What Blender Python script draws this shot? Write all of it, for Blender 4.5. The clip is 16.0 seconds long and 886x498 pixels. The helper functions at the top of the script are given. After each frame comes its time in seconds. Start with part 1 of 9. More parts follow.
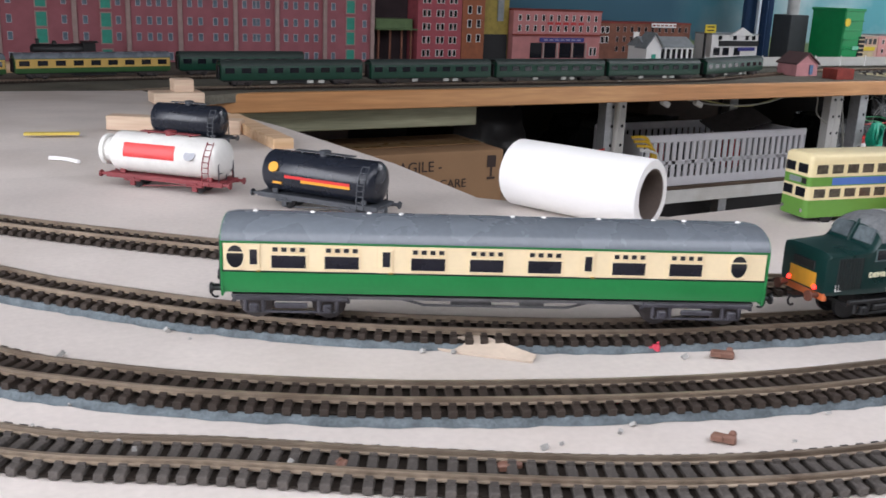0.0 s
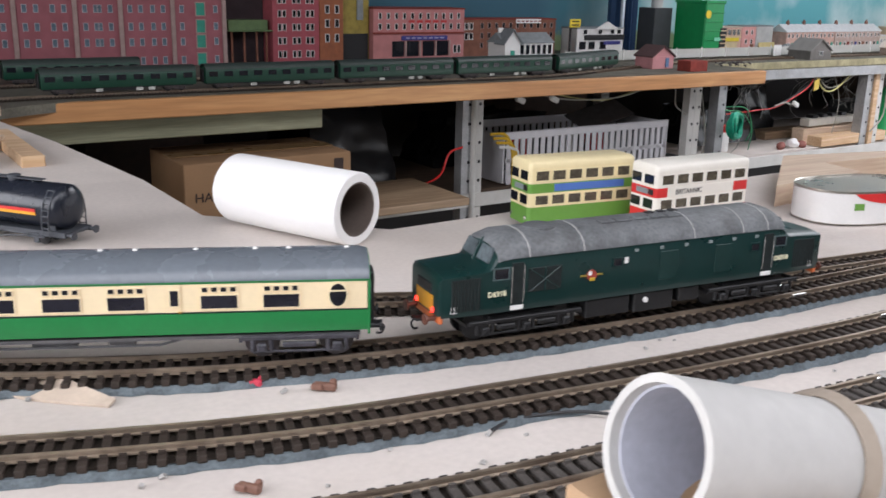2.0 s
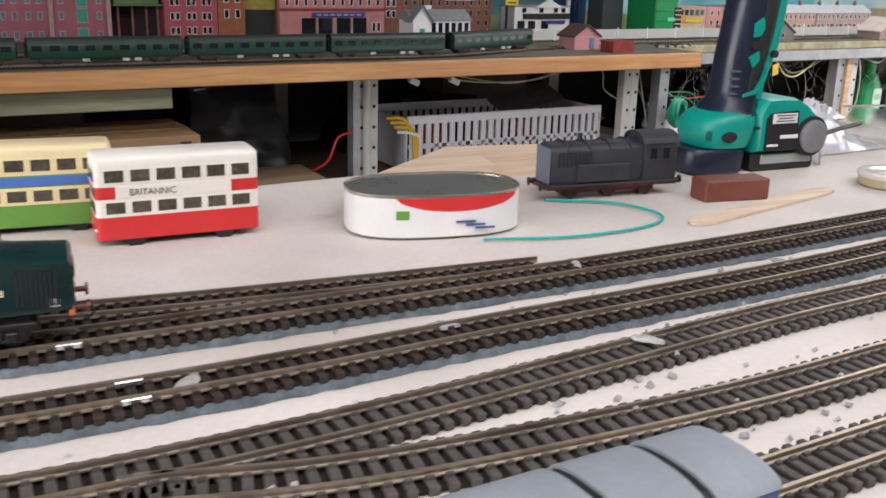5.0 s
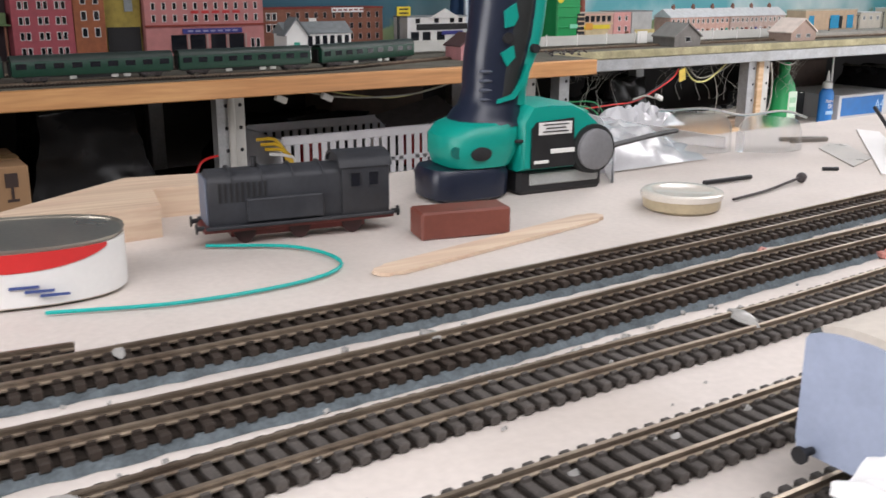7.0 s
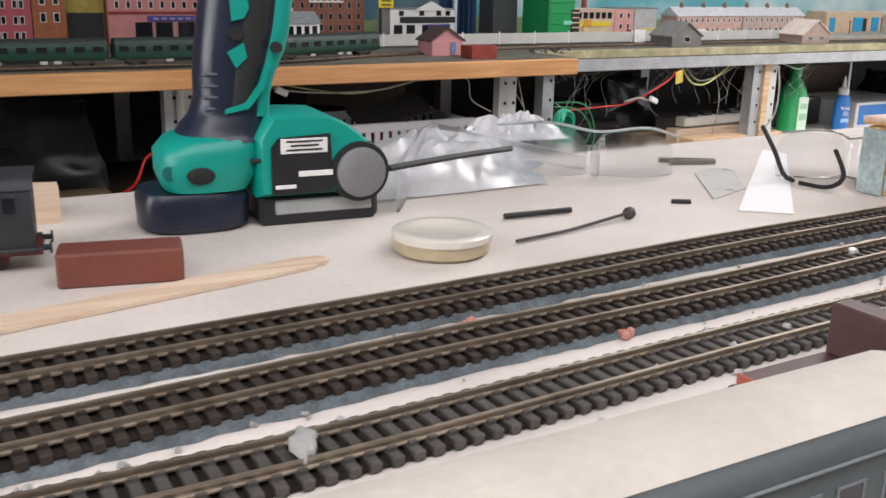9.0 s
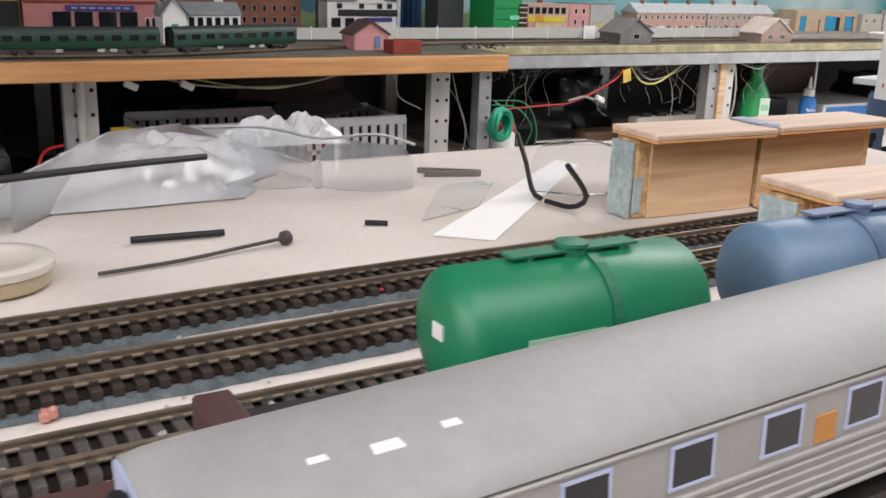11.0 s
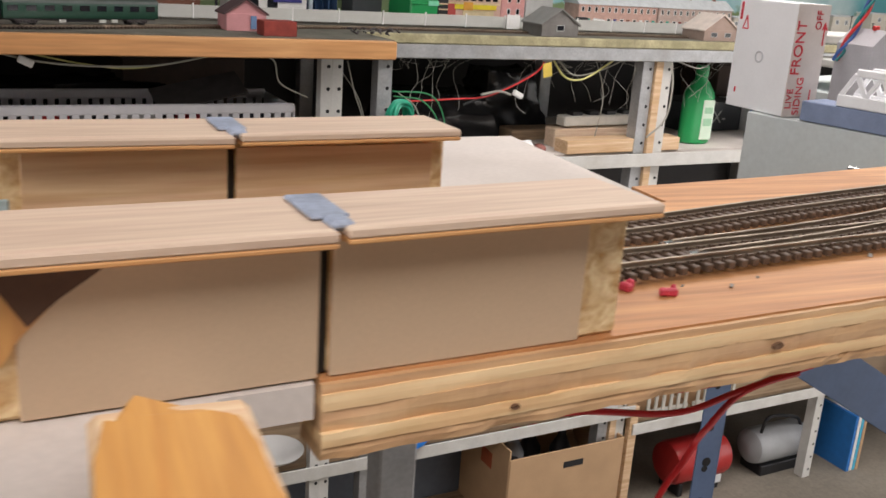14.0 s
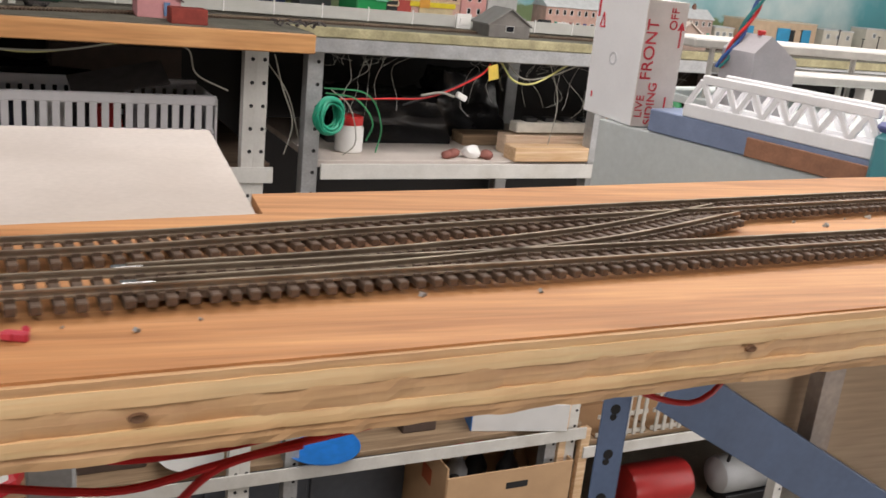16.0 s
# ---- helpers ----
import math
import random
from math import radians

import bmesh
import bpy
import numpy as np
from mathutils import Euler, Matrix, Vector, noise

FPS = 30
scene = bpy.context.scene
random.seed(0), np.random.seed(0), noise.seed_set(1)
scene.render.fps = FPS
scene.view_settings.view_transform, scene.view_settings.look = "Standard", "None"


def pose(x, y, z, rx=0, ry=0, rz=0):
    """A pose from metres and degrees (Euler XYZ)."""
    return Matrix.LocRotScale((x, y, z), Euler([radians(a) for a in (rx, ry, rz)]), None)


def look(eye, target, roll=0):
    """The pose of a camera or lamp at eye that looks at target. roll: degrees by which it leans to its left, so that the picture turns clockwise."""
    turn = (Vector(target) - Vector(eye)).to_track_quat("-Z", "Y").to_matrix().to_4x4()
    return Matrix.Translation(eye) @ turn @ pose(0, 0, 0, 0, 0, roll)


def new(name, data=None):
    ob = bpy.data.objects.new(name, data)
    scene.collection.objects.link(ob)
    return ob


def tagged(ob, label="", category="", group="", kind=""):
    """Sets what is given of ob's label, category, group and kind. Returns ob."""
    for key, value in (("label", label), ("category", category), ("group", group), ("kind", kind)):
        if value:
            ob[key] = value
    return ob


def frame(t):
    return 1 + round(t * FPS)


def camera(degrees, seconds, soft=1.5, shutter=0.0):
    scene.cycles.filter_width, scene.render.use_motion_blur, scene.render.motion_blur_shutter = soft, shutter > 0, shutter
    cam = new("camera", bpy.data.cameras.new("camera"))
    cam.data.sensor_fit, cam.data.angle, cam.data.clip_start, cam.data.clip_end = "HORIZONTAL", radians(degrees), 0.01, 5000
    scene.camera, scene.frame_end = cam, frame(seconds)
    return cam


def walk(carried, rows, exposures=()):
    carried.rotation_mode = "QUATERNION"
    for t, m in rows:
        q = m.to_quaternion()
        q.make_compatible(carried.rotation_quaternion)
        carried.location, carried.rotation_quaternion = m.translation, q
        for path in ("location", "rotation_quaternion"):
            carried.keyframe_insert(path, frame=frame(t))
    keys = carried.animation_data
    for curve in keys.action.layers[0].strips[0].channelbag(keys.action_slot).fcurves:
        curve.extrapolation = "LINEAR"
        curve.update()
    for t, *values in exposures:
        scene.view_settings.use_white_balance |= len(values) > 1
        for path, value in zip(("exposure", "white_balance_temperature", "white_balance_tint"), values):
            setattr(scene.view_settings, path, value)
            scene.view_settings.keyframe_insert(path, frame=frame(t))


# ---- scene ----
cam = camera(49.9, 16.0, soft=1.6, shutter=0.25)
PATH = [
    (0, (-0.14, 0.03, 0.171), (0.621, 1.8, -0.368), 2.3),
    (0.5, (-0.108, 0.016, 0.177), (0.682, 1.77, -0.371), 1.9),
    (1, (-0.071, 0.006, 0.182), (0.773, 1.737, -0.357), 1.7),
    (1.5, (-0.033, -0.001, 0.183), (0.846, 1.712, -0.359), 1.6),
    (2, (0.013, -0.011, 0.185), (0.919, 1.687, -0.358), 1.4),
    (2.5, (0.057, -0.023, 0.181), (0.991, 1.661, -0.357), 1.7),
    (3, (0.118, -0.035, 0.175), (1.061, 1.636, -0.386), -0.7),
    (3.5, (0.215, -0.042, 0.172), (1.02, 1.706, -0.371), -0.8),
    (4, (0.291, -0.067, 0.164), (1.028, 1.702, -0.407), 0.1),
    (4.5, (0.372, -0.056, 0.17), (1.152, 1.691, -0.414), 1.4),
    (7, (0.684, 0.037, 0.145), (1.565, 1.748, -0.397), 0.1),
    (7.5, (0.745, 0.038, 0.144), (1.644, 1.739, -0.405), 0.2),
    (8, (0.797, 0.043, 0.144), (1.703, 1.741, -0.399), 1.6),
    (8.5, (0.852, 0.05, 0.14), (1.711, 1.767, -0.422), 1.7),
    (9, (0.904, 0.07, 0.142), (1.705, 1.816, -0.414), 1.3),
    (9.5, (0.967, 0.075, 0.138), (1.765, 1.827, -0.403), 0.1),
    (10, (1.033, 0.079, 0.139), (1.821, 1.828, -0.424), 1.1),
    (12.5, (1.245, 0.073, 0.135), (2.012, 1.831, -0.432), 2.6),
    (13, (1.304, 0.086, 0.128), (2.05, 1.851, -0.444), 3.1),
    (13.5, (1.375, 0.12, 0.126), (2.157, 1.865, -0.459), 3.7),
    (14, (1.471, 0.127, 0.129), (2.217, 1.888, -0.456), 4.0),
    (14.5, (1.553, 0.128, 0.132), (2.263, 1.907, -0.443), 4.4),
    (15, (1.612, 0.134, 0.124), (2.288, 1.927, -0.45), 4.1),
    (15.5, (1.67, 0.13, 0.126), (2.322, 1.926, -0.466), 5.2),
    (16, (1.728, 0.142, 0.125), (2.414, 1.928, -0.457), 6.0),
]
walk(cam, [(t, look(eye, target, roll)) for t, eye, target, roll in PATH], [(0, -0.45, 6150, 10), (2.5, -0.37, 6250, 10), (4.5, -0.27, 6430, 10), (7, -0.2, 6500, 10), (10, -0.23, 6580, 10), (12.5, -0.34, 6750, 10), (16, -0.32, 7000, 10)])

# ---- light ----
FLOOR, CEIL = -1.55, 1.05
RACK = pose(2.135, 2.035, 0, 0, 0, 5.5)
world = bpy.data.worlds.new("world")
scene.world = world
world.use_nodes = True
wn = world.node_tree.nodes
sky = wn.new("ShaderNodeTexSky")
sky.sky_type, sky.sun_disc, sky.sun_elevation, sky.sun_rotation = "NISHITA", False, radians(40), radians(200)
world.node_tree.links.new(sky.outputs[0], wn["Background"].inputs[0])
wn["Background"].inputs[1].default_value = 0.1


def area(name, m, w, h, watts, color):
    d = bpy.data.lights.new(name, "AREA")
    d.shape, d.size, d.size_y, d.energy, d.color = "RECTANGLE", w, h, watts, color
    ob = new(name, d)
    ob.matrix_world = m
    return ob


DAY = (1.02, 0.985, 1.0)
area("rooflight_1", RACK @ pose(-1.75, -2.35, CEIL - 0.01), 3.1, 0.9, 42, DAY)
area("rooflight_2", RACK @ pose(0.9, -0.75, CEIL - 0.01), 2.4, 0.7, 52, DAY)
# tall unseen side lamp, added to lift the right end and lower rack
area("window_light_1", RACK @ pose(2.69, -0.9, -0.3, 0, 90, 0), 2.3, 1.5, 27, DAY)
# unseen low lamp added to brighten the lower bays under the boards
area("doorway_light", RACK @ pose(1.5, -3.39, -0.93, 90, 0, 0), 1.6, 1.1, 26, DAY)
area("window_light_2", RACK @ pose(-3.39, -1.5, 0.35, 0, -90, 0), 1.0, 1.6, 40, DAY)

# ---- materials ----
MATS = {}


def mat(name, color, rough=0.6, metal=0.0, vary=0.12, scale=40.0, bump=0.1, spec=0.5, fine=400.0, dirt=None, dirt_amount=0.0, coat=0.0):
    """A painted, moulded or raw surface: two scales of variation, stains and fine relief."""
    if name in MATS:
        return MATS[name]
    m = bpy.data.materials.new(name)
    m.use_nodes = True
    n, l = m.node_tree.nodes, m.node_tree.links
    b = n["Principled BSDF"]
    b.inputs["Roughness"].default_value, b.inputs["Metallic"].default_value = rough, metal
    b.inputs["Specular IOR Level"].default_value, b.inputs["Coat Weight"].default_value = spec, coat
    tc = n.new("ShaderNodeTexCoord")
    big, small = n.new("ShaderNodeTexNoise"), n.new("ShaderNodeTexNoise")
    big.inputs["Scale"].default_value, small.inputs["Scale"].default_value = scale, fine
    big.inputs["Detail"].default_value, small.inputs["Detail"].default_value = 5, 3
    info = n.new("ShaderNodeObjectInfo")
    for t in (big, small):
        l.new(tc.outputs["Object"], t.inputs["Vector"])
    ramp = n.new("ShaderNodeValToRGB")
    ramp.color_ramp.elements[0].position, ramp.color_ramp.elements[1].position = 0.3, 0.7
    ramp.color_ramp.elements[0].color = (*[c * (1 - vary) for c in color], 1)
    ramp.color_ramp.elements[1].color = (*[min(1, c * (1 + vary)) for c in color], 1)
    l.new(big.outputs["Fac"], ramp.inputs["Fac"])
    out = ramp.outputs["Color"]
    mixs = n.new("ShaderNodeMix")
    mixs.data_type, mixs.blend_type = "RGBA", "MULTIPLY"
    mixs.inputs["Factor"].default_value = min(1, vary * 2.0)
    l.new(out, mixs.inputs["A"])
    l.new(small.outputs["Fac"], mixs.inputs["B"])
    gain = n.new("ShaderNodeMix")
    gain.data_type, gain.blend_type = "RGBA", "MULTIPLY"
    gain.inputs["Factor"].default_value = 1.0
    gain.inputs["B"].default_value = (*[1 + vary * 0.9] * 3, 1)
    gain.clamp_result = False
    l.new(mixs.outputs["Result"], gain.inputs["A"])
    out = gain.outputs["Result"]
    if dirt:
        patch = n.new("ShaderNodeTexNoise")
        patch.inputs["Scale"].default_value, patch.inputs["Detail"].default_value = scale * 0.45, 6
        l.new(tc.outputs["Object"], patch.inputs["Vector"])
        pr = n.new("ShaderNodeValToRGB")
        pr.color_ramp.elements[0].position, pr.color_ramp.elements[1].position = 0.5, 0.72
        pr.color_ramp.elements[1].color = (*[dirt_amount] * 3, 1)
        l.new(patch.outputs["Fac"], pr.inputs["Fac"])
        md = n.new("ShaderNodeMix")
        md.data_type = "RGBA"
        md.inputs["B"].default_value = (*dirt, 1)
        l.new(pr.outputs["Color"], md.inputs["Factor"])
        l.new(out, md.inputs["A"])
        out = md.outputs["Result"]
    hsv = n.new("ShaderNodeHueSaturation")
    ma = n.new("ShaderNodeMath")
    ma.operation = "MULTIPLY_ADD"
    ma.inputs[1].default_value, ma.inputs[2].default_value = vary * 0.7, 1 - vary * 0.35
    l.new(info.outputs["Random"], ma.inputs[0])
    l.new(ma.outputs[0], hsv.inputs["Value"])
    l.new(out, hsv.inputs["Color"])
    l.new(hsv.outputs["Color"], b.inputs["Base Color"])
    rr = n.new("ShaderNodeMapRange")
    rr.inputs["To Min"].default_value, rr.inputs["To Max"].default_value = max(0.03, rough - 0.1), min(1, rough + 0.1)
    l.new(big.outputs["Fac"], rr.inputs["Value"])
    l.new(rr.outputs[0], b.inputs["Roughness"])
    if bump:
        bp = n.new("ShaderNodeBump")
        bp.inputs["Strength"].default_value, bp.inputs["Distance"].default_value = bump, 0.0008
        l.new(small.outputs["Fac"], bp.inputs["Height"])
        l.new(bp.outputs["Normal"], b.inputs["Normal"])
    MATS[name] = m
    return m


def wood(name, light, dark, along=(1, 0, 0), scale=14.0, rough=0.6, stretch=0.06):
    """Sawn timber or ply: rings stretched along the grain, knots and pores."""
    if name in MATS:
        return MATS[name]
    m = bpy.data.materials.new(name)
    m.use_nodes = True
    n, l = m.node_tree.nodes, m.node_tree.links
    b = n["Principled BSDF"]
    b.inputs["Roughness"].default_value = rough
    tc, mp = n.new("ShaderNodeTexCoord"), n.new("ShaderNodeMapping")
    mp.inputs["Scale"].default_value = [stretch if a else 1.0 for a in along]
    l.new(tc.outputs["Object"], mp.inputs["Vector"])
    wv, ns = n.new("ShaderNodeTexNoise"), n.new("ShaderNodeTexNoise")
    wv.inputs["Scale"].default_value, wv.inputs["Detail"].default_value, wv.inputs["Distortion"].default_value = scale * 4, 6, 1.2
    ns.inputs["Scale"].default_value, ns.inputs["Detail"].default_value = scale * 22, 4
    l.new(mp.outputs[0], wv.inputs["Vector"]), l.new(mp.outputs[0], ns.inputs["Vector"])
    r = n.new("ShaderNodeValToRGB")
    r.color_ramp.elements[0].position, r.color_ramp.elements[1].position = 0.35, 0.68
    r.color_ramp.elements[0].color, r.color_ramp.elements[1].color = (*dark, 1), (*light, 1)
    l.new(wv.outputs["Fac"], r.inputs["Fac"])
    mx = n.new("ShaderNodeMix")
    mx.data_type, mx.blend_type = "RGBA", "OVERLAY"
    mx.inputs["Factor"].default_value = 0.35
    l.new(r.outputs[0], mx.inputs["A"]), l.new(ns.outputs["Fac"], mx.inputs["B"])
    l.new(mx.outputs["Result"], b.inputs["Base Color"])
    bp = n.new("ShaderNodeBump")
    bp.inputs["Strength"].default_value, bp.inputs["Distance"].default_value = 0.25, 0.001
    l.new(ns.outputs["Fac"], bp.inputs["Height"]), l.new(bp.outputs[0], b.inputs["Normal"])
    MATS[name] = m
    return m


def clear(name, color=(1, 1, 1), rough=0.05, ior=1.45):
    if name in MATS:
        return MATS[name]
    m = bpy.data.materials.new(name)
    m.use_nodes = True
    b = m.node_tree.nodes["Principled BSDF"]
    b.inputs["Base Color"].default_value = (*color, 1)
    b.inputs["Transmission Weight"].default_value, b.inputs["Roughness"].default_value, b.inputs["IOR"].default_value = 1.0, rough, ior
    MATS[name] = m
    return m


def glow(name, color, strength):
    m = bpy.data.materials.new(name)
    m.use_nodes = True
    b = m.node_tree.nodes["Principled BSDF"]
    b.inputs["Base Color"].default_value = (*color, 1)
    b.inputs["Emission Color"].default_value, b.inputs["Emission Strength"].default_value = (*color, 1), strength
    return m


BOARD = mat("board_beige", (0.66, 0.60, 0.555), 0.75, 0, 0.09, 9, 0.2, 0.3, 260, (0.40, 0.33, 0.27), 0.45)
PLY = wood("ply_board", (0.66, 0.33, 0.140), (0.42, 0.185, 0.070))
PLY_EDGE_A = wood("ply_edge_light", (0.90, 0.66, 0.38), (0.74, 0.48, 0.24))
PLY_EDGE_B = wood("ply_edge_dark", (0.70, 0.45, 0.25), (0.50, 0.29, 0.14))
PINE = wood("pine", (0.76, 0.55, 0.36), (0.58, 0.37, 0.20))
PINE_PALE = wood("pine_pale", (0.72, 0.56, 0.42), (0.57, 0.42, 0.30))
ORANGE_WOOD = wood("varnished_edge", (0.62, 0.33, 0.14), (0.48, 0.23, 0.09), scale=8, rough=0.45)
GREEN_BEAM = wood("green_timber", (0.36, 0.36, 0.24), (0.25, 0.25, 0.16))
MDF = mat("grey_brown_card", (0.56, 0.41, 0.28), 0.85, 0, 0.05, 6, 0.1, 0.2, 600)
BROWNCARD = mat("corrugated_card", (0.42, 0.28, 0.17), 0.85, 0, 0.07, 12, 0.1, 0.2, 500)
GALV = mat("galvanised_steel", (0.46, 0.47, 0.48), 0.55, 0.55, 0.15, 25, 0.08, 0.5, 200, (0.32, 0.30, 0.27), 0.4)
WHITE_STEEL = mat("white_rack_paint", (0.62, 0.61, 0.58), 0.5, 0, 0.08, 20, 0.05, 0.4, 200, (0.4, 0.36, 0.3), 0.4)
DARK = mat("soot_dark", (0.018, 0.018, 0.02), 0.8, 0, 0.3, 12, 0.1)
BLACK = mat("black_plastic", (0.012, 0.012, 0.014), 0.5, 0, 0.2, 60, 0.05)
RAIL = mat("rail_steel", (0.40, 0.325, 0.25), 0.40, 0.7, 0.15, 60, 0.05, 0.5, 300, (0.16, 0.11, 0.08), 0.7)
SLEEPER = mat("sleeper_plastic", (0.034, 0.024, 0.018), 0.7, 0, 0.25, 200, 0.2, 0.4, 900)
UNDERLAY = mat("grey_underlay", (0.14, 0.165, 0.18), 0.95, 0, 0.3, 120, 0.8, 0.2, 700)
LOCO = mat("loco_green", (0.0045, 0.027, 0.025), 0.3, 0, 0.1, 60, 0.05, 0.5, 500)
LOCO_ROOF = mat("weathered_roof", (0.135, 0.142, 0.148), 0.55, 0, 0.32, 75, 0.25, 0.4, 500, (0.045, 0.042, 0.04), 0.8)
LOCO_BLACK = mat("loco_underframe", (0.012, 0.012, 0.013), 0.5, 0, 0.3, 150, 0.2)
YELLOW = mat("warning_yellow", (0.75, 0.36, 0.03), 0.5, 0, 0.1)
ORANGE = mat("buffer_orange", (0.62, 0.16, 0.05), 0.5)
CREAM = mat("coach_cream", (0.80, 0.66, 0.43), 0.38, 0, 0.05, 30, 0.03)
GREEN = mat("coach_green", (0.02, 0.20, 0.055), 0.33, 0, 0.08, 40, 0.03)
ROOFGREY = mat("coach_roof", (0.15, 0.17, 0.195), 0.27, 0, 0.1, 40, 0.05)
BOGIE = mat("bogie_grey", (0.055, 0.045, 0.045), 0.6, 0, 0.3, 150, 0.2)
CHROME = mat("bright_metal", (0.75, 0.75, 0.74), 0.22, 0.9, 0.05)
PANE = mat("dark_window", (0.012, 0.013, 0.018), 0.08, 0, 0.1, 30, 0.0, 0.6)
WHITE = mat("white_paint", (0.78, 0.77, 0.75), 0.5, 0, 0.04, 20, 0.03)
PAPER = mat("white_paper", (0.84, 0.83, 0.82), 0.9, 0, 0.02, 20, 0.25, 0.1, 250)
RED = mat("red_paint", (0.62, 0.03, 0.03), 0.4, 0, 0.06)
TEAL = mat("teal_plastic", (0.0, 0.30, 0.24), 0.42, 0, 0.06, 30, 0.08, 0.5, 900)
NAVY = mat("navy_rubber", (0.012, 0.017, 0.035), 0.32, 0, 0.1, 50, 0.1)

# ---- building helpers ----


def thing(name, m=None, label="", category="", group="", kind=""):
    ob = tagged(new(name), label, category, group, kind)
    ob.empty_display_size = 0.02
    if m is not None:
        ob.matrix_world = m
    return ob


def part(name, bm, material, parent=None, label="", smooth=False, m=None):
    """One mesh object made of bm, under a thing or a part."""
    bmesh.ops.recalc_face_normals(bm, faces=bm.faces)
    me = bpy.data.meshes.new(name)
    bm.to_mesh(me)
    bm.free()
    if smooth:
        for p in me.polygons:
            p.use_smooth = True
        me.set_sharp_from_angle(angle=radians(40))
    for mt in material if isinstance(material, (list, tuple)) else (material,):
        me.materials.append(mt)
    ob = new(name, me)
    if parent is not None:
        ob.parent = parent
    if m is not None:
        ob.matrix_basis = m
    if label:
        ob["label"] = label
    return ob


def again(ob, m, parent=None):
    """Another piece on the same mesh."""
    o = new(ob.name.split(".")[0], ob.data)
    o.parent = parent if parent is not None else ob.parent
    o.matrix_basis = m
    return o


def solid(name, bm, material, m, label, category, kind="", group="", smooth=False):
    ob = part(name, bm, material, None, "", smooth, m)
    return tagged(ob, label, category, group, kind)


def bx(bm, c, s, bev=0.0, m=None, seg=1):
    """A box by centre and size, with rounded edges."""
    v = [bm.verts.new((c[0] + i * s[0] / 2, c[1] + j * s[1] / 2, c[2] + k * s[2] / 2)) for i in (-1, 1) for j in (-1, 1) for k in (-1, 1)]
    fs = [bm.faces.new([v[a] for a in q]) for q in ((0, 1, 3, 2), (4, 6, 7, 5), (0, 4, 5, 1), (2, 3, 7, 6), (0, 2, 6, 4), (1, 5, 7, 3))]
    if bev:
        es = list({e for f_ in fs for e in f_.edges})
        r = bmesh.ops.bevel(bm, geom=es, offset=bev, segments=seg, affect="EDGES", profile=0.5)
        v = list({w for f_ in r["faces"] for w in f_.verts} | {w for w in v if w.is_valid})
    if m is not None:
        bmesh.ops.transform(bm, matrix=m, verts=v)
    return bm


def box(c, s, bev=0.0):
    return bx(bmesh.new(), c, s, bev)


def cy(bm, a, b, r, r2=None, n=16, caps=True):
    """A round bar or cone from a to b."""
    a, b = Vector(a), Vector(b)
    d = (b - a).normalized()
    p = d.orthogonal().normalized()
    q = d.cross(p)
    r2 = r if r2 is None else r2
    ra = [bm.verts.new(a + r * (math.cos(t) * p + math.sin(t) * q)) for t in [2 * math.pi * i / n for i in range(n)]]
    rb = [bm.verts.new(b + r2 * (math.cos(t) * p + math.sin(t) * q)) for t in [2 * math.pi * i / n for i in range(n)]]
    for i in range(n):
        bm.faces.new((ra[i], ra[(i + 1) % n], rb[(i + 1) % n], rb[i]))
    if caps:
        bm.faces.new(ra[::-1]), bm.faces.new(rb)
    return bm


def rod(a, b, r, r2=None, n=16):
    return cy(bmesh.new(), a, b, r, r2, n)


def lathe(prof, n=24, bm=None, m=None):
    """A turned shape from (radius, height) pairs, round z."""
    bm = bm or bmesh.new()
    rings = [[bm.verts.new((r * math.cos(2 * math.pi * i / n), r * math.sin(2 * math.pi * i / n), z)) for i in range(n)] for r, z in prof]
    for a, b in zip(rings, rings[1:]):
        for i in range(n):
            bm.faces.new((a[i], a[(i + 1) % n], b[(i + 1) % n], b[i]))
    bm.faces.new(rings[0][::-1]), bm.faces.new(rings[-1])
    if m is not None:
        bmesh.ops.transform(bm, matrix=m, verts=[v for r in rings for v in r])
    return bm


def smooth_line(pts, step):
    """Points along a smooth line through pts, evenly spaced."""
    P = [np.array(p, float) for p in pts]
    P = [2 * P[0] - P[1], *P, 2 * P[-1] - P[-2]]
    out = []
    for i in range(1, len(P) - 2):
        a, b, c, d = P[i - 1 : i + 3]
        for t in np.linspace(0, 1, 24, endpoint=False):
            out.append(0.5 * (2 * b + (c - a) * t + (2 * a - 5 * b + 4 * c - d) * t**2 + (3 * b - a - 3 * c + d) * t**3))
    out.append(P[-2])
    out = np.array(out)
    s = np.r_[0, np.cumsum(np.linalg.norm(np.diff(out, axis=0), axis=1))]
    k = np.arange(0, s[-1], step)
    return np.stack([np.interp(k, s, out[:, j]) for j in range(out.shape[1])], 1)


def cable(pts, r, n=6, bm=None, step=0.006):
    """A round wire along a smooth line."""
    bm = bm or bmesh.new()
    L = smooth_line(pts, step)
    prev = None
    for i in range(len(L)):
        d = Vector(L[min(i + 1, len(L) - 1)] - L[max(i - 1, 0)]).normalized()
        p = d.cross(Vector((0.13, 0.21, 1))).normalized()
        q = d.cross(p)
        ring = [bm.verts.new(Vector(L[i]) + r * (math.cos(2 * math.pi * j / n) * p + math.sin(2 * math.pi * j / n) * q)) for j in range(n)]
        if prev:
            for j in range(n):
                bm.faces.new((prev[j], prev[(j + 1) % n], ring[(j + 1) % n], ring[j]))
        else:
            bm.faces.new(ring[::-1])
        prev = ring
    bm.faces.new(prev)
    return bm


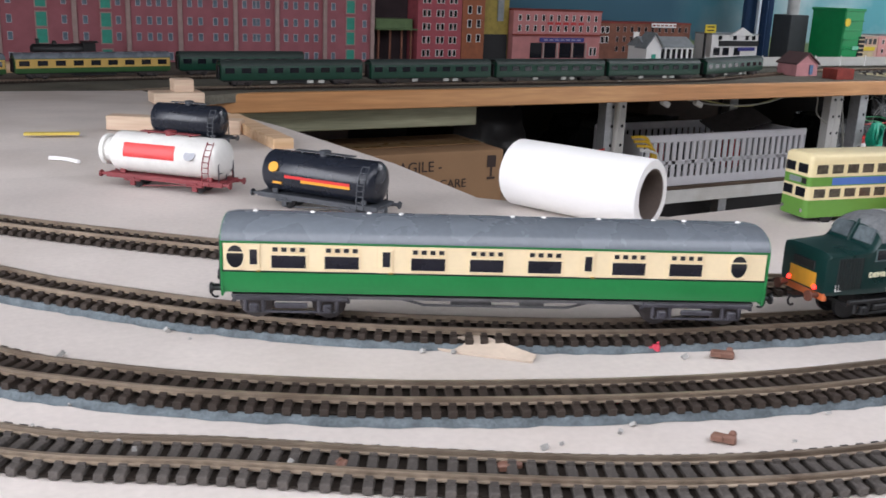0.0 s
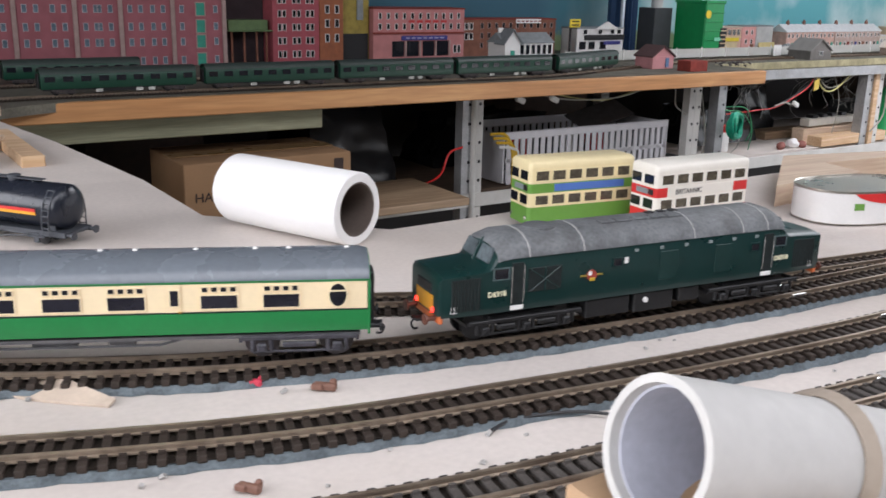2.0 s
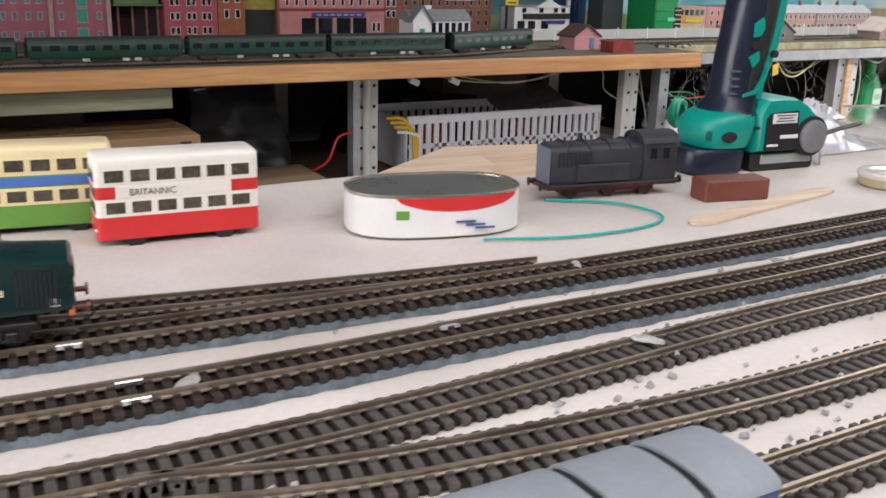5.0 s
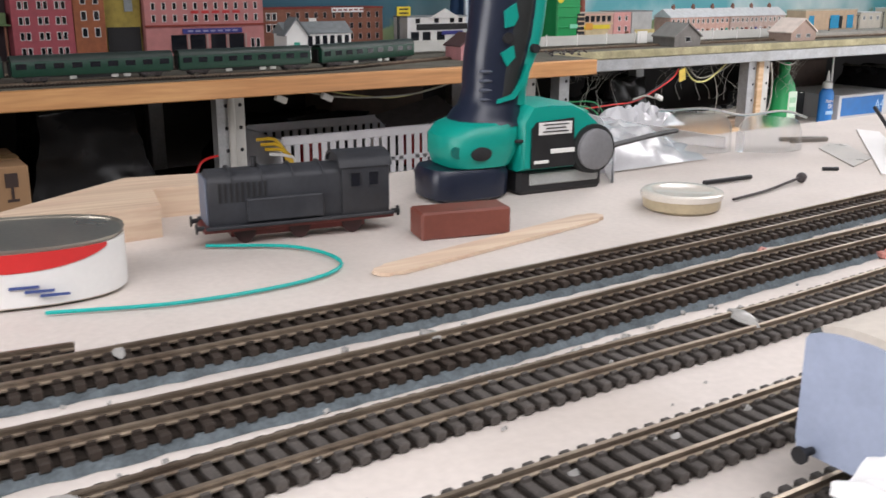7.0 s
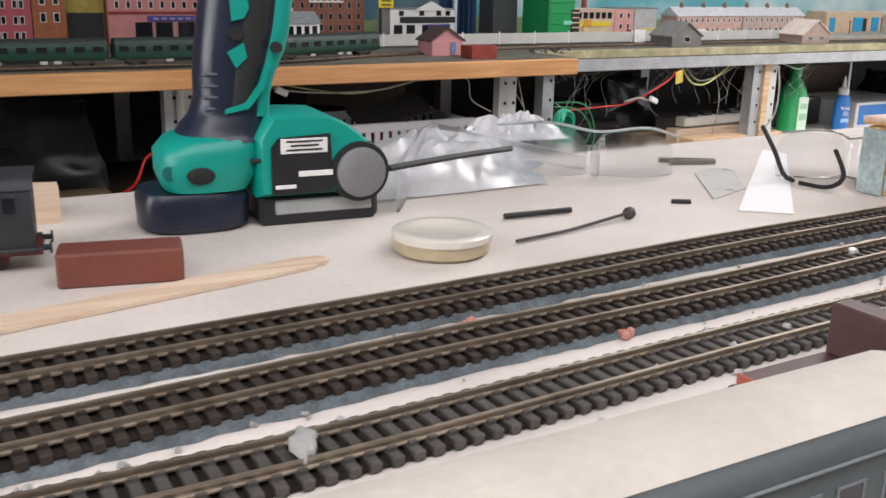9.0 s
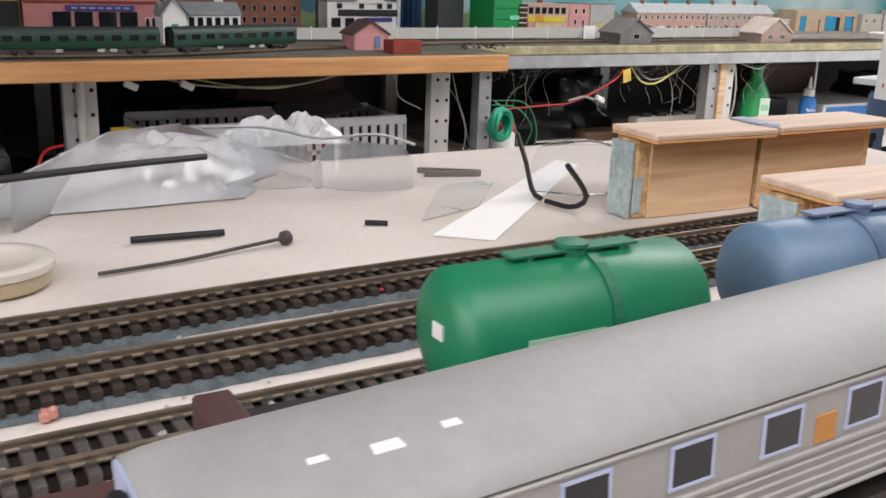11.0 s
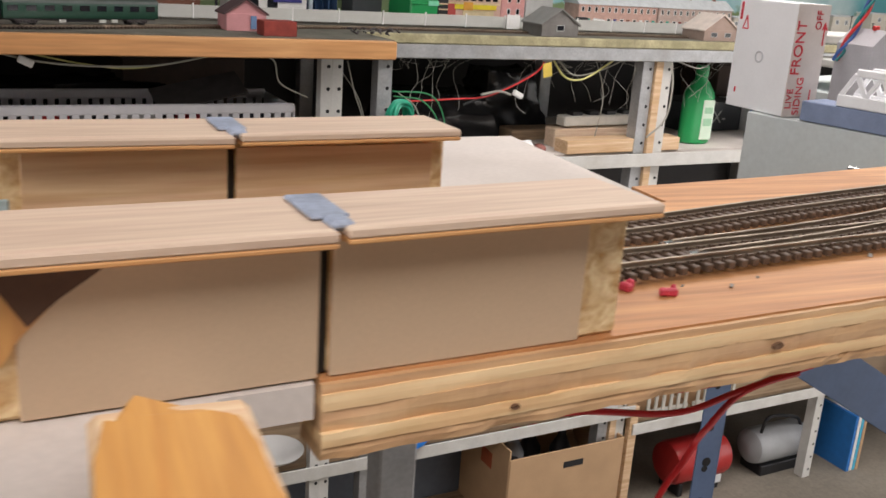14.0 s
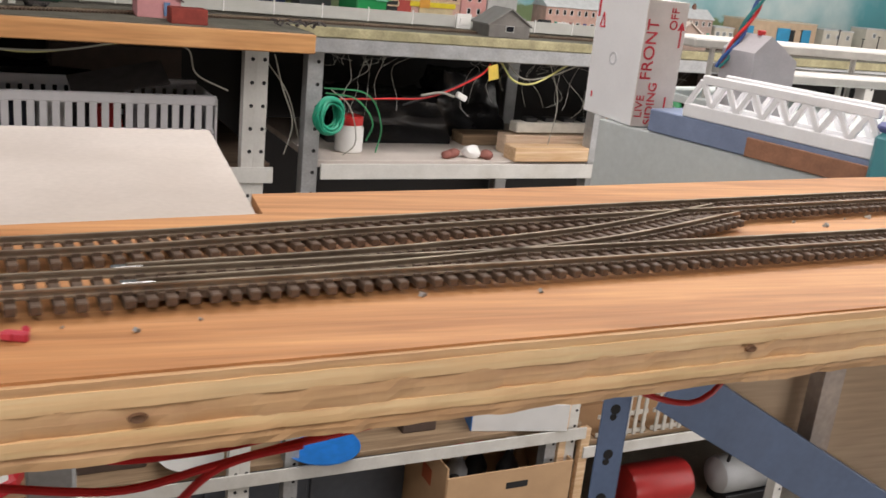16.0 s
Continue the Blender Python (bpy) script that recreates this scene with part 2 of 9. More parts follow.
def loft(sections, bm=None, caps=True):
    """A skin through sections of equally many points."""
    bm = bm or bmesh.new()
    R = [[bm.verts.new(p) for p in s] for s in sections]
    k = len(R[0])
    for a, b in zip(R, R[1:]):
        for i in range(k):
            bm.faces.new((a[i], a[(i + 1) % k], b[(i + 1) % k], b[i]))
    if caps:
        bm.faces.new(R[0][::-1]), bm.faces.new(R[-1])
    return bm


def slab(pts, z0, z1, bm=None):
    """A flat plate with the outline pts."""
    bm = bm or bmesh.new()
    a = [bm.verts.new((x, y, z0)) for x, y in pts]
    b = [bm.verts.new((x, y, z1)) for x, y in pts]
    bm.faces.new(a[::-1]), bm.faces.new(b)
    for i in range(len(pts)):
        j = (i + 1) % len(pts)
        bm.faces.new((a[i], a[j], b[j], b[i]))
    return bm


def ribbon(line, prof):
    """A profile of (across, up) points swept along a line in the plan."""
    secs = []
    for i in range(len(line)):
        d = line[min(i + 1, len(line) - 1)] - line[max(i - 1, 0)]
        d = d / np.linalg.norm(d)
        secs.append([(line[i][0] - d[1] * a, line[i][1] + d[0] * a, u) for a, u in prof])
    return loft(secs)


def letters(text, size, m, material, parent=None, depth=0.0004):
    """Raised lettering; m puts its lower left corner, reading along x."""
    cu = bpy.data.curves.new("lettering", "FONT")
    cu.body, cu.size, cu.extrude = text, size, depth
    tmp = new("lettering", cu)
    me = bpy.data.meshes.new_from_object(tmp.evaluated_get(bpy.context.evaluated_depsgraph_get()))
    bpy.data.objects.remove(tmp)
    me.materials.clear()
    me.materials.append(material)
    ob = new("lettering", me)
    ob.parent = parent
    ob.matrix_basis = m
    return ob


FRONT = Matrix(((1, 0, 0, 0), (0, 0, -1, 0), (0, 1, 0, 0), (0, 0, 0, 1)))

# ---- the room ----


def plate(name, c, s, material, label, category, m=RACK, bev=0.0):
    return solid(name, box(c, s, bev), material, m, label, category, "structure")


CONCRETE = mat("concrete_floor", (0.24, 0.21, 0.17), 0.85, 0, 0.2, 3, 0.3, 0.3, 90, (0.12, 0.1, 0.08), 0.5)
PLASTER = mat("wall_paint", (0.16, 0.157, 0.15), 0.85, 0, 0.08, 2, 0.15, 0.3, 120)
BACKDROP = bpy.data.materials.new("painted_sky")
BACKDROP.use_nodes = True
_n, _l = BACKDROP.node_tree.nodes, BACKDROP.node_tree.links
_b = _n["Principled BSDF"]
_b.inputs["Roughness"].default_value = 0.75
_tc, _cl, _hl = _n.new("ShaderNodeTexCoord"), _n.new("ShaderNodeTexNoise"), _n.new("ShaderNodeTexNoise")
_cl.inputs["Scale"].default_value, _cl.inputs["Detail"].default_value = 3.2, 7
_hl.inputs["Scale"].default_value, _hl.inputs["Detail"].default_value = 18, 6
_l.new(_tc.outputs["Object"], _cl.inputs["Vector"]), _l.new(_tc.outputs["Object"], _hl.inputs["Vector"])
_sx = _n.new("ShaderNodeSeparateXYZ")
_l.new(_tc.outputs["Object"], _sx.inputs[0])
_cr = _n.new("ShaderNodeValToRGB")
_cr.color_ramp.elements[0].position, _cr.color_ramp.elements[1].position = 0.42, 0.66
_cr.color_ramp.elements[0].color, _cr.color_ramp.elements[1].color = (0.13, 0.42, 0.47, 1), (0.62, 0.74, 0.74, 1)
_l.new(_cl.outputs["Fac"], _cr.inputs["Fac"])
_rg = _n.new("ShaderNodeMapRange")
_rg.inputs["From Min"].default_value, _rg.inputs["From Max"].default_value = -0.2, 0.45
_l.new(_sx.outputs[0], _rg.inputs["Value"])
_dk = _n.new("ShaderNodeMix")
_dk.data_type = "RGBA"
_dk.inputs["A"].default_value = (0.035, 0.11, 0.16, 1)
_l.new(_rg.outputs[0], _dk.inputs["Factor"]), _l.new(_cr.outputs[0], _dk.inputs["B"])
_hm = _n.new("ShaderNodeMath")
_hm.operation = "MULTIPLY_ADD"
_hm.inputs[1].default_value, _hm.inputs[2].default_value = -0.10, 0.04
_l.new(_hl.outputs["Fac"], _hm.inputs[0])
_ha = _n.new("ShaderNodeMath")
_ha.operation = "ADD"
_l.new(_hm.outputs[0], _ha.inputs[0]), _l.new(_sx.outputs[2], _ha.inputs[1])
_hr = _n.new("ShaderNodeValToRGB")
_hr.color_ramp.elements[0].position, _hr.color_ramp.elements[1].position = 0.0, 0.012
_hr.color_ramp.elements[0].color, _hr.color_ramp.elements[1].color = (1, 1, 1, 1), (0, 0, 0, 1)
_l.new(_ha.outputs[0], _hr.inputs["Fac"])
_gm = _n.new("ShaderNodeMix")
_gm.data_type = "RGBA"
_gm.inputs["B"].default_value = (0.20, 0.27, 0.13, 1)
_l.new(_hr.outputs[0], _gm.inputs["Factor"]), _l.new(_dk.outputs["Result"], _gm.inputs["A"])
_l.new(_gm.outputs["Result"], _b.inputs["Base Color"])

U0, U1, V0, V1 = -3.4, 2.7, -3.4, 0.82
UC, VC = (U0 + U1) / 2, (V0 + V1) / 2
plate("floor", (UC, VC, FLOOR - 0.05), (U1 - U0 + 0.4, V1 - V0 + 0.4, 0.1), CONCRETE, "grey-brown worn concrete floor", "floor")
plate("wall_north", (UC, V1 + 0.05, (FLOOR + CEIL) / 2), (U1 - U0, 0.1, CEIL - FLOOR), PLASTER, "plain plastered back wall", "wall")
_w = bmesh.new()
bx(_w, (U0 - 0.05, VC, (FLOOR - 0.15) / 2), (0.1, V1 - V0, -0.15 - FLOOR))
bx(_w, (U0 - 0.05, VC, (0.85 + CEIL) / 2), (0.1, V1 - V0, CEIL - 0.85))
bx(_w, (U0 - 0.05, (V0 - 2.3) / 2, 0.35), (0.1, -2.3 - V0, 1.0))
bx(_w, (U0 - 0.05, (V1 - 0.7) / 2, 0.35), (0.1, V1 + 0.7, 1.0))
solid("wall_west", _w, PLASTER, RACK, "plastered end wall with a window opening", "wall", "structure")
# the south wall, opened low down for the added lamp
_w = bmesh.new()
bx(_w, (UC, V0 - 0.05, (-0.38 + CEIL) / 2), (U1 - U0, 0.1, CEIL + 0.38))
bx(_w, ((U0 + 0.7) / 2, V0 - 0.05, (FLOOR - 0.38) / 2), (0.7 - U0, 0.1, -0.38 - FLOOR))
bx(_w, ((2.3 + U1) / 2, V0 - 0.05, (FLOOR - 0.38) / 2), (U1 - 2.3, 0.1, -0.38 - FLOOR))
solid("wall_south", _w, PLASTER, RACK, "plastered wall with a low opening added for the fill light", "wall", "structure")
# the east wall, with a tall opening made for the added side lamp
_w = bmesh.new()
bx(_w, (U1 + 0.05, VC, FLOOR + 0.05), (0.1, V1 - V0, 0.1))
bx(_w, (U1 + 0.05, VC, (0.85 + CEIL) / 2), (0.1, V1 - V0, CEIL - 0.85))
bx(_w, (U1 + 0.05, (V0 - 1.65) / 2, (FLOOR + 0.95) / 2), (0.1, -1.65 - V0, 0.75 - FLOOR))
bx(_w, (U1 + 0.05, (V1 - 0.15) / 2, (FLOOR + 0.95) / 2), (0.1, V1 + 0.15, 0.75 - FLOOR))
solid("wall_east", _w, PLASTER, RACK, "plastered side wall with a tall opening added for the fill light", "wall", "structure")
# the ceiling, with two rooflights
_w = bmesh.new()
CZ = CEIL + 0.05
for c, s in (((UC, (V0 - 2.8) / 2), (U1 - U0, -2.8 - V0)), (((U0 - 3.3) / 2, -2.35), (-3.3 - U0, 0.9)), (((-0.2 + U1) / 2, -2.35), (U1 + 0.2, 0.9)), ((UC, -1.5), (U1 - U0, 0.8)), ((U0 / 2, -0.75), (-U0, 0.7)), (((2.4 + U1) / 2, -0.75), (U1 - 2.4, 0.7)), ((UC, (V1 - 0.4) / 2), (U1 - U0, V1 + 0.4))):
    bx(_w, (c[0], c[1], CZ), (s[0], s[1], 0.1))
solid("ceiling", _w, PLASTER, RACK, "plain pale ceiling with rooflight openings", "ceiling", "structure")
solid("backdrop", box((0.0, V1 - 0.012, 0.35), (5.4, 0.016, 0.86)), BACKDROP, RACK, "painted sky backdrop with clouds and low hills", "backdrop", "structure")

# ---- baseboards ----
bd = thing("baseboard_1", None, "beige painted model railway baseboard with stains", "baseboard", kind="structure")
part("top", slab([(-1.05, -0.14), (1.512, -0.14), (1.512, 0.386), (1.542, 0.389), (1.542, 0.537), (1.80, 0.579), (1.80, 0.785), (1.62, 0.772), (0.76, 0.688), (0.31, 0.632), (0.19, 0.73), (0.174, 0.886), (-1.05, 0.886)], -0.012, 0.0), BOARD, bd)
_s = []
for x, y, z in ((0.174, 0.886, 0.0), (0.127, 1.15, -0.003), (0.03, 1.82, -0.036)):
    _s.append([(-1.05, y, z - 0.012), (x, y, z - 0.012), (x, y, z), (-1.05, y, z)])
part("wing", loft(_s), BOARD, bd)
_f = bmesh.new()
for c, s in (((0.2, -0.125, -0.045), (2.58, 0.022, 0.066)), ((0.72, 0.60, -0.045), (0.9, 0.022, 0.066)), ((-0.4, 0.3, -0.045), (0.022, 0.8, 0.066)), ((0.6, 0.24, -0.045), (0.022, 0.7, 0.066)), ((1.495, 0.1, -0.045), (0.022, 0.44, 0.066))):
    bx(_f, c, s, 0.001)
part("frame", _f, PINE, bd)
for x, y in ((-0.6, -0.1), (-0.6, 0.55), (0.5, -0.1), (1.46, -0.1)):
    part("leg", box((x, y, (FLOOR - 0.078) / 2), (0.044, 0.044, -0.078 - FLOOR), 0.002), PINE, bd)


def edge_y(x):
    return 0.391 + 0.098 * (x - 1.547)


pb = thing("baseboard_2", None, "bare plywood baseboard with layered raw edge", "baseboard", kind="structure")
PX0, PX1 = 1.544, 2.9
part("top", slab([(PX0, edge_y(PX0)), (PX1, edge_y(PX1)), (PX1, 0.767), (2.25, 0.688), (1.93, 0.634), (1.803, 0.617), (1.803, 0.580), (PX0, 0.5345)], -0.012, 0.0005), PLY, pb)
E_DIR = pose(PX0, edge_y(PX0), 0, 0, 0, math.degrees(math.atan(0.098)))


def ragged(z0, z1, y, amp, seed):
    """One raw layer of the ply edge, torn along its length."""
    secs = []
    for i in range(281):
        u = i * 0.005
        a = amp * (noise.noise((u * 55, seed, 0)) + 0.7 * noise.noise((u * 190, seed, 3)))
        b = amp * (noise.noise((u * 55, seed + 5, 0)) + 0.7 * noise.noise((u * 190, seed + 5, 3)))
        c = amp * 0.45 * noise.noise((u * 80, seed + 9, 0))
        secs.append([(u, y + a, z0 + c), (u, y + (a + b) / 2 - amp * 0.3, (z0 + z1) / 2), (u, y + b, z1 + c), (u, y + 0.018, z1), (u, y + 0.018, z0)])
    return loft(secs)


for nm, z0, z1, y, amp, mt in (("edge_veneer", -0.0036, -0.0005, -0.0022, 0.0005, PLY_EDGE_B), ("edge_ply", -0.0092, -0.0034, -0.0030, 0.0006, PLY_EDGE_A), ("edge_core", -0.0170, -0.0088, -0.0024, 0.0016, PLY_EDGE_B), ("edge_ply", -0.0218, -0.0168, -0.0034, 0.0007, PLY_EDGE_A), ("edge_back", -0.0270, -0.0216, -0.0022, 0.0018, PLY_EDGE_B)):
    part(nm, ragged(z0, z1, y, amp, z0 * 900), mt, pb, m=E_DIR)
for u, z, s in ((0.196, -0.0125, 0.0017), (0.431, -0.011, 0.0016), (0.071, -0.0185, 0.0011)):
    part("knot", lathe([(s, -0.0004), (s * 0.8, 0.0008), (s * 0.3, 0.0004)], 12, None, pose(u, -0.0042 if z > -0.015 else -0.0046, z, 90, 0, 0) @ Matrix.Diagonal((1.8, 1, 1, 1))), mat("knot_brown", (0.16, 0.08, 0.04), 0.7), pb, m=E_DIR)
for x, y in ((1.70, 0.74), (2.6, 0.62)):
    part("leg", box((x, y, (FLOOR - 0.02) / 2), (0.03, 0.03, -0.02 - FLOOR), 0.002), GALV, pb)

SHEET = mat("pale_laminate", (0.55, 0.59, 0.59), 0.5, 0, 0.10, 7, 0.05, 0.5, 200, (0.40, 0.38, 0.32), 0.45)
BRIDGE_AT = pose(2.283, 0.853, -0.0194, 0, 0, -72.6)
sh = thing("wing_board", BRIDGE_AT, "pale grey laminate side board with an upright side panel", "board", kind="structure")
part("side_panel", box((-0.015, 0.0065, -0.0705), (0.34, 0.009, 0.139), 0.0012), SHEET, sh, "grey upright panel with faint stains")
part("top", box((-0.015, 0.32, -0.0065), (0.34, 0.616, 0.011), 0.001), SHEET, sh)
part("rear_top", box((-0.295, 0.475, -0.0065), (0.216, 0.33, 0.011), 0.001), SHEET, sh)
part("catch_plate", bx(box((-0.043, 0.0008, -0.0445), (0.015, 0.003, 0.012), 0.001), (-0.043, -0.0024, -0.046), (0.010, 0.005, 0.006), 0.002), CHROME, sh, "small shiny metal catch")
for x, y in ((0.10, 0.57), (-0.12, 0.57)):
    part("leg", box((x, y, (FLOOR + 0.0074) / 2), (0.03, 0.03, -0.0314 - FLOOR), 0.002), GALV, sh)

# ---- the rack along the back ----


def bar_with_holes(length, w, t, pitch, material, parent, m, name="post"):
    """A slotted steel angle, standing along z."""
    bm = bmesh.new()
    bx(bm, (0, 0, length / 2), (w, t, length), 0.0006)
    bx(bm, (-w / 2 + t / 2, w / 2, length / 2), (t, w, length), 0.0006)
    ob = part(name, bm, material, parent, m=m)
    hm = bmesh.new()
    for k in range(int(length / pitch)):
        cy(hm, (w * 0.18, -t / 2 - 0.0006, 0.03 + k * pitch), (w * 0.18, -t / 2 + 0.0004, 0.03 + k * pitch), 0.0045, n=8)
    part("slot", hm, DARK, ob)
    return ob


rack = thing("storage_rack", RACK, "slotted steel storage rack with a timber-edged top deck", "shelving", kind="structure")
DECK = mat("deck_grey", (0.16, 0.15, 0.12), 0.85, 0, 0.3, 15, 0.4, 0.3, 200)
MOSS = mat("mossy_edge", (0.40, 0.36, 0.22), 0.8, 0, 0.25, 30, 0.3, 0.3, 200, (0.2, 0.19, 0.1), 0.5)
part("deck", slab([(0.002, 0.0), (0.002, V1 - 0.02), (-2.9, V1 - 0.02), (-2.9, -0.45), (-2.42, -0.43), (-2.24, -0.22), (-2.1, -0.11), (-2.0, -0.045), (-1.9, 0.0)], -0.06, -0.043), DECK, rack)
part("deck", slab([(0.004, 0.175), (U1 - 0.1, 0.175), (U1 - 0.1, V1 - 0.02), (0.004, V1 - 0.02)], -0.058, -0.043), DECK, rack)
part("front_edge", box((-1.02, -0.011, -0.0625), (2.04, 0.02, 0.037), 0.002), ORANGE_WOOD, rack, "orange-brown varnished timber edge")
part("front_edge", box((1.28, 0.168, -0.053), (2.56, 0.014, 0.022), 0.002), MOSS, rack, "pale mossy ply edge")
part("beam", box((1.28, 0.178, -0.081), (2.56, 0.03, 0.033), 0.002), GALV, rack)
part("green_beam", box((-1.9, 0.06, -0.11), (1.03, 0.03, 0.042), 0.002), GREEN_BEAM, rack, "dull green painted timber")
ZL = -0.098 - FLOOR
for u, w in ((-0.909, 0.032), (-0.876, 0.032), (-2.35, 0.044)):
    bar_with_holes(ZL, w, 0.003, 0.05, WHITE_STEEL if u > -0.89 else GALV, rack, pose(u, 0.175, FLOOR))
part("post_brace", rod((-0.893, 0.168, -0.1), (-0.893, 0.168, FLOOR), 0.008), WHITE_STEEL, rack)
for u in (-0.078, -0.052):
    bar_with_holes(ZL, 0.026, 0.003, 0.05, WHITE_STEEL, rack, pose(u, 0.178, FLOOR))
bar_with_holes(ZL, 0.036, 0.003, 0.05, GALV, rack, pose(0.07, 0.19, FLOOR))
bar_with_holes(ZL, 0.036, 0.003, 0.05, GALV, rack, pose(0.838, 0.19, FLOOR))
bar_with_holes(ZL, 0.034, 0.003, 0.05, WHITE_STEEL, rack, pose(0.902, 0.19, FLOOR))
part("timber_upright", box((0.870, 0.19, (-0.098 + FLOOR) / 2), (0.024, 0.02, ZL), 0.001), PINE, rack)
bar_with_holes(ZL, 0.036, 0.003, 0.05, WHITE_STEEL, rack, pose(1.78, 0.19, FLOOR))
for u in (-1.9, -0.9, 0.07, 0.87, 1.78):
    part("rear_post", box((u, 0.74, (-0.06 + FLOOR) / 2), (0.04, 0.04, -0.06 - FLOOR), 0.002), GALV, rack)
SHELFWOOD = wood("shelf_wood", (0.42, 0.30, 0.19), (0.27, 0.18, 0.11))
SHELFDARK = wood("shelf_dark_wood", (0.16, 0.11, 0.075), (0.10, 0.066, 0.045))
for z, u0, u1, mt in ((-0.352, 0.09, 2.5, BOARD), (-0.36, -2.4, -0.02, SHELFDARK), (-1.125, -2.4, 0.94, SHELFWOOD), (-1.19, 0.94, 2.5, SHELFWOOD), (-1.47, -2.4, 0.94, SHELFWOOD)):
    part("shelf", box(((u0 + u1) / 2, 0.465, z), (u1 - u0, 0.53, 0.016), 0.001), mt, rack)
    part("shelf_rail", box(((u0 + u1) / 2, 0.172, z - 0.012), (u1 - u0, 0.006, 0.036), 0.001), WHITE_STEEL, rack)
# near-black backing added to deepen the shade inside the rack
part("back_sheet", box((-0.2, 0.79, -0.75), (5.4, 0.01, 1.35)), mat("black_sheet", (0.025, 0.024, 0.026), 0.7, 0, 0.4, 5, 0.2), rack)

# ---- tracks ----
GAUGE, PITCH = 0.0168, 0.0072
_sl = bx(bmesh.new(), (0, 0, 0.0017), (0.0038, 0.0315, 0.0034), 0.0004)
for s in (-1, 1):
    for q in (-1, 1):
        bx(_sl, (0, s * GAUGE / 2 + q * 0.0024, 0.0040), (0.0030, 0.0016, 0.0014))
SLEEPER_MESH = bpy.data.meshes.new("sleeper")
_sl.to_mesh(SLEEPER_MESH)
_sl.free()
SLEEPER_MESH.materials.append(SLEEPER)
SLEEPER_TINT = mat("sleeper_grey", (0.080, 0.070, 0.063), 0.75, 0, 0.3, 200, 0.2, 0.4, 900)
SLEEPER_MESH_2 = SLEEPER_MESH.copy()
SLEEPER_MESH_2.materials.clear()
SLEEPER_MESH_2.materials.append(SLEEPER_TINT)
SLEEPER_BROWN = mat("sleeper_dusty_brown", (0.115, 0.075, 0.052), 0.6, 0, 0.3, 200, 0.2, 0.4, 900)
SLEEPER_MESH_3 = SLEEPER_MESH.copy()
SLEEPER_MESH_3.materials.clear()
SLEEPER_MESH_3.materials.append(SLEEPER_BROWN)
GAP_STRIP = mat("sleeper_web_dark", (0.026, 0.020, 0.016), 0.9, 0, 0.3, 90, 0.5, 0.2, 700)
RAIL_PROFILE = [(-0.0011, 0.0032), (0.0011, 0.0032), (0.0011, 0.0038), (0.0004, 0.0042), (0.0004, 0.0052), (0.0008, 0.0056), (0.0008, 0.0064), (-0.0008, 0.0064), (-0.0008, 0.0056), (-0.0004, 0.0052), (-0.0004, 0.0042), (-0.0011, 0.0038)]
rng = random.Random(4)


def railway(pts, z, label, underlay=True, sections=2, grey=False, skip=()):
    """A line of track, laid in sections: two rails, sleepers and a foam underlay."""
    line = smooth_line(pts, PITCH)
    cuts = np.linspace(0, len(line), sections + 1).astype(int)
    for a, b in zip(cuts, cuts[1:]):
        seg = line[a : min(b + 1, len(line))]
        tr = thing("railway_track", pose(0, 0, z), label, "model track", "model railway tracks")
        for s in (-1, 1):
            part("rail", ribbon(seg, [(s * GAUGE / 2 + p, u) for p, u in RAIL_PROFILE]), RAIL, tr)
        if underlay:
            secs = []
            for i in range(len(seg)):
                if seg[i][0] > 1.56:
                    break
                d = seg[min(i + 1, len(seg) - 1)] - seg[max(i - 1, 0)]
                d /= np.linalg.norm(d)
                w0, w1 = 0.0172 + rng.uniform(-0.001, 0.0012), 0.0172 + rng.uniform(-0.001, 0.0012)
                secs.append([(seg[i][0] - d[1] * w, seg[i][1] + d[0] * w, h) for w, h in ((-w0, -z + 0.0002), (-w0 + 0.002, 0.0004), (w1 - 0.002, 0.0004), (w1, -z + 0.0002))])
            if len(secs) > 1:
                part("underlay", loft(secs), UNDERLAY, tr, "crumbling grey-blue foam underlay")
        bed = seg[: int(np.searchsorted(seg[:, 0] > 1.56, True))] if seg[-1][0] > seg[0][0] else seg
        if len(bed) > 1:
            # thin dark strip under the sleepers, seen in the gaps
            part("sleeper_web", ribbon(bed, [(-0.0142, 0.0002), (0.0142, 0.0002), (0.0142, 0.0012), (-0.0142, 0.0012)]), GAP_STRIP, tr, "thin dark strip in the gaps between the sleepers")
        for i in range(len(seg) - 1):
            if any(lo < seg[i][0] < hi for lo, hi in skip):
                continue
            d = seg[i + 1] - seg[i]
            o = new("sleeper", SLEEPER_MESH_3 if seg[i][0] > 1.56 and not grey else SLEEPER_MESH_2 if grey else SLEEPER_MESH)
            o.parent = tr
            o.matrix_basis = pose(seg[i][0], seg[i][1], 0, 0, 0, math.degrees(math.atan2(d[1], d[0])) + rng.uniform(-1.5, 1.5))
        for s in (-1, 1):
            d = seg[1] - seg[0]
            d /= np.linalg.norm(d)
            part("rail_joiner", box((0, 0, 0.0044), (0.011, 0.0034, 0.0026), 0.0004), CHROME, tr, "bright rail joiner", m=pose(seg[0][0] - d[1] * s * GAUGE / 2, seg[0][1] + d[0] * s * GAUGE / 2, 0, 0, 0, math.degrees(math.atan2(d[1], d[0]))))
    return line


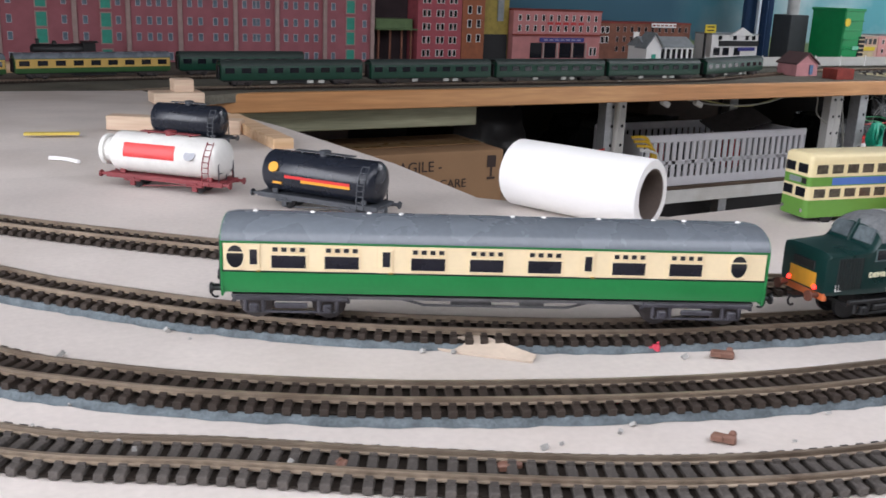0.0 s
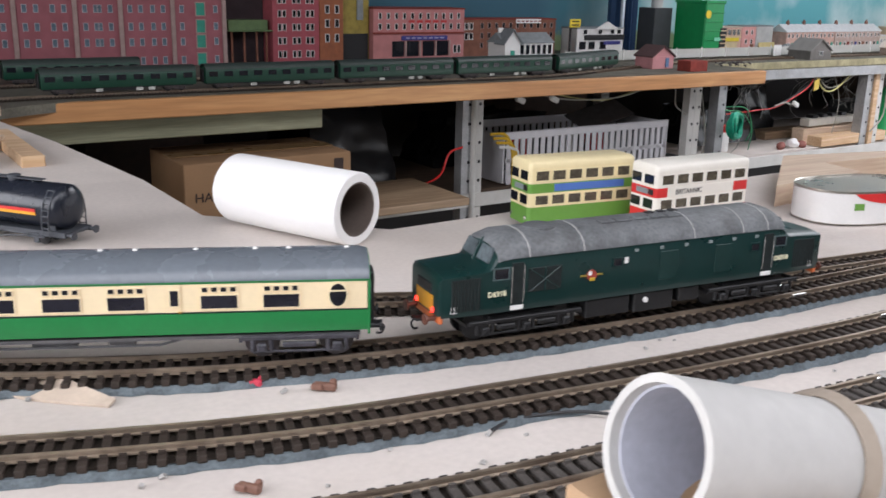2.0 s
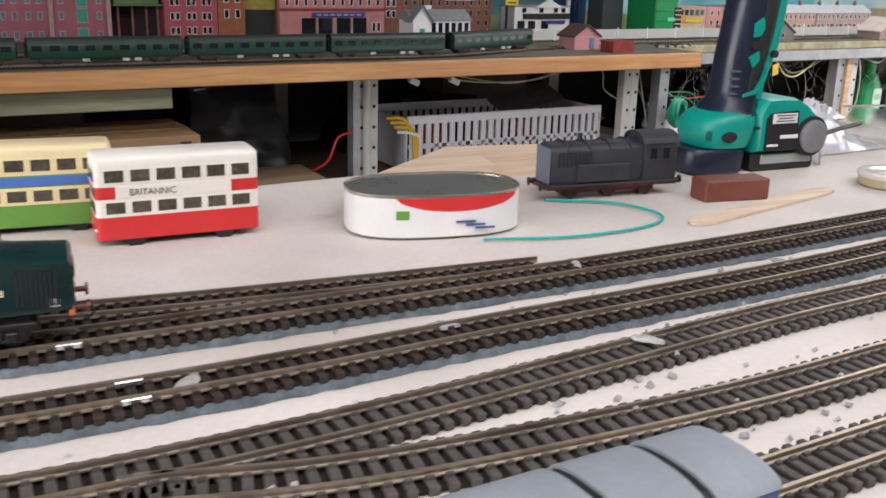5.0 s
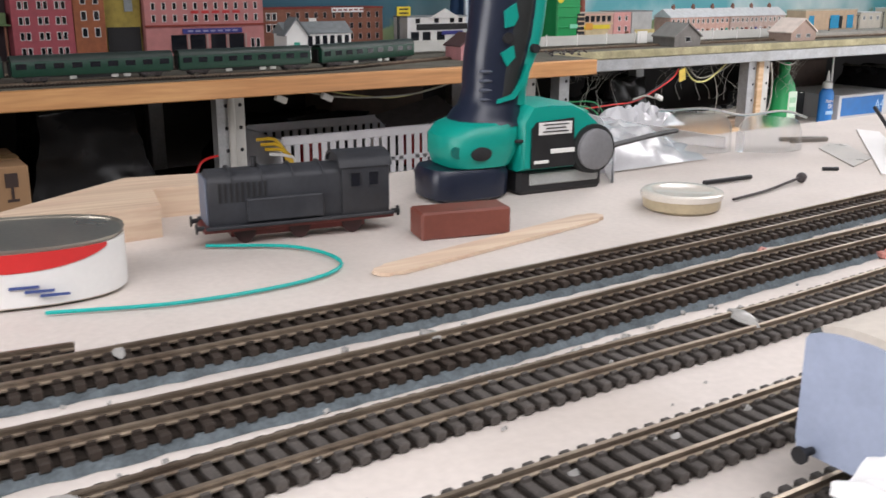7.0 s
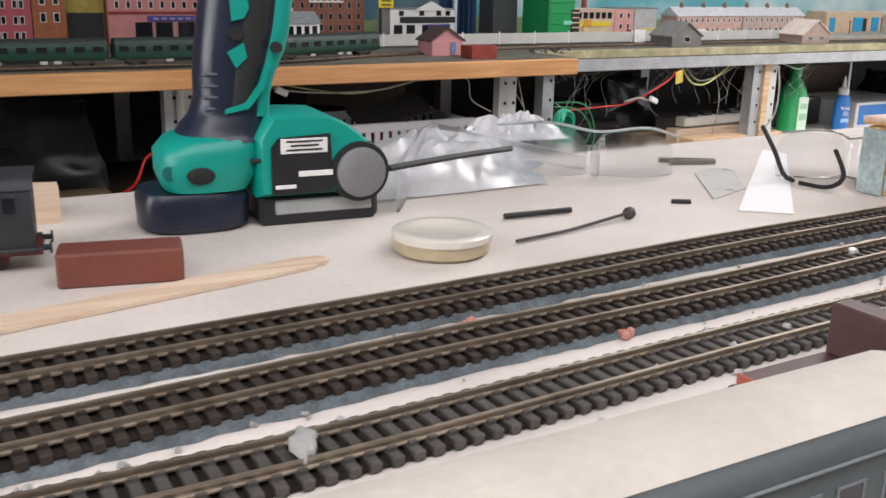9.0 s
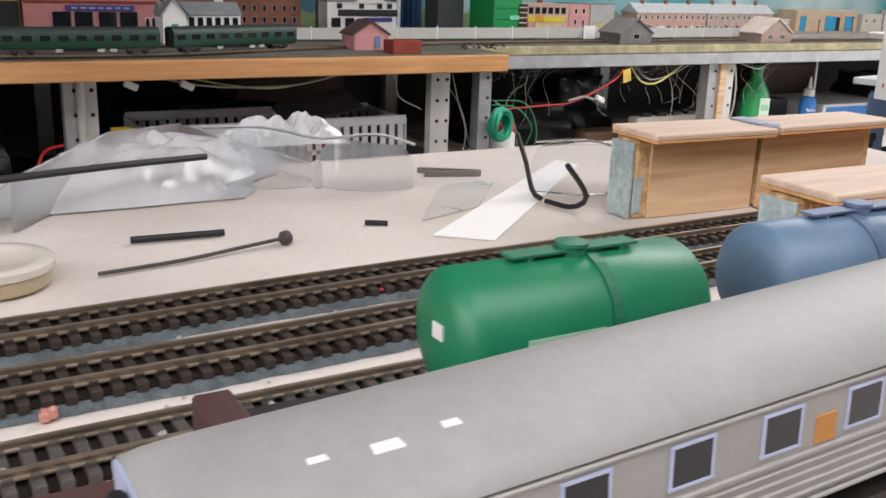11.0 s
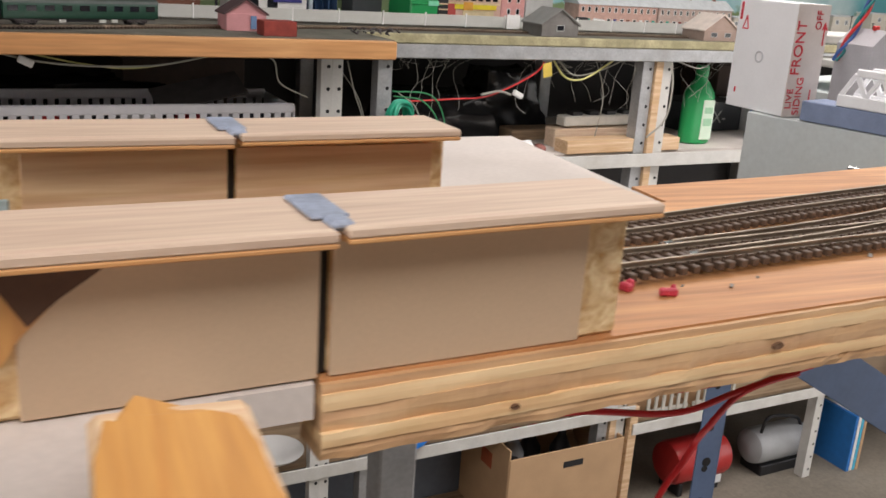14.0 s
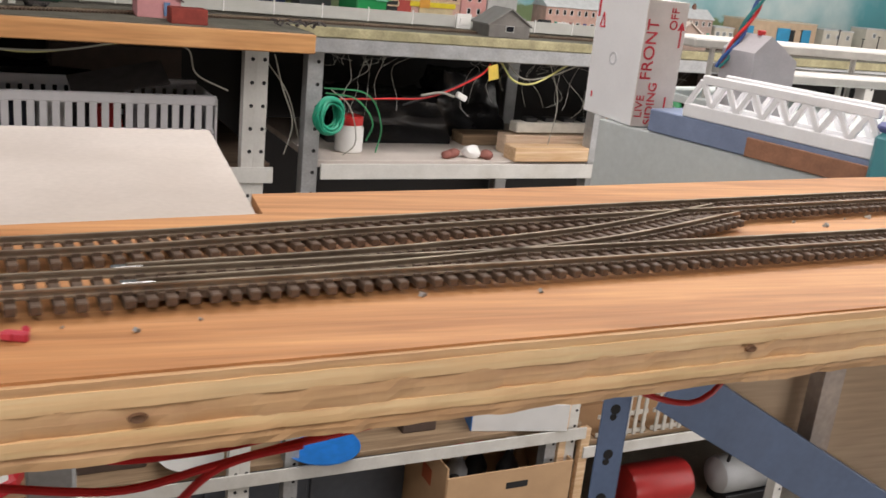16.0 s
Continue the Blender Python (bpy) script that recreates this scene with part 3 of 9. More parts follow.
TZ = 0.003
T1 = railway([(-0.4, 0.985), (-0.335, 0.815), (-0.255, 0.686), (-0.16, 0.574), (-0.107, 0.526), (-0.06, 0.49), (0.0, 0.455), (0.066, 0.427), (0.118, 0.41), (0.165, 0.4), (0.235, 0.389), (0.32, 0.382), (0.433, 0.379), (0.533, 0.382), (0.65, 0.387), (0.76, 0.394), (0.86, 0.403), (0.98, 0.4175), (1.11, 0.434), (1.24, 0.453), (1.346, 0.466), (1.5, 0.4845), (1.706, 0.508), (1.858, 0.54), (2.013, 0.57), (2.3, 0.62), (2.75, 0.69)], TZ, "dark-sleepered track with tarnished rails on grey underlay", True, 3)
T2 = railway([(-0.4, 0.85), (-0.33, 0.682), (-0.245, 0.548), (-0.169, 0.458), (-0.125, 0.424), (-0.08, 0.398), (-0.015, 0.37), (0.05, 0.35), (0.105, 0.3365), (0.16, 0.327), (0.22, 0.322), (0.29, 0.317), (0.363, 0.3145), (0.45, 0.3145), (0.55, 0.3205), (0.65, 0.3305), (0.76, 0.3395), (0.86, 0.35), (0.95, 0.363), (1.04, 0.3765), (1.12, 0.3865), (1.205, 0.397), (1.35, 0.419), (1.5, 0.441), (1.689, 0.463), (1.839, 0.482), (2.0, 0.502), (2.75, 0.6)], TZ, "dark-sleepered track with tarnished rails on grey underlay", True, 3)
T3 = railway([(-0.42, 0.72), (-0.35, 0.58), (-0.25, 0.46), (-0.161, 0.379), (-0.085, 0.343), (-0.013, 0.309), (0.06, 0.280), (0.135, 0.263), (0.24, 0.256), (0.354, 0.258), (0.467, 0.259), (0.57, 0.268), (0.673, 0.283), (0.786, 0.300), (0.9, 0.312), (0.995, 0.321), (1.203, 0.349), (1.42, 0.372)], 0.0005, "worn brown track with grey-topped sleepers", False, 2, True)
T0 = railway([(-0.25, 0.79), (-0.15, 0.70), (-0.02, 0.605), (0.10, 0.530), (0.20, 0.480), (0.29, 0.449), (0.39, 0.428), (0.50, 0.4175), (0.60, 0.4125), (0.72, 0.4095)], 0.0006, "dark siding track running into the main line", False, 1)
T4 = railway([(0.47, 0.245), (0.53, 0.233), (0.6, 0.229), (0.71, 0.231), (0.82, 0.242), (0.92, 0.251), (1.22, 0.281), (1.37, 0.296), (1.43, 0.306), (1.475, 0.315)], 0.0005, "worn brown siding track with grey-topped sleepers", False, 2, True)
T5 = railway([(0.22, 0.135), (0.887, 0.197), (1.2, 0.226), (1.475, 0.251)], 0.0005, "worn brown siding track under the stored coaches", False, 2, True)
T6 = railway([(1.74, 0.4745), (1.84, 0.492), (1.95, 0.522), (2.06, 0.570)], TZ, "crossover track between the two main lines", False, 1)


def on_track(line, x):
    """A place on a line at x, and its heading in degrees."""
    i = int(np.argmin(abs(line[:, 0] - x)))
    i = max(1, min(i, len(line) - 2))
    d = line[i + 1] - line[i - 1]
    return np.array([x, np.interp(x, line[:, 0], line[:, 1]), 0.0]), math.degrees(math.atan2(d[1], d[0]))

# ---- the train on the main line ----


def half_section(w, zb, zc, zt):
    """One half of a vehicle's outline, sill to ridge."""
    h = w / 2
    return [(h * 0.94, zb), (h, zb + 0.004), (h, zc), (h * 0.93, zc + (zt - zc) * 0.38), (h * 0.76, zc + (zt - zc) * 0.66), (h * 0.5, zc + (zt - zc) * 0.87), (h * 0.22, zt - (zt - zc) * 0.03)]


def section(x, w, zb, zc, zt):
    r = half_section(w, zb, zc, zt)
    return [(x, -y, z) for y, z in r] + [(x, y, z) for y, z in r[::-1]]


def roof_section(x, w, zc, zt, t=0.0007):
    r = half_section(w + 2 * t, 0, zc, zt + t)[2:]
    q = half_section(w - 0.002, 0, zc + 0.0005, zt - 0.001)[2:]
    return [(x, -y, z) for y, z in r] + [(x, y, z) for y, z in r[::-1]] + [(x, y, z) for y, z in q] + [(x, -y, z) for y, z in q[::-1]]


def wheelset(parent, x, r, material, name="wheel"):
    for s in (-1, 1):
        part(name, lathe([(r, 0), (r, 0.0025), (r * 0.82, 0.0028), (r * 0.78, 0.0018), (r * 0.3, 0.0026), (r * 0.25, 0.0032)], 20, None, pose(x, s * 0.0072, r, 90 * s, 0, 0)), material, parent, smooth=True)


def bogie(parent, x, axles, r, material, wheel_material, width=0.030, name="bogie", drop=0.0):
    """A bogie: side frames with springs and axle boxes, and its wheels."""
    bm = bmesh.new()
    half = (max(axles) - min(axles)) / 2 + r * 1.15
    for s in (-1, 1):
        y = s * width / 2
        bx(bm, (0, y, r * 1.55), (2 * half, 0.0022, 0.0022), 0.0004)
        bx(bm, (0, y, r * 0.75), (2 * half * 0.8, 0.0016, 0.0012), 0.0003)
        for a in axles:
            bx(bm, (a, y + s * 0.001, r), (0.0044, 0.0028, 0.0044), 0.0006)
            cy(bm, (a, y + s * 0.001, r), (a, y + s * 0.0034, r), 0.0012, n=8)
            for q in (-1, 1):
                cy(bm, (a + q * 0.0042, y, r * 0.8), (a + q * 0.0042, y, r * 1.6), 0.0011, n=8)
        for a, b in zip(axles, axles[1:]):
            bx(bm, ((a + b) / 2, y + s * 0.0006, r * 1.15), ((b - a) * 0.45, 0.0022, 0.0026), 0.0005)
    bx(bm, (0, 0, r * 1.6), (half * 1.2, width * 0.8, 0.003), 0.0005)
    for q in (-1, 1):
        bx(bm, (q * half, 0, r * 1.4), (0.0016, width, 0.0018))
    bo = part(name, bm, material, parent, m=pose(x, 0, -drop))
    for a in axles:
        wheelset(bo, a, r, wheel_material)
    return bo


def buffers(parent, x, d, z, material):
    for s in (-1, 1):
        bm = cy(bmesh.new(), (x, s * 0.0115, z), (x + d * 0.005, s * 0.0115, z), 0.0013, n=10)
        cy(bm, (x + d * 0.005, s * 0.0115, z), (x + d * 0.0062, s * 0.0115, z), 0.0028, n=14)
        part("buffer", bm, material, parent, smooth=True)


def hook(parent, x, d):
    bm = cable([(x, -0.0, 0.0095), (x + d * 0.006, 0, 0.0095), (x + d * 0.008, 0, 0.007), (x + d * 0.0065, 0, 0.0042), (x + d * 0.004, 0, 0.0045)], 0.0006, 6, step=0.001)
    bx(bm, (x + d * 0.003, 0, 0.0095), (0.008, 0.006, 0.0014), 0.0003)
    part("coupling", bm, BLACK, parent)


def pane(parent, x, y, z, w, h, frame=None, name="window", glass=None):
    """A glazed opening on a side wall: a frame with its dark pane."""
    s = -1 if y < 0 else 1
    wn_ = part(name, bx(bx(bx(bx(bmesh.new(), (x, y, z + h / 2), (w + 0.001, 0.0007, 0.0006)), (x, y, z - h / 2), (w + 0.001, 0.0007, 0.0006)), (x - w / 2, y, z), (0.0006, 0.0007, h)), (x + w / 2, y, z), (0.0006, 0.0007, h)), frame or CHROME, parent)
    part("pane", box((x, y - s * 0.0001, z), (w, 0.0005, h)), glass or PANE, wn_)
    return wn_


LAMP_RED = glow("tail_lamp_red", (1.0, 0.03, 0.02), 6.0)
VENT = mat("vent_dark", (0.006, 0.012, 0.012), 0.6, 0, 0.3, 200, 0.3)
LETTER = mat("cream_letter", (0.80, 0.76, 0.55), 0.6)


def diesel(m):
    """A long-nosed diesel locomotive model."""
    lo = thing("locomotive", m, "dark green model diesel locomotive with weathered grey roof", "model locomotive")
    W = 0.0356
    st = [(-0.1238, 0.0318, 0.0145, 0.0318, 0.0335), (-0.1222, 0.0345, 0.0135, 0.0338, 0.0357), (-0.101, 0.0352, 0.0130, 0.0348, 0.0368), (-0.0970, W, 0.0130, 0.0352, 0.0374), (-0.0915, W, 0.0130, 0.0400, 0.0487), (-0.085, W, 0.0130, 0.0408, 0.0512)]
    st += [(-x, *r) for x, *r in st[::-1]]
    body = part("body", loft([section(*s) for s in st]), LOCO, lo, smooth=True)
    part("roof", loft([roof_section(x, W, zc, zt) for x, zc, zt in ((-0.0925, 0.0396, 0.0472), (-0.0905, 0.0402, 0.0492), (-0.085, 0.0408, 0.0512), (0.085, 0.0408, 0.0512), (0.0905, 0.0402, 0.0492), (0.0925, 0.0396, 0.0472))]), LOCO_ROOF, lo, "dusty grey roof with soot stains", smooth=True)
    for x in (-0.075, -0.043, 0.028, 0.062, 0.08):
        part("roof_seam", loft([roof_section(x - 0.0004, W, 0.0408, 0.0515), roof_section(x + 0.0004, W, 0.0408, 0.0515)]), mat("seam_pale", (0.34, 0.34, 0.33), 0.6, 0, 0.2), lo)
    bm = bmesh.new()
    for k in range(5):
        bx(bm, (-0.022 + k * 0.011, -0.004, 0.0515), (0.009, 0.007, 0.0012), 0.0003)
    part("roof_hatch", bm, LOCO_ROOF, lo)
    part("roof_fan", lathe([(0.0085, 0), (0.0085, 0.0012), (0.007, 0.0016), (0.001, 0.001)], 20, None, pose(-0.06, 0, 0.0506)), LOCO_ROOF, lo)
    bm = bmesh.new()
    for k in range(3):
        bx(bm, (0.012 + k * 0.008, 0.003, 0.0517), (0.005, 0.004, 0.0012), 0.0003)
    part("exhaust_port", bm, DARK, lo)
    for s in (-1, 1):
        y = s * W / 2
        yf = y + s * 0.0002
        for e in (-1, 1):
            pane(lo, e * 0.0905, yf, 0.0335, 0.0085, 0.0058, mat("frame_grey_green", (0.09, 0.13, 0.13), 0.4), "cab_window")
            door = part("cab_door", box((e * 0.0815, yf, 0.0265), (0.0064, 0.0008, 0.024), 0.0002), VENT, lo, "dark recessed cab door")
            for q in (-1, 1):
                part("handrail", rod((e * 0.0815 + q * 0.0034, yf + s * 0.0008, 0.018), (e * 0.0815 + q * 0.0034, yf + s * 0.0008, 0.037), 0.0003, n=6), CHROME, door)
            part("kick_plate", box((e * 0.0815, yf + s * 0.0003, 0.0152), (0.0074, 0.0008, 0.0024), 0.0002), WHITE, lo)
            part("overhead_flash", box((e * 0.116, yf - s * 0.0009, 0.0175), (0.0034, 0.001, 0.0034)), WHITE, lo)
            bm = bmesh.new()
            for k in range(9):
                bx(bm, (e * (0.1025 + k * 0.0018), y - s * 0.0003, 0.0245), (0.0014, 0.0008, 0.0165), 0.0002)
            part("nose_louvre", bm, VENT, lo)
            letters("D6918", 0.0038, pose(e * 0.0925 - 0.0056, yf + s * 0.0003, 0.0222, 90, 0, 0 if s < 0 else 180) @ (Matrix() if s < 0 else pose(-0.0112, 0, 0)), LETTER, lo)
        gr = part("side_grille", box((-0.0655, yf, 0.0285), (0.0195, 0.0006, 0.0125), 0.0002), VENT, lo)
        for a, b in (((-0.074, 0.0228), (-0.057, 0.0342)), ((-0.074, 0.0342), (-0.057, 0.0228)), ((-0.0655, 0.0226), (-0.0655, 0.0344))):
            part("brace", rod((a[0], yf + s * 0.0004, a[1]), (b[0], yf + s * 0.0004, b[1]), 0.0003, n=6), LOCO, gr)
        pane(lo, -0.0215, yf, 0.0325, 0.0055, 0.0045, LOCO)
        part("inspection_light", box((-0.0162, yf + s * 0.0002, 0.033), (0.0022, 0.0006, 0.0032)), WHITE, lo)
        pane(lo, 0.072, yf, 0.0315, 0.0058, 0.0046, LOCO)
        for x0 in (0.012, 0.0495):
            part("body_panel", box((x0, yf, 0.0275), (0.0115, 0.0005, 0.016), 0.0002), mat("loco_green_dull", (0.0065, 0.032, 0.029), 0.36, 0, 0.12, 60), lo)
        for k in range(6):
            part("cantrail_vent", box((-0.01 + k * 0.0165, yf, 0.0378), (0.0022, 0.0006, 0.0016)), mat("vent_grey", (0.22, 0.25, 0.25), 0.5), lo)
        # the maker's crest as plain shapes
        cr = part("crest", box((-0.0375, yf + s * 0.0002, 0.0272), (0.0135, 0.0005, 0.0009)), mat("crest_gold", (0.26, 0.20, 0.035), 0.5), lo, "small crest with gold bars and a round badge")
        part("badge", cy(bmesh.new(), (-0.0375, yf, 0.0272), (-0.0375, yf + s * 0.0006, 0.0272), 0.0030, n=20), mat("crest_red", (0.33, 0.05, 0.035), 0.5), cr)
        part("badge", cy(bmesh.new(), (-0.0388, yf, 0.0284), (-0.0388, yf + s * 0.0009, 0.0284), 0.0012, n=14), WHITE, cr)
        part("badge", box((-0.0372, yf + s * 0.0006, 0.0250), (0.0036, 0.0006, 0.0018), 0.0003), mat("badge_yellow", (0.55, 0.36, 0.03), 0.5), cr)
    for e in (-1, 1):
        x = e * 0.1232
        part("end_panel", bx(bmesh.new(), (x + e * 0.0003, 0, 0.0195), (0.0008, 0.020, 0.009), 0.0003), YELLOW, lo, "yellow warning panel")
        part("headcode_box", bx(bmesh.new(), (x + e * 0.0006, 0, 0.0272), (0.0012, 0.016, 0.0048), 0.0004), BLACK, lo)
        for s in (-1, 1):
            part("lamp", rod((x, s * 0.0095, 0.0165), (x + e * 0.0012, s * 0.0095, 0.0165), 0.0013, n=12), LAMP_RED if e < 0 else WHITE, lo)
            # raked windscreen panes, their reflection painted as a paler glass
            a, b = Vector((e * 0.0968, s * 0.0082, 0.0372)), Vector((e * 0.0921, s * 0.0076, 0.0472))
            sc = bmesh.new()
            d = (b - a)
            nrm = Vector((d.z * e, 0, -d.x * e)).normalized() * 0.0006
            q = [a + d * 0.12 + Vector((0, -0.0062, 0)), a + d * 0.12 + Vector((0, 0.0062, 0)), b - d * 0.15 + Vector((0, 0.0055, 0)), b - d * 0.15 + Vector((0, -0.0055, 0))]
            loft([[p + nrm for p in q], [p - nrm for p in q]], sc)
            part("windscreen", sc, mat("windscreen_glass", (0.10, 0.12, 0.13), 0.06, 0, 0.3, 90, 0.0, 0.9), lo, "windscreen with a pale reflection put into the glass colour")
        part("screen_pillar", rod((e * 0.0978, 0, 0.0366), (e * 0.0917, 0, 0.0482), 0.0009, n=8), LOCO, lo)
        part("buffer_beam", box((e * 0.1222, 0, 0.0128), (0.0022, 0.032, 0.0046), 0.0004), ORANGE, lo, "orange-red buffer beam")
        buffers(lo, e * 0.1232, e, 0.0128, mat("buffer_brown", (0.16, 0.06, 0.04), 0.5))
        hook(lo, e * 0.123, e)
        bogie(lo, e * 0.075, (-0.0235, 0, 0.0235), 0.0080, LOCO_BLACK, LOCO_BLACK, 0.034, drop=0.0035)
    tk = bmesh.new()
    for x, w, h in ((-0.024, 0.028, 0.0078), (0.006, 0.026, 0.0085), (0.03, 0.014, 0.006)):
        bx(tk, (x, 0, 0.0125 - h / 2 - 0.0012), (w, 0.031, h + 0.0024), 0.0006)
    part("fuel_tank", tk, LOCO_BLACK, lo)
    for s in (-1, 1):
        part("filler_cap", rod((0.0, s * 0.0155, 0.0085), (0.0, s * 0.0165, 0.0085), 0.0015, n=12), WHITE, lo)
    return lo


COACH_GLASS = mat("coach_glass", (0.016, 0.016, 0.024), 0.15, 0, 0.2, 60, 0.0, 0.6)


def round_window(parent, x, y, z, rx, rz):
    s = -1 if y < 0 else 1
    n = 20
    ring = [[(x + k * rx * math.cos(t), y + s * d, z + k * rz * math.sin(t)) for t in [2 * math.pi * i / n for i in range(n)]] for k, d in ((1.16, -0.0002), (1.16, 0.0004), (0.95, 0.0004))]
    fr = part("oval_window", loft(ring, caps=False), CREAM, parent)
    part("glazing_bar", box((x, y + s * 0.0004, z + rz * 0.35), (rx * 1.9, 0.0006, 0.0006)), CREAM, fr)
    part("pane", loft([[(x + rx * math.cos(t), y + s * d, z + rz * math.sin(t)) for t in [2 * math.pi * i / n for i in range(n)]] for d in (-0.0002, 0.0002)]), PANE, fr)


def passenger_coach(m):
    """A cream and green corridor coach."""
    co = thing("coach", m, "glossy cream and green model coach with grey roof", "model coach")
    L, W = 0.131, 0.0362
    part("lower_panel", loft([section(x, W, 0.0125, 0.0228, 0.0232) for x in (-L, L)]), GREEN, co, "bright green lower side", smooth=True)
    part("upper_panel", box((0, 0, 0.0301), (2 * L - 0.0004, W - 0.0002, 0.0138), 0.0003), CREAM, co, "cream upper side")
    part("waist_line", box((0, 0, 0.0234), (2 * L, W + 0.0004, 0.0005)), BLACK, co)
    part("cantrail", box((0, 0, 0.0376), (2 * L, W + 0.0005, 0.0013), 0.0002), GREEN, co)
    part("roof", loft([roof_section(x, W, zc, zt) for x, zc, zt in ((-L - 0.0006, 0.0382, 0.0462), (-L + 0.004, 0.0382, 0.0472), (L - 0.004, 0.0382, 0.0472), (L + 0.0006, 0.0382, 0.0462))]), ROOFGREY, co, smooth=True)
    for e in (-1, 1):
        part("end_wall", loft([section(x, W + 0.0006, 0.0105, 0.0382, 0.0466) for x in (e * L, e * (L + 0.001))]), GREEN, co)
        part("gangway", box((e * (L + 0.0022), 0, 0.0245), (0.003, 0.013, 0.026), 0.0006), BLACK, co)
        part("end_window", box((e * (L + 0.0011), -0.0115, 0.0315), (0.0008, 0.0055, 0.009)), mat("milky_pane", (0.35, 0.40, 0.38), 0.3), co)
        buffers(co, e * (L + 0.001), e, 0.0125, BLACK)
        hook(co, e * (L + 0.001), e)
        bogie(co, e * 0.099, (-0.0175, 0.0175), 0.0084, mat("bogie_slate", (0.050, 0.048, 0.058), 0.4, 0, 0.3, 150, 0.2), BOGIE, 0.033, drop=0.0035)
    for s in (-1, 1):
        y = s * (W / 2 + 0.0001)
        for x in (0.091, 0.063, 0.022, -0.006, -0.034, -0.075, -0.1):
            pane(co, x, y, 0.0283, 0.0168, 0.0068, CREAM, glass=COACH_GLASS)
            for k in range(4):
                pane(co, x - 0.0063 + k * 0.0042, y, 0.0343, 0.0031, 0.0028, CREAM, "toplight")
        for x in (0.0425, -0.0545, -0.117):
            dr = part("door", box((x, y, 0.0302), (0.0075, 0.0005, 0.0132), 0.0001), CREAM, co)
            pane(dr, x + 0.0006, y + s * 0.0003, 0.0305, 0.0042, 0.0080, CREAM, glass=COACH_GLASS)
            part("door_handle", box((x + 0.0029, y + s * 0.0008, 0.0238), (0.0018, 0.0014, 0.0007)), mat("brass", (0.5, 0.33, 0.1), 0.35, 0.8), dr)
        for x in (0.117, -0.125):
            round_window(co, x, y, 0.0305, 0.0042, 0.0058)
    for k in range(11):
        for yy in (0.003,):
            if k != 4:
                part("roof_vent", lathe([(0.0016, 0), (0.0016, 0.0008), (0.0011, 0.0016), (0.0003, 0.002)], 12, None, pose(-0.118 + k * 0.0236 + 0.004 * (k % 3), yy, 0.0464)), WHITE, co, smooth=True)
    # white rod laid along the roof as its painted highlight
    part("roof_line", rod((-L + 0.02, -0.0105, 0.0452), (L - 0.004, -0.0105, 0.0452), 0.00035, n=6), WHITE, co)
    part("rain_strip", rod((-L + 0.002, -0.0152, 0.0424), (L - 0.002, -0.0152, 0.0424), 0.0003, n=6), ROOFGREY, co)
    un = bmesh.new()
    for s in (-1, 1):
        for x0, x1 in ((-0.05, -0.035), (0.05, 0.035)):
            cy(un, (x0, s * 0.013, 0.0102), (x1, s * 0.013, 0.0062), 0.0007, n=6)
        cy(un, (-0.035, s * 0.013, 0.0062), (0.035, s * 0.013, 0.0062), 0.0007, n=6)
    bx(un, (-0.012, 0, 0.008), (0.02, 0.024, 0.005), 0.0005)
    bx(un, (0.018, 0, 0.0083), (0.012, 0.026, 0.004), 0.0005)
    bx(un, (0, 0, 0.0102), (0.255, 0.032, 0.0016))
    part("underframe", un, mat("underframe_grey", (0.09, 0.088, 0.092), 0.6, 0, 0.2, 100), co)
    return co


RT = TZ + 0.0064


def chord(line, x0, x1, z):
    """The pose of a vehicle whose ends stand over x0 and x1 of a line."""
    a, b = on_track(line, x0)[0], on_track(line, x1)[0]
    d = b - a
    return pose(*((a + b) / 2)[:2], z, 0, 0, math.degrees(math.atan2(d[1], d[0])))


diesel(chord(T1, 0.262, 0.420, RT + 0.0035) @ pose(0.0, 0.002, 0))
passenger_coach(chord(T1, -0.020, 0.165, RT + 0.0035) @ pose(-0.010, 0.002, 0))

# ---- things on the boards ----


BUS_GLASS = mat("bus_glass", (0.10, 0.085, 0.06), 0.2, 0, 0.4, 120, 0.0)


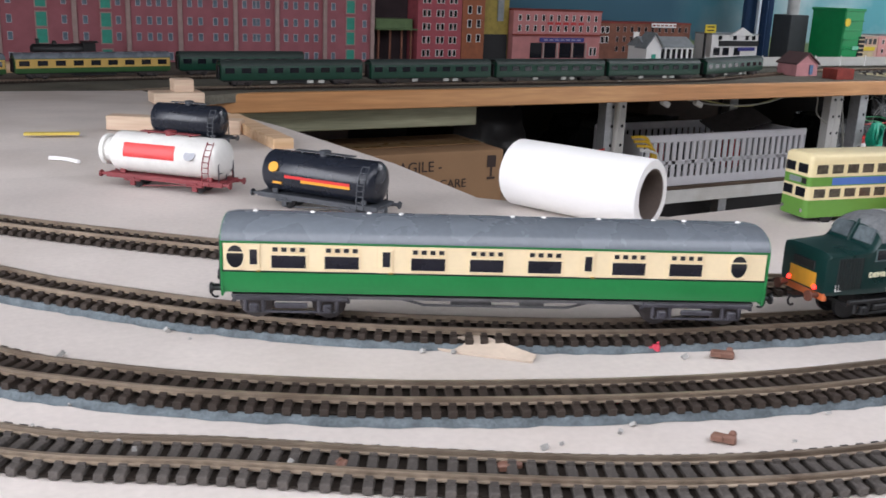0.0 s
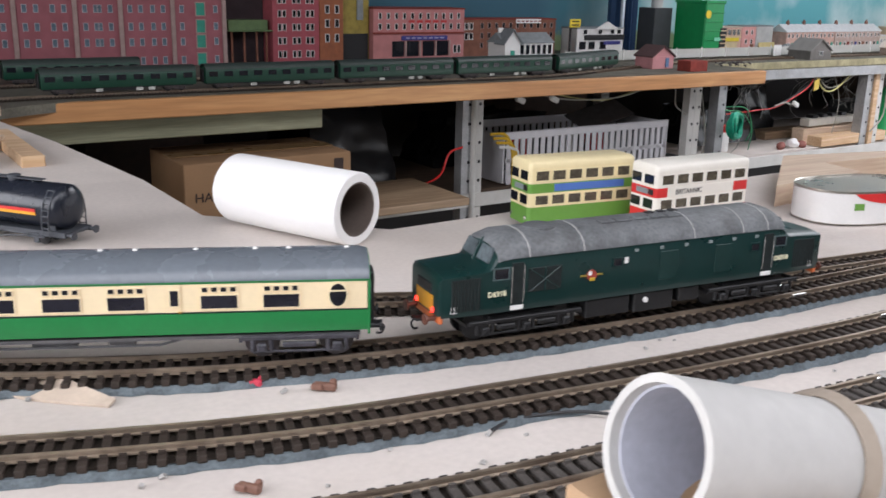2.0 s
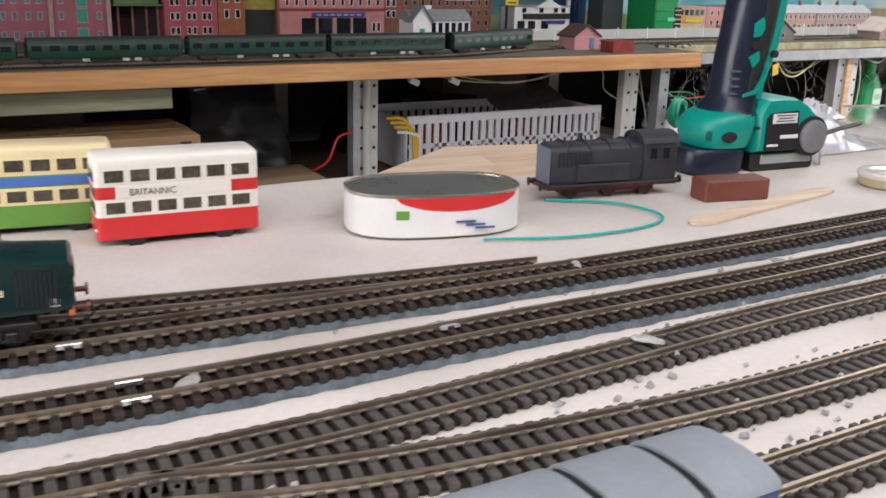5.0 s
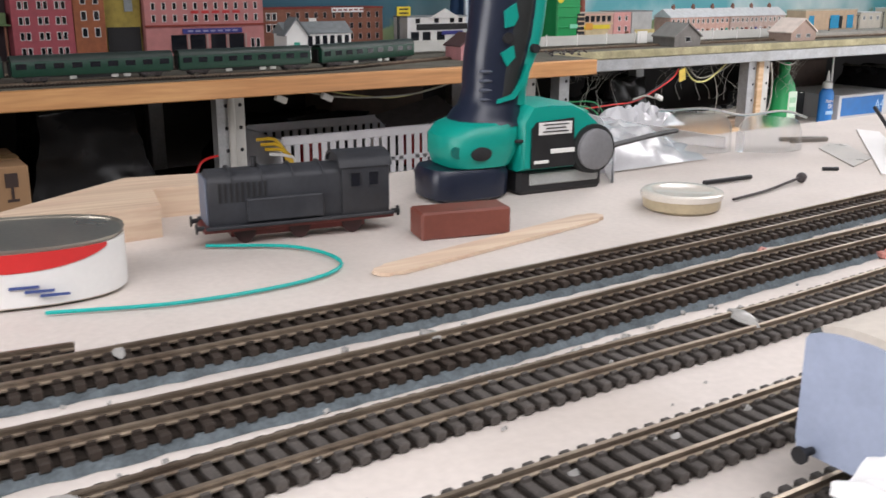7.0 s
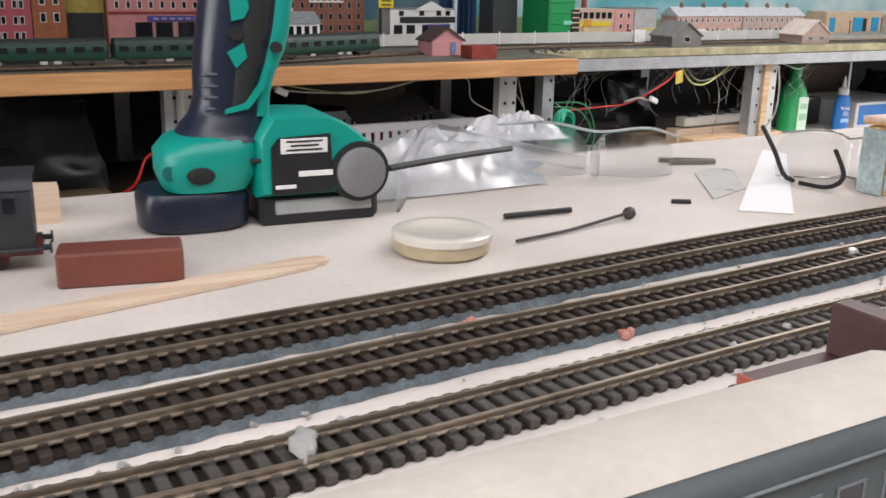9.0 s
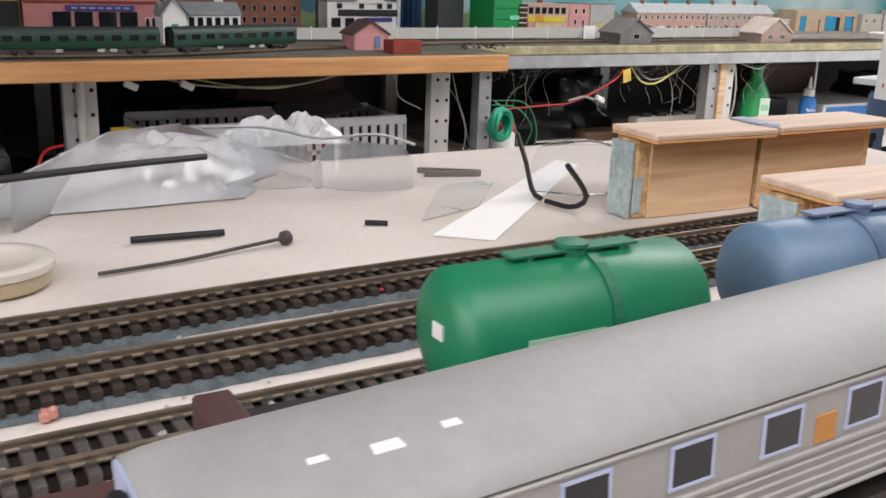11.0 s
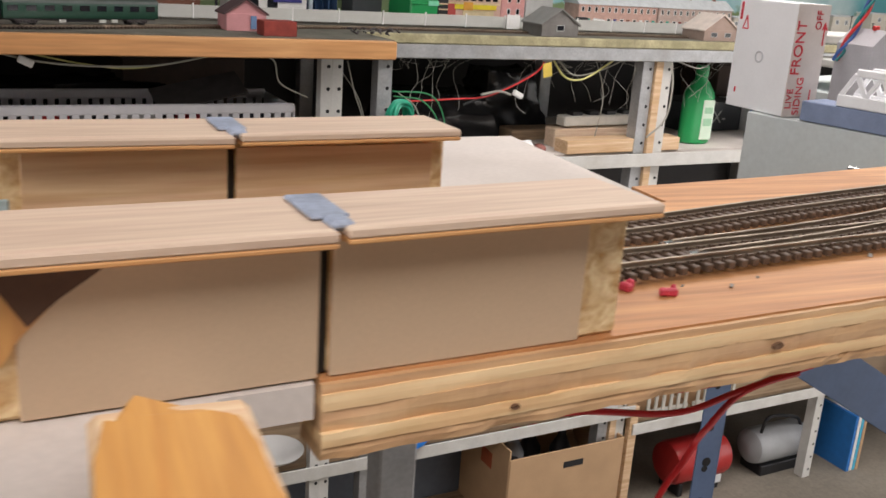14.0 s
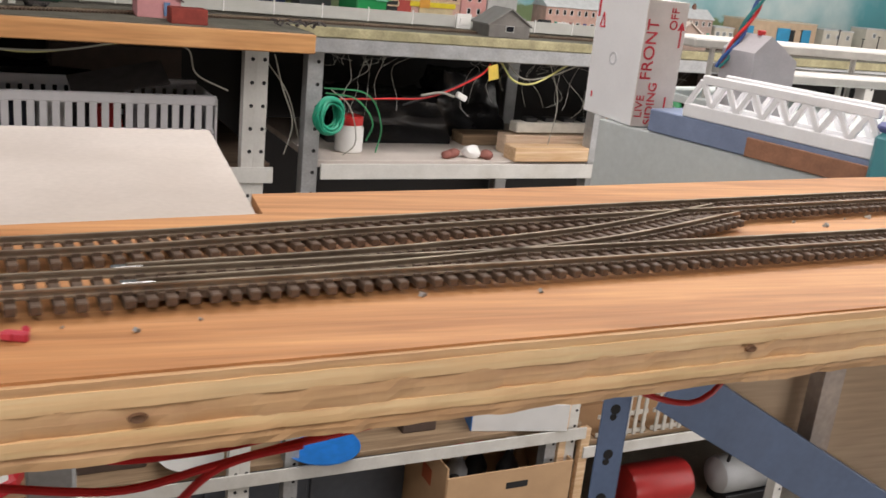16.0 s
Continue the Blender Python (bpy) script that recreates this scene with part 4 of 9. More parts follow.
def bus(m, low, mid, up, label, blue=None, advert=None):
    """A half-scale toy double-decker: body bands, windows, wheels. The near side is -y, the front end at x = 0."""
    b = thing("toy_bus", m, label, "toy bus", "toy double-decker buses")
    L, W, H = 0.108, 0.0325, 0.0555

    def band(z0, z1, inset=0.0, r=0.004):
        pts = []
        for cx_, cy_, a0 in ((L - r, W / 2 - r, 0), (r, W / 2 - r, 90), (r, -W / 2 + r, 180), (L - r, -W / 2 + r, 270)):
            for k in range(4):
                t = radians(a0 + k * 30)
                pts.append((cx_ + (r + 0.0) * math.cos(t) - inset * 0, cy_ + r * math.sin(t)))
        return [[(x, y, z) for x, y in pts] for z in (z0, z1)]

    part("lower_panel", loft(band(0.0045, 0.0185)), low, b)
    part("lower_window_band", loft(band(0.0185, 0.0295)), up, b)
    part("middle_panel", loft(band(0.0295, 0.0370)), mid, b)
    part("upper_window_band", loft(band(0.0370, 0.0495)), up, b)
    base = band(0.0495, 0.0525)
    top = [(L / 2 + (x - L / 2) * 0.965, y * 0.86, H - 0.0006) for x, y, z in base[1]]
    mid_ = [(L / 2 + (x - L / 2) * 0.99, y * 0.96, 0.0535) for x, y, z in base[1]]
    part("roof", loft([base[0], base[1], mid_, top]), up, b, smooth=True)
    for s in (-1, 1):
        y = s * (W / 2 + 0.0001)
        for k in range(6):
            pane(b, 0.0125 + k * 0.0165, y, 0.0432, 0.0128, 0.0078, up, glass=BUS_GLASS)
            if not (k == 5 and s > 0):
                pane(b, 0.0125 + k * 0.0165, y, 0.0240, 0.0128, 0.0076, up, glass=BUS_GLASS)
        if blue:
            part("advert_strip", box((L * 0.56, y, 0.0333), (L * 0.66, 0.0005, 0.0058)), blue, b, "plain blue advertisement strip")
        if advert:
            ad = part("advert_strip", box((L * 0.47, y, 0.0333), (L * 0.70, 0.0005, 0.0074)), BUS_WHITE, b, "ivory advertisement strip")
            if s < 0:
                letters(advert, 0.0058, pose(L * 0.20, y - 0.0003, 0.0312, 90, 0, 0), BLACK, ad, 0.0002)
        for x in (0.024, 0.083):
            part("wheel", lathe([(0.0062, 0), (0.0062, 0.003), (0.005, 0.0036), (0.0046, 0.0026), (0.0015, 0.003)], 20, None, pose(x, s * (W / 2 - 0.0024), 0.0062, 90 * -s * -1, 0, 0)), low if advert else BLACK, b, smooth=True)
            part("wheel_arch", lathe([(0.0073, 0), (0.0073, 0.0006)], 20, None, pose(x, s * (W / 2 - 0.0002), 0.0064, 90 * s, 0, 0)), BLACK, b)
    for y in (-0.0075, 0.0075):
        for z in (0.0432, 0.0242):
            part("end_window", box((-0.0001, y, z), (0.0006, 0.0112, 0.0072), 0.0002), PANE, b)
    part("destination_blind", box((-0.0002, 0, 0.0335), (0.0006, 0.014, 0.0042)), mat("blind_grey", (0.25, 0.28, 0.3), 0.4), b)
    part("number_blind", box((-0.0003, -0.0105, 0.0335), (0.0006, 0.0050, 0.0042)), BLACK, b)
    for y in (-0.0115, 0.0115):
        part("headlamp", rod((0.0004, y, 0.0098), (-0.0008, y, 0.0098), 0.0016, n=12), CHROME, b)
    part("chassis", box((L / 2, 0, 0.0044), (L * 0.94, W * 0.86, 0.002)), BLACK, b)
    return b


BUS_CREAM = mat("bus_cream", (0.80, 0.68, 0.40), 0.4, 0, 0.04)
BUS_GREEN = mat("bus_green", (0.13, 0.30, 0.05), 0.4, 0, 0.05)
BUS_WHITE = mat("bus_ivory", (0.82, 0.78, 0.70), 0.4, 0, 0.04)
BUS_BLUE = mat("bus_blue", (0.08, 0.17, 0.48), 0.4, 0, 0.05)
bus(pose(0.406, 0.602, 0.0, 0, 0, -3) @ Matrix.Diagonal((0.90, 0.95, 0.99, 1)), BUS_GREEN, BUS_GREEN, BUS_CREAM, "green and cream toy double-decker bus with blue strip", blue=BUS_BLUE)
bus(pose(0.487, 0.553, 0.0, 0, 0, 1) @ Matrix.Diagonal((0.90, 0.95, 0.99, 1)), RED, RED, BUS_WHITE, "red and ivory toy double-decker bus", advert="BRITANNIC")

# a roll of white paper on a card core
ro = thing("paper_roll", pose(0.2115, 0.702, 0.0268) @ pose(0, 0, 0, 0, 90, -61), "thick white paper roll on a brown card core", "paper roll")
n_ = 40
ring = lambda r, z: [(r * math.cos(2 * math.pi * i / n_), r * math.sin(2 * math.pi * i / n_), z) for i in range(n_)]
ROUND_A = [2 * math.pi * i / n_ for i in range(n_)]
sag = lambda r, z: [(r * math.cos(a) * (0.985 if math.cos(a) > 0 else 1.0), r * math.sin(a) * (1 + 0.02 * math.sin(3 * a + 40 * z)), z) for a in ROUND_A]
part("paper", loft([ring(0.0198, 0.0), sag(0.0255, 0.0), sag(0.0266, 0.0016), sag(0.0268, 0.04), sag(0.0267, 0.08), sag(0.0268, 0.1165), sag(0.0258, 0.118), ring(0.0198, 0.1182), ring(0.0198, 0.0)], caps=False), PAPER, ro, smooth=True)
part("core", loft([ring(0.0186, 0.0005), ring(0.0197, 0.0005), ring(0.0197, 0.1178), ring(0.0186, 0.1178), ring(0.0186, 0.0005)], caps=False), mat("core_card", (0.13, 0.10, 0.085), 0.9), ro, smooth=True)

# tins, wagons and parts lying about
TIN = mat("tin_metal", (0.55, 0.52, 0.46), 0.3, 0.85, 0.1, 30)


def oval(cx_, cy_, a, b, n=36, p=2.6):
    out = []
    for i in range(n):
        t = 2 * math.pi * i / n
        c, s_ = math.cos(t), math.sin(t)
        out.append((cx_ + a * math.copysign(abs(c) ** (2 / p), c), cy_ + b * math.copysign(abs(s_) ** (2 / p), s_)))
    return out


ti = thing("open_tin", pose(0.695, 0.522, 0.0, 0, 0, -8) @ Matrix.Diagonal((1.07, 1.0, 1.1, 1)), "open oval fish tin with white and red wrapper", "tin")
o1, o2 = oval(0, 0, 0.054, 0.034), oval(0, 0, 0.0532, 0.0332)
part("wrapper", loft([[(x, y, 0.002) for x, y in o1], [(x, y, 0.0245) for x, y in o1], [(x, y, 0.0245) for x, y in o2], [(x, y, 0.002) for x, y in o2], [(x, y, 0.002) for x, y in o1]], caps=False), WHITE, ti, smooth=True)
part("inner", loft([[(x * 0.99, y * 0.99, 0.0012) for x, y in o2], [(x * 0.995, y * 0.995, 0.0012) for x, y in o2], [(x * 0.995, y * 0.995, 0.0258) for x, y in o2], [(x * 1.02, y * 1.03, 0.0265) for x, y in o2], [(x * 1.02, y * 1.03, 0.0255) for x, y in o2]]), TIN, ti, smooth=True)
arc_ = [(x * 1.011, y * 1.012) for x, y in oval(0, 0, 0.054, 0.034, 120) if y < 0]
red_ = [p for p in arc_ if -0.030 < p[0] < 0.0475]
part("print", loft([[(x, y, 0.0245 - 0.0078 * max(0.0, 1 - ((x - 0.009) / 0.0385) ** 2) ** 0.6), (x, y, 0.0247), (x, y + 0.0004, 0.0247), (x, y + 0.0004, 0.0245 - 0.0078 * max(0.0, 1 - ((x - 0.009) / 0.0385) ** 2) ** 0.6)] for x, y in red_]), RED, ti, "red curved panel")
grn_ = [p for p in arc_ if -0.031 < p[0] < -0.022]
part("print", loft([[(x, y, 0.0125), (x, y, 0.0175), (x, y + 0.0004, 0.0175), (x, y + 0.0004, 0.0125)] for x, y in grn_]), BUS_GREEN, ti, "small green mark")
for k in range(3):
    part("small_print", box((0.012 + k * 0.006, -0.0347, 0.0105 - 0.002 * k), (0.012, 0.0006, 0.0011)), mat("print_blue", (0.05, 0.08, 0.25), 0.5), ti)

solid("wood_offcut", slab([(0.655, 0.575), (0.785, 0.592), (0.79, 0.64), (0.925, 0.640), (0.925, 0.665), (0.78, 0.685)], 0.0, 0.019), PINE_PALE, None, "pale plywood offcut lying on the board", "wood offcut")

SHUNT = mat("shunter_black", (0.028, 0.030, 0.036), 0.55, 0, 0.2, 60, 0.1, 0.4, 400, (0.06, 0.055, 0.05), 0.3)


def shunter(m):
    """A dusty small diesel with a long bonnet and a rear cab."""
    s_ = thing("shunting_locomotive", m, "dusty black model diesel shunter standing on the board", "model locomotive")
    part("bonnet", loft([section(x, w, 0.011, 0.033, zt) for x, w, zt in ((-0.066, 0.026, 0.036), (-0.064, 0.028, 0.0385), (0.032, 0.028, 0.0385))]), SHUNT, s_, smooth=True)
    part("bonnet_front", box((-0.0668, 0, 0.0235), (0.0016, 0.025, 0.024), 0.0006), mat("bonnet_grey", (0.13, 0.15, 0.2), 0.5), s_, "blue-grey bonnet front")
    part("cab", loft([section(x, 0.033, 0.011, 0.036, 0.043) for x in (0.030, 0.066)]), SHUNT, s_, smooth=True)
    part("cab_roof", loft([roof_section(x, 0.0335, 0.0365, 0.0435) for x in (0.028, 0.068)]), SHUNT, s_, smooth=True)
    for y in (-0.0167, 0.0167):
        for x in (0.040, 0.054):
            pane(s_, x, y, 0.030, 0.0075, 0.0075, SHUNT)
        part("side_tank", box((-0.012, y * 0.93, 0.0185), (0.055, 0.004, 0.012), 0.0006), SHUNT, s_)
        bm = bmesh.new()
        for k in range(9):
            bx(bm, (-0.058 + k * 0.004, y * 0.86, 0.028), (0.002, 0.0008, 0.010), 0.0002)
        part("louvre", bm, BLACK, s_)
        part("running_plate", box((0, y * 0.98, 0.0108), (0.138, 0.004, 0.0016), 0.0003), SHUNT, s_)
    for k in range(4):
        part("bonnet_rib", loft([roof_section(x, 0.0285, 0.0332, 0.0392) for x in (-0.05 + k * 0.022, -0.0488 + k * 0.022)]), SHUNT, s_)
    un = bmesh.new()
    bx(un, (0, 0, 0.0092), (0.14, 0.03, 0.0024), 0.0003)
    bx(un, (0, 0, 0.006), (0.10, 0.012, 0.005), 0.0004)
    part("frame", un, mat("frame_red", (0.16, 0.035, 0.03), 0.6), s_)
    for x in (-0.04, 0.0, 0.04):
        wheelset(s_, x, 0.0085, mat("wheel_dark", (0.05, 0.02, 0.02), 0.5))
    buffers(s_, -0.069, -1, 0.0105, BLACK)
    buffers(s_, 0.069, 1, 0.0105, BLACK)
    part("exhaust", rod((-0.03, 0, 0.038), (-0.03, 0, 0.0435), 0.0022, n=12), BLACK, s_)
    return s_


shunter(pose(0.857, 0.561, 0.0, 0, 0, -4) @ Matrix.Diagonal((0.80, 0.86, 1.12, 1)))


def brick_block(m, s, material, label):
    return solid("timber_block", bx(bmesh.new(), (0, 0, s[2] / 2), s, 0.0012), material, m, label, "wood block")


brick_block(pose(0.945, 0.5215, 0, 0, 0, -7), (0.056, 0.022, 0.0165), mat("brick_red_paint", (0.17, 0.05, 0.035), 0.5), "small brick-red painted wooden block")

# a cordless drill standing upright on its battery
DR = thing("cordless_drill", pose(1.03, 0.612, 0.0), "teal and black cordless drill standing upright on the board", "power tool")


def blob(sections, material, name, parent, label="", p=3.0, n=24):
    """A moulded body: rounded sections (x, y, z, half width x, half width y) from bottom to top."""
    secs = []
    for x, y, z, a, b in sections:
        secs.append([(px, py, z) for px, py in oval(x, y, a, b, n, p)])
    return part(name, loft(secs), material, parent, label, smooth=True)


def plate_xz(pts, y0, y1, r=0.0, bm=None):
    """An outline in x and z, drawn out along y, its rims drawn in by r."""
    cx_, cz_ = sum(p[0] for p in pts) / len(pts), sum(p[1] for p in pts) / len(pts)
    k = 1 - r * 18
    small = [(cx_ + (x - cx_) * k, cz_ + (z - cz_) * k) for x, z in pts]
    if r:
        rows = [(small, y0), (pts, y0 + r), (pts, y1 - r), (small, y1)]
    else:
        rows = [(pts, y0), (pts, y1)]
    return loft([[(x, y, z) for x, z in q] for q, y in rows], bm)


def grip_x(z):
    """The left and right outline of the handle at a height."""
    zs = (0.050, 0.056, 0.063, 0.072, 0.085, 0.098, 0.111, 0.125, 0.145, 0.17)
    lf = (-0.045, -0.042, -0.036, -0.032, -0.032, -0.031, -0.029, -0.027, -0.024, -0.020)
    rt = (0.006, 0.006, 0.006, 0.006, 0.009, 0.0135, 0.017, 0.019, 0.021, 0.025)
    return float(np.interp(z, zs, lf)), float(np.interp(z, zs, rt))


levels = (0.050, 0.054, 0.058, 0.063, 0.068, 0.074, 0.085, 0.098, 0.111, 0.125, 0.145, 0.165, 0.17)
DARKPANEL = mat("panel_charcoal", (0.016, 0.018, 0.018), 0.55, 0, 0.1, 60, 0.15)
blob([(-0.036, 0.0, 0.0, 0.026, 0.022), (-0.036, 0, 0.003, 0.0305, 0.0255), (-0.036, 0, 0.018, 0.031, 0.026), (-0.036, 0, 0.0225, 0.029, 0.024)], NAVY, "battery", DR, "glossy dark battery pack")
blob([(sum(grip_x(z)) / 2, 0, z, (grip_x(z)[1] - grip_x(z)[0]) / 2, 0.0255 if z < 0.052 else 0.022 if z < 0.06 else 0.0185) for z in levels], NAVY, "grip", DR, "navy rubber grip", 2.6)
blob([(grip_x(z)[0] * 0.38 + grip_x(z)[1] * 0.62 - 0.001, 0, z, (grip_x(z)[1] - grip_x(z)[0]) * 0.24, 0.0192) for z in levels[4:]], DARKPANEL, "grip_panel", DR, "matt charcoal side panel", 3.4)
blob([(grip_x(z)[1] - 0.0035, 0, z, 0.0062 + 0.002 * (z > 0.09), 0.0165) for z in levels[3:]], TEAL, "handle_back", DR, "", 2.6)
for q in ([(-0.014, 0.126), (-0.006, 0.131), (-0.004, 0.122), (-0.007, 0.1165), (-0.0135, 0.115)], [(-0.0165, 0.0985), (-0.0075, 0.1035), (-0.006, 0.096), (-0.012, 0.090)], [(-0.019, 0.0655), (-0.006, 0.068), (0.003, 0.079), (0.006, 0.090), (0.0035, 0.0905), (0.000, 0.081), (-0.008, 0.0712), (-0.0185, 0.068)]):
    part("grip_inlay", plate_xz(q, -0.0202, -0.0165), TEAL, DR)
# grip ribs, coloured paler to carry the sheen on the rubber
for k in range(4):
    part("grip_rib", box((-0.0255, -0.0145, 0.068 + k * 0.0062), (0.009, 0.006, 0.0022), 0.001), mat("grip_sheen", (0.10, 0.11, 0.14), 0.3), DR)
for x, z, r in ((-0.0115, 0.1085, 0.0036), (0.0105, 0.101, 0.0030)):
    part("screw_hole", lathe([(r, 0), (r, 0.0042)], 18, None, pose(x, -0.0165, z, 90, 0, 0)), DARK, DR)
blob([(-0.030, 0, 0.0215, 0.018, 0.019), (-0.029, 0, 0.0235, 0.0235, 0.0255), (-0.028, 0, 0.032, 0.0275, 0.0275), (-0.027, 0, 0.044, 0.0285, 0.0275), (-0.024, 0, 0.0505, 0.0260, 0.0255), (-0.022, 0, 0.0535, 0.0215, 0.022)], TEAL, "battery_shoe", DR, "bright teal battery shoe", 3.2)
# recesses as flat discs, their shade painted near-black and dim teal
part("lanyard_hole", lathe([(0.0076, 0), (0.0076, 0.003), (0.0066, 0.0034)], 24, None, pose(-0.035, -0.0250, 0.0335, 90, 0, 0) @ Matrix.Diagonal((1.0, 0.62, 1, 1))), DARK, DR, "dark oval recess", True)
part("lanyard_hole", lathe([(0.0040, 0), (0.0040, 0.003)], 18, None, pose(-0.0505, -0.0195, 0.0345, 90, 0, 0)), mat("teal_shade", (0.0, 0.13, 0.11), 0.5), DR)
part("slot", box((-0.0015, -0.0235, 0.0395), (0.012, 0.004, 0.0022), 0.0006), DARK, DR)
part("motor_housing", plate_xz([(-0.004, 0.018), (-0.004, 0.052), (0.004, 0.0635), (0.018, 0.0645), (0.038, 0.0635), (0.050, 0.0580), (0.063, 0.0475), (0.070, 0.0380), (0.070, 0.018)], -0.0265, 0.0245, 0.005), TEAL, DR, "dark teal motor housing", True)
part("rating_plate", plate_xz([(0.004, 0.020), (0.004, 0.047), (0.008, 0.052), (0.038, 0.0535), (0.040, 0.020)], -0.0282, -0.0262), BLACK, DR)
for x, z, w_, h_ in ((0.0225, 0.0475, 0.027, 0.0085), (0.029, 0.0315, 0.020, 0.0032), (0.0115, 0.0245, 0.012, 0.0022)):
    part("label_sticker", box((x, -0.0287, z), (w_, 0.001, h_), 0.0003), WHITE, DR)
for k in range(3):
    part("label_print", box((0.0225, -0.0294, 0.0502 - 0.0024 * k), (0.021 - 0.005 * (k % 2), 0.0006, 0.0008)), BLACK, DR)
part("cap_ring", rod((0.056, -0.018, 0.0305), (0.056, -0.0285, 0.0305), 0.0185, 0.0175, 28), DARKPANEL, DR, smooth=True)
part("motor_cap", lathe([(0.0145, 0), (0.0145, 0.003), (0.0125, 0.0042), (0.004, 0.0036), (0.0005, 0.0036)], 28, None, pose(0.056, -0.0282, 0.0305, 90, 0, 0)), mat("cap_grey", (0.20, 0.20, 0.21), 0.5), DR, "grey round end cap", smooth=True)
part("base_pad", box((0.034, 0.002, 0.0095), (0.072, 0.046, 0.019), 0.003), BLACK, DR)
part("pad_strip", box((0.036, -0.0212, 0.0110), (0.058, 0.002, 0.0085), 0.0008), mat("strip_grey", (0.35, 0.36, 0.35), 0.5), DR)
st2 = smooth_line([(0.866, 0.465), (0.95, 0.489), (1.046, 0.517)], 0.004)
solid("wooden_stick", loft([[(*(np.array(p) + np.array((-0.27, 0.96)) * w_ * (0.0085 if 2 < i < len(st2) - 3 else 0.0062 if 0 < i < len(st2) - 1 else 0.003)), h_) for w_, h_ in ((-1, 0.0003), (-1, 0.0022), (1, 0.0022), (1, 0.0003))] for i, p in enumerate(st2)]), PINE_PALE, None, "flat pale wooden stirring stick on the board", "wooden stick")


def tank_wagon(m, tank, frame, label, L=0.092, R=0.0158, ladder=True, strap=None):
    """A tank wagon: barrel with domed ends, filler, walkway, end ladders and a four-wheel chassis."""
    w = thing("tank_wagon", m, label, "model wagon", "model tank wagons")
    c = 0.0115 + R
    prof = [(0.001, -L / 2 - 0.004), (R * 0.55, -L / 2 - 0.0032), (R * 0.9, -L / 2 - 0.001), (R, -L / 2 + 0.0012), (R, L / 2 - 0.0012), (R * 0.9, L / 2 + 0.001), (R * 0.55, L / 2 + 0.0032), (0.001, L / 2 + 0.004)]
    part("barrel", lathe(prof, 32, None, pose(0, 0, c, 0, 90, 0)), tank, w, smooth=True)
    part("filler", lathe([(0.0042, 0), (0.0042, 0.003), (0.0046, 0.0032), (0.0046, 0.0042), (0.002, 0.0048)], 16, None, pose(0, 0, c + R - 0.001)), frame, w, smooth=True)
    wk = bmesh.new()
    bx(wk, (0, 0, c + R + 0.0014), (L * 0.55, 0.0062, 0.0007))
    for k in (-1, 1):
        bx(wk, (k * L * 0.2, 0, c + R + 0.0005), (0.0012, 0.006, 0.002))
    part("walkway", wk, frame, w)
    if ladder:
        for s in (-1, 1):
            ld, x = bmesh.new(), L * 0.44
            for q in (-1, 1):
                cable([(x + q * 0.0028, s * (R + 0.003), 0.0095), (x + q * 0.0028, s * (R + 0.0022), c), (x + q * 0.0028, s * R * 0.55, c + R * 0.92)], 0.0005, 5, ld, 0.003)
            for k in range(8):
                t = k / 7
                yy = s * (R + 0.003 - 0.0008 * t) if t < 0.6 else s * (R + 0.0024 - (t - 0.6) * 0.02)
                cy(ld, (x - 0.0028, yy, 0.011 + t * (c + R * 0.8 - 0.011)), (x + 0.0028, yy, 0.011 + t * (c + R * 0.8 - 0.011)), 0.0004, n=5)
            part("ladder", ld, frame, w)
    if strap:
        for x in strap:
            part("strap", loft([[(xx, (R + 0.0008) * math.cos(t), c + (R + 0.0008) * math.sin(t)) for t in [2 * math.pi * i / 28 for i in range(28)]] for xx in (x - 0.0016, x + 0.0016)]), frame, w)
    fr = bmesh.new()
    bx(fr, (0, 0, 0.0102), (L + 0.012, 0.026, 0.0026), 0.0004)
    for s in (-1, 1):
        bx(fr, (0, s * 0.0128, 0.0098), (L + 0.012, 0.0018, 0.004), 0.0003)
        for x in (-L * 0.3, L * 0.3):
            bx(fr, (x, s * 0.0132, 0.0062), (0.0046, 0.0024, 0.0072), 0.0004)
            bx(fr, (x, s * 0.0140, 0.0072), (0.015, 0.0014, 0.0016), 0.0003)
        cy(fr, (-L * 0.2, s * 0.0138, 0.0035), (L * 0.25, s * 0.0138, 0.0075), 0.0005, n=5)
    for e in (-1, 1):
        bx(fr, (e * L * 0.42, 0, 0.0128), (0.005, 0.02, 0.004), 0.0004)
    part("chassis", fr, frame, w)
    for x in (-L * 0.3, L * 0.3):
        wheelset(w, x, 0.0058, BLACK)
    buffers(w, -L / 2 - 0.006, -1, 0.0098, frame)
    buffers(w, L / 2 + 0.006, 1, 0.0098, frame)
    return w, c, R


TANK_BLACK = mat("tank_black", (0.012, 0.015, 0.024), 0.28, 0, 0.1, 40, 0.03)
CHASSIS = mat("chassis_grey", (0.05, 0.055, 0.065), 0.5, 0, 0.2, 100)
w, c, R = tank_wagon(pose(0.055, 0.714, 0.0, 0, 0, -47), TANK_BLACK, CHASSIS, "glossy black tank wagon with red and yellow stripe")
for z, mt, x0, x1 in ((c - 0.001, RED, -0.026, -0.010), (c - 0.0035, YELLOW, -0.012, 0.030), (c - 0.0012, RED, -0.012, 0.030)):
    a0 = math.asin((z - c) / (R + 0.0002))
    part("stripe", loft([[(x, -(R + dr) * math.cos(a0 + da), c + (R + dr) * math.sin(a0 + da)) for dr, da in ((0, -0.07), (0.0003, -0.07), (0.0003, 0.07), (0, 0.07))] for x in (x0, x1)]), mt, w, "painted stripe")
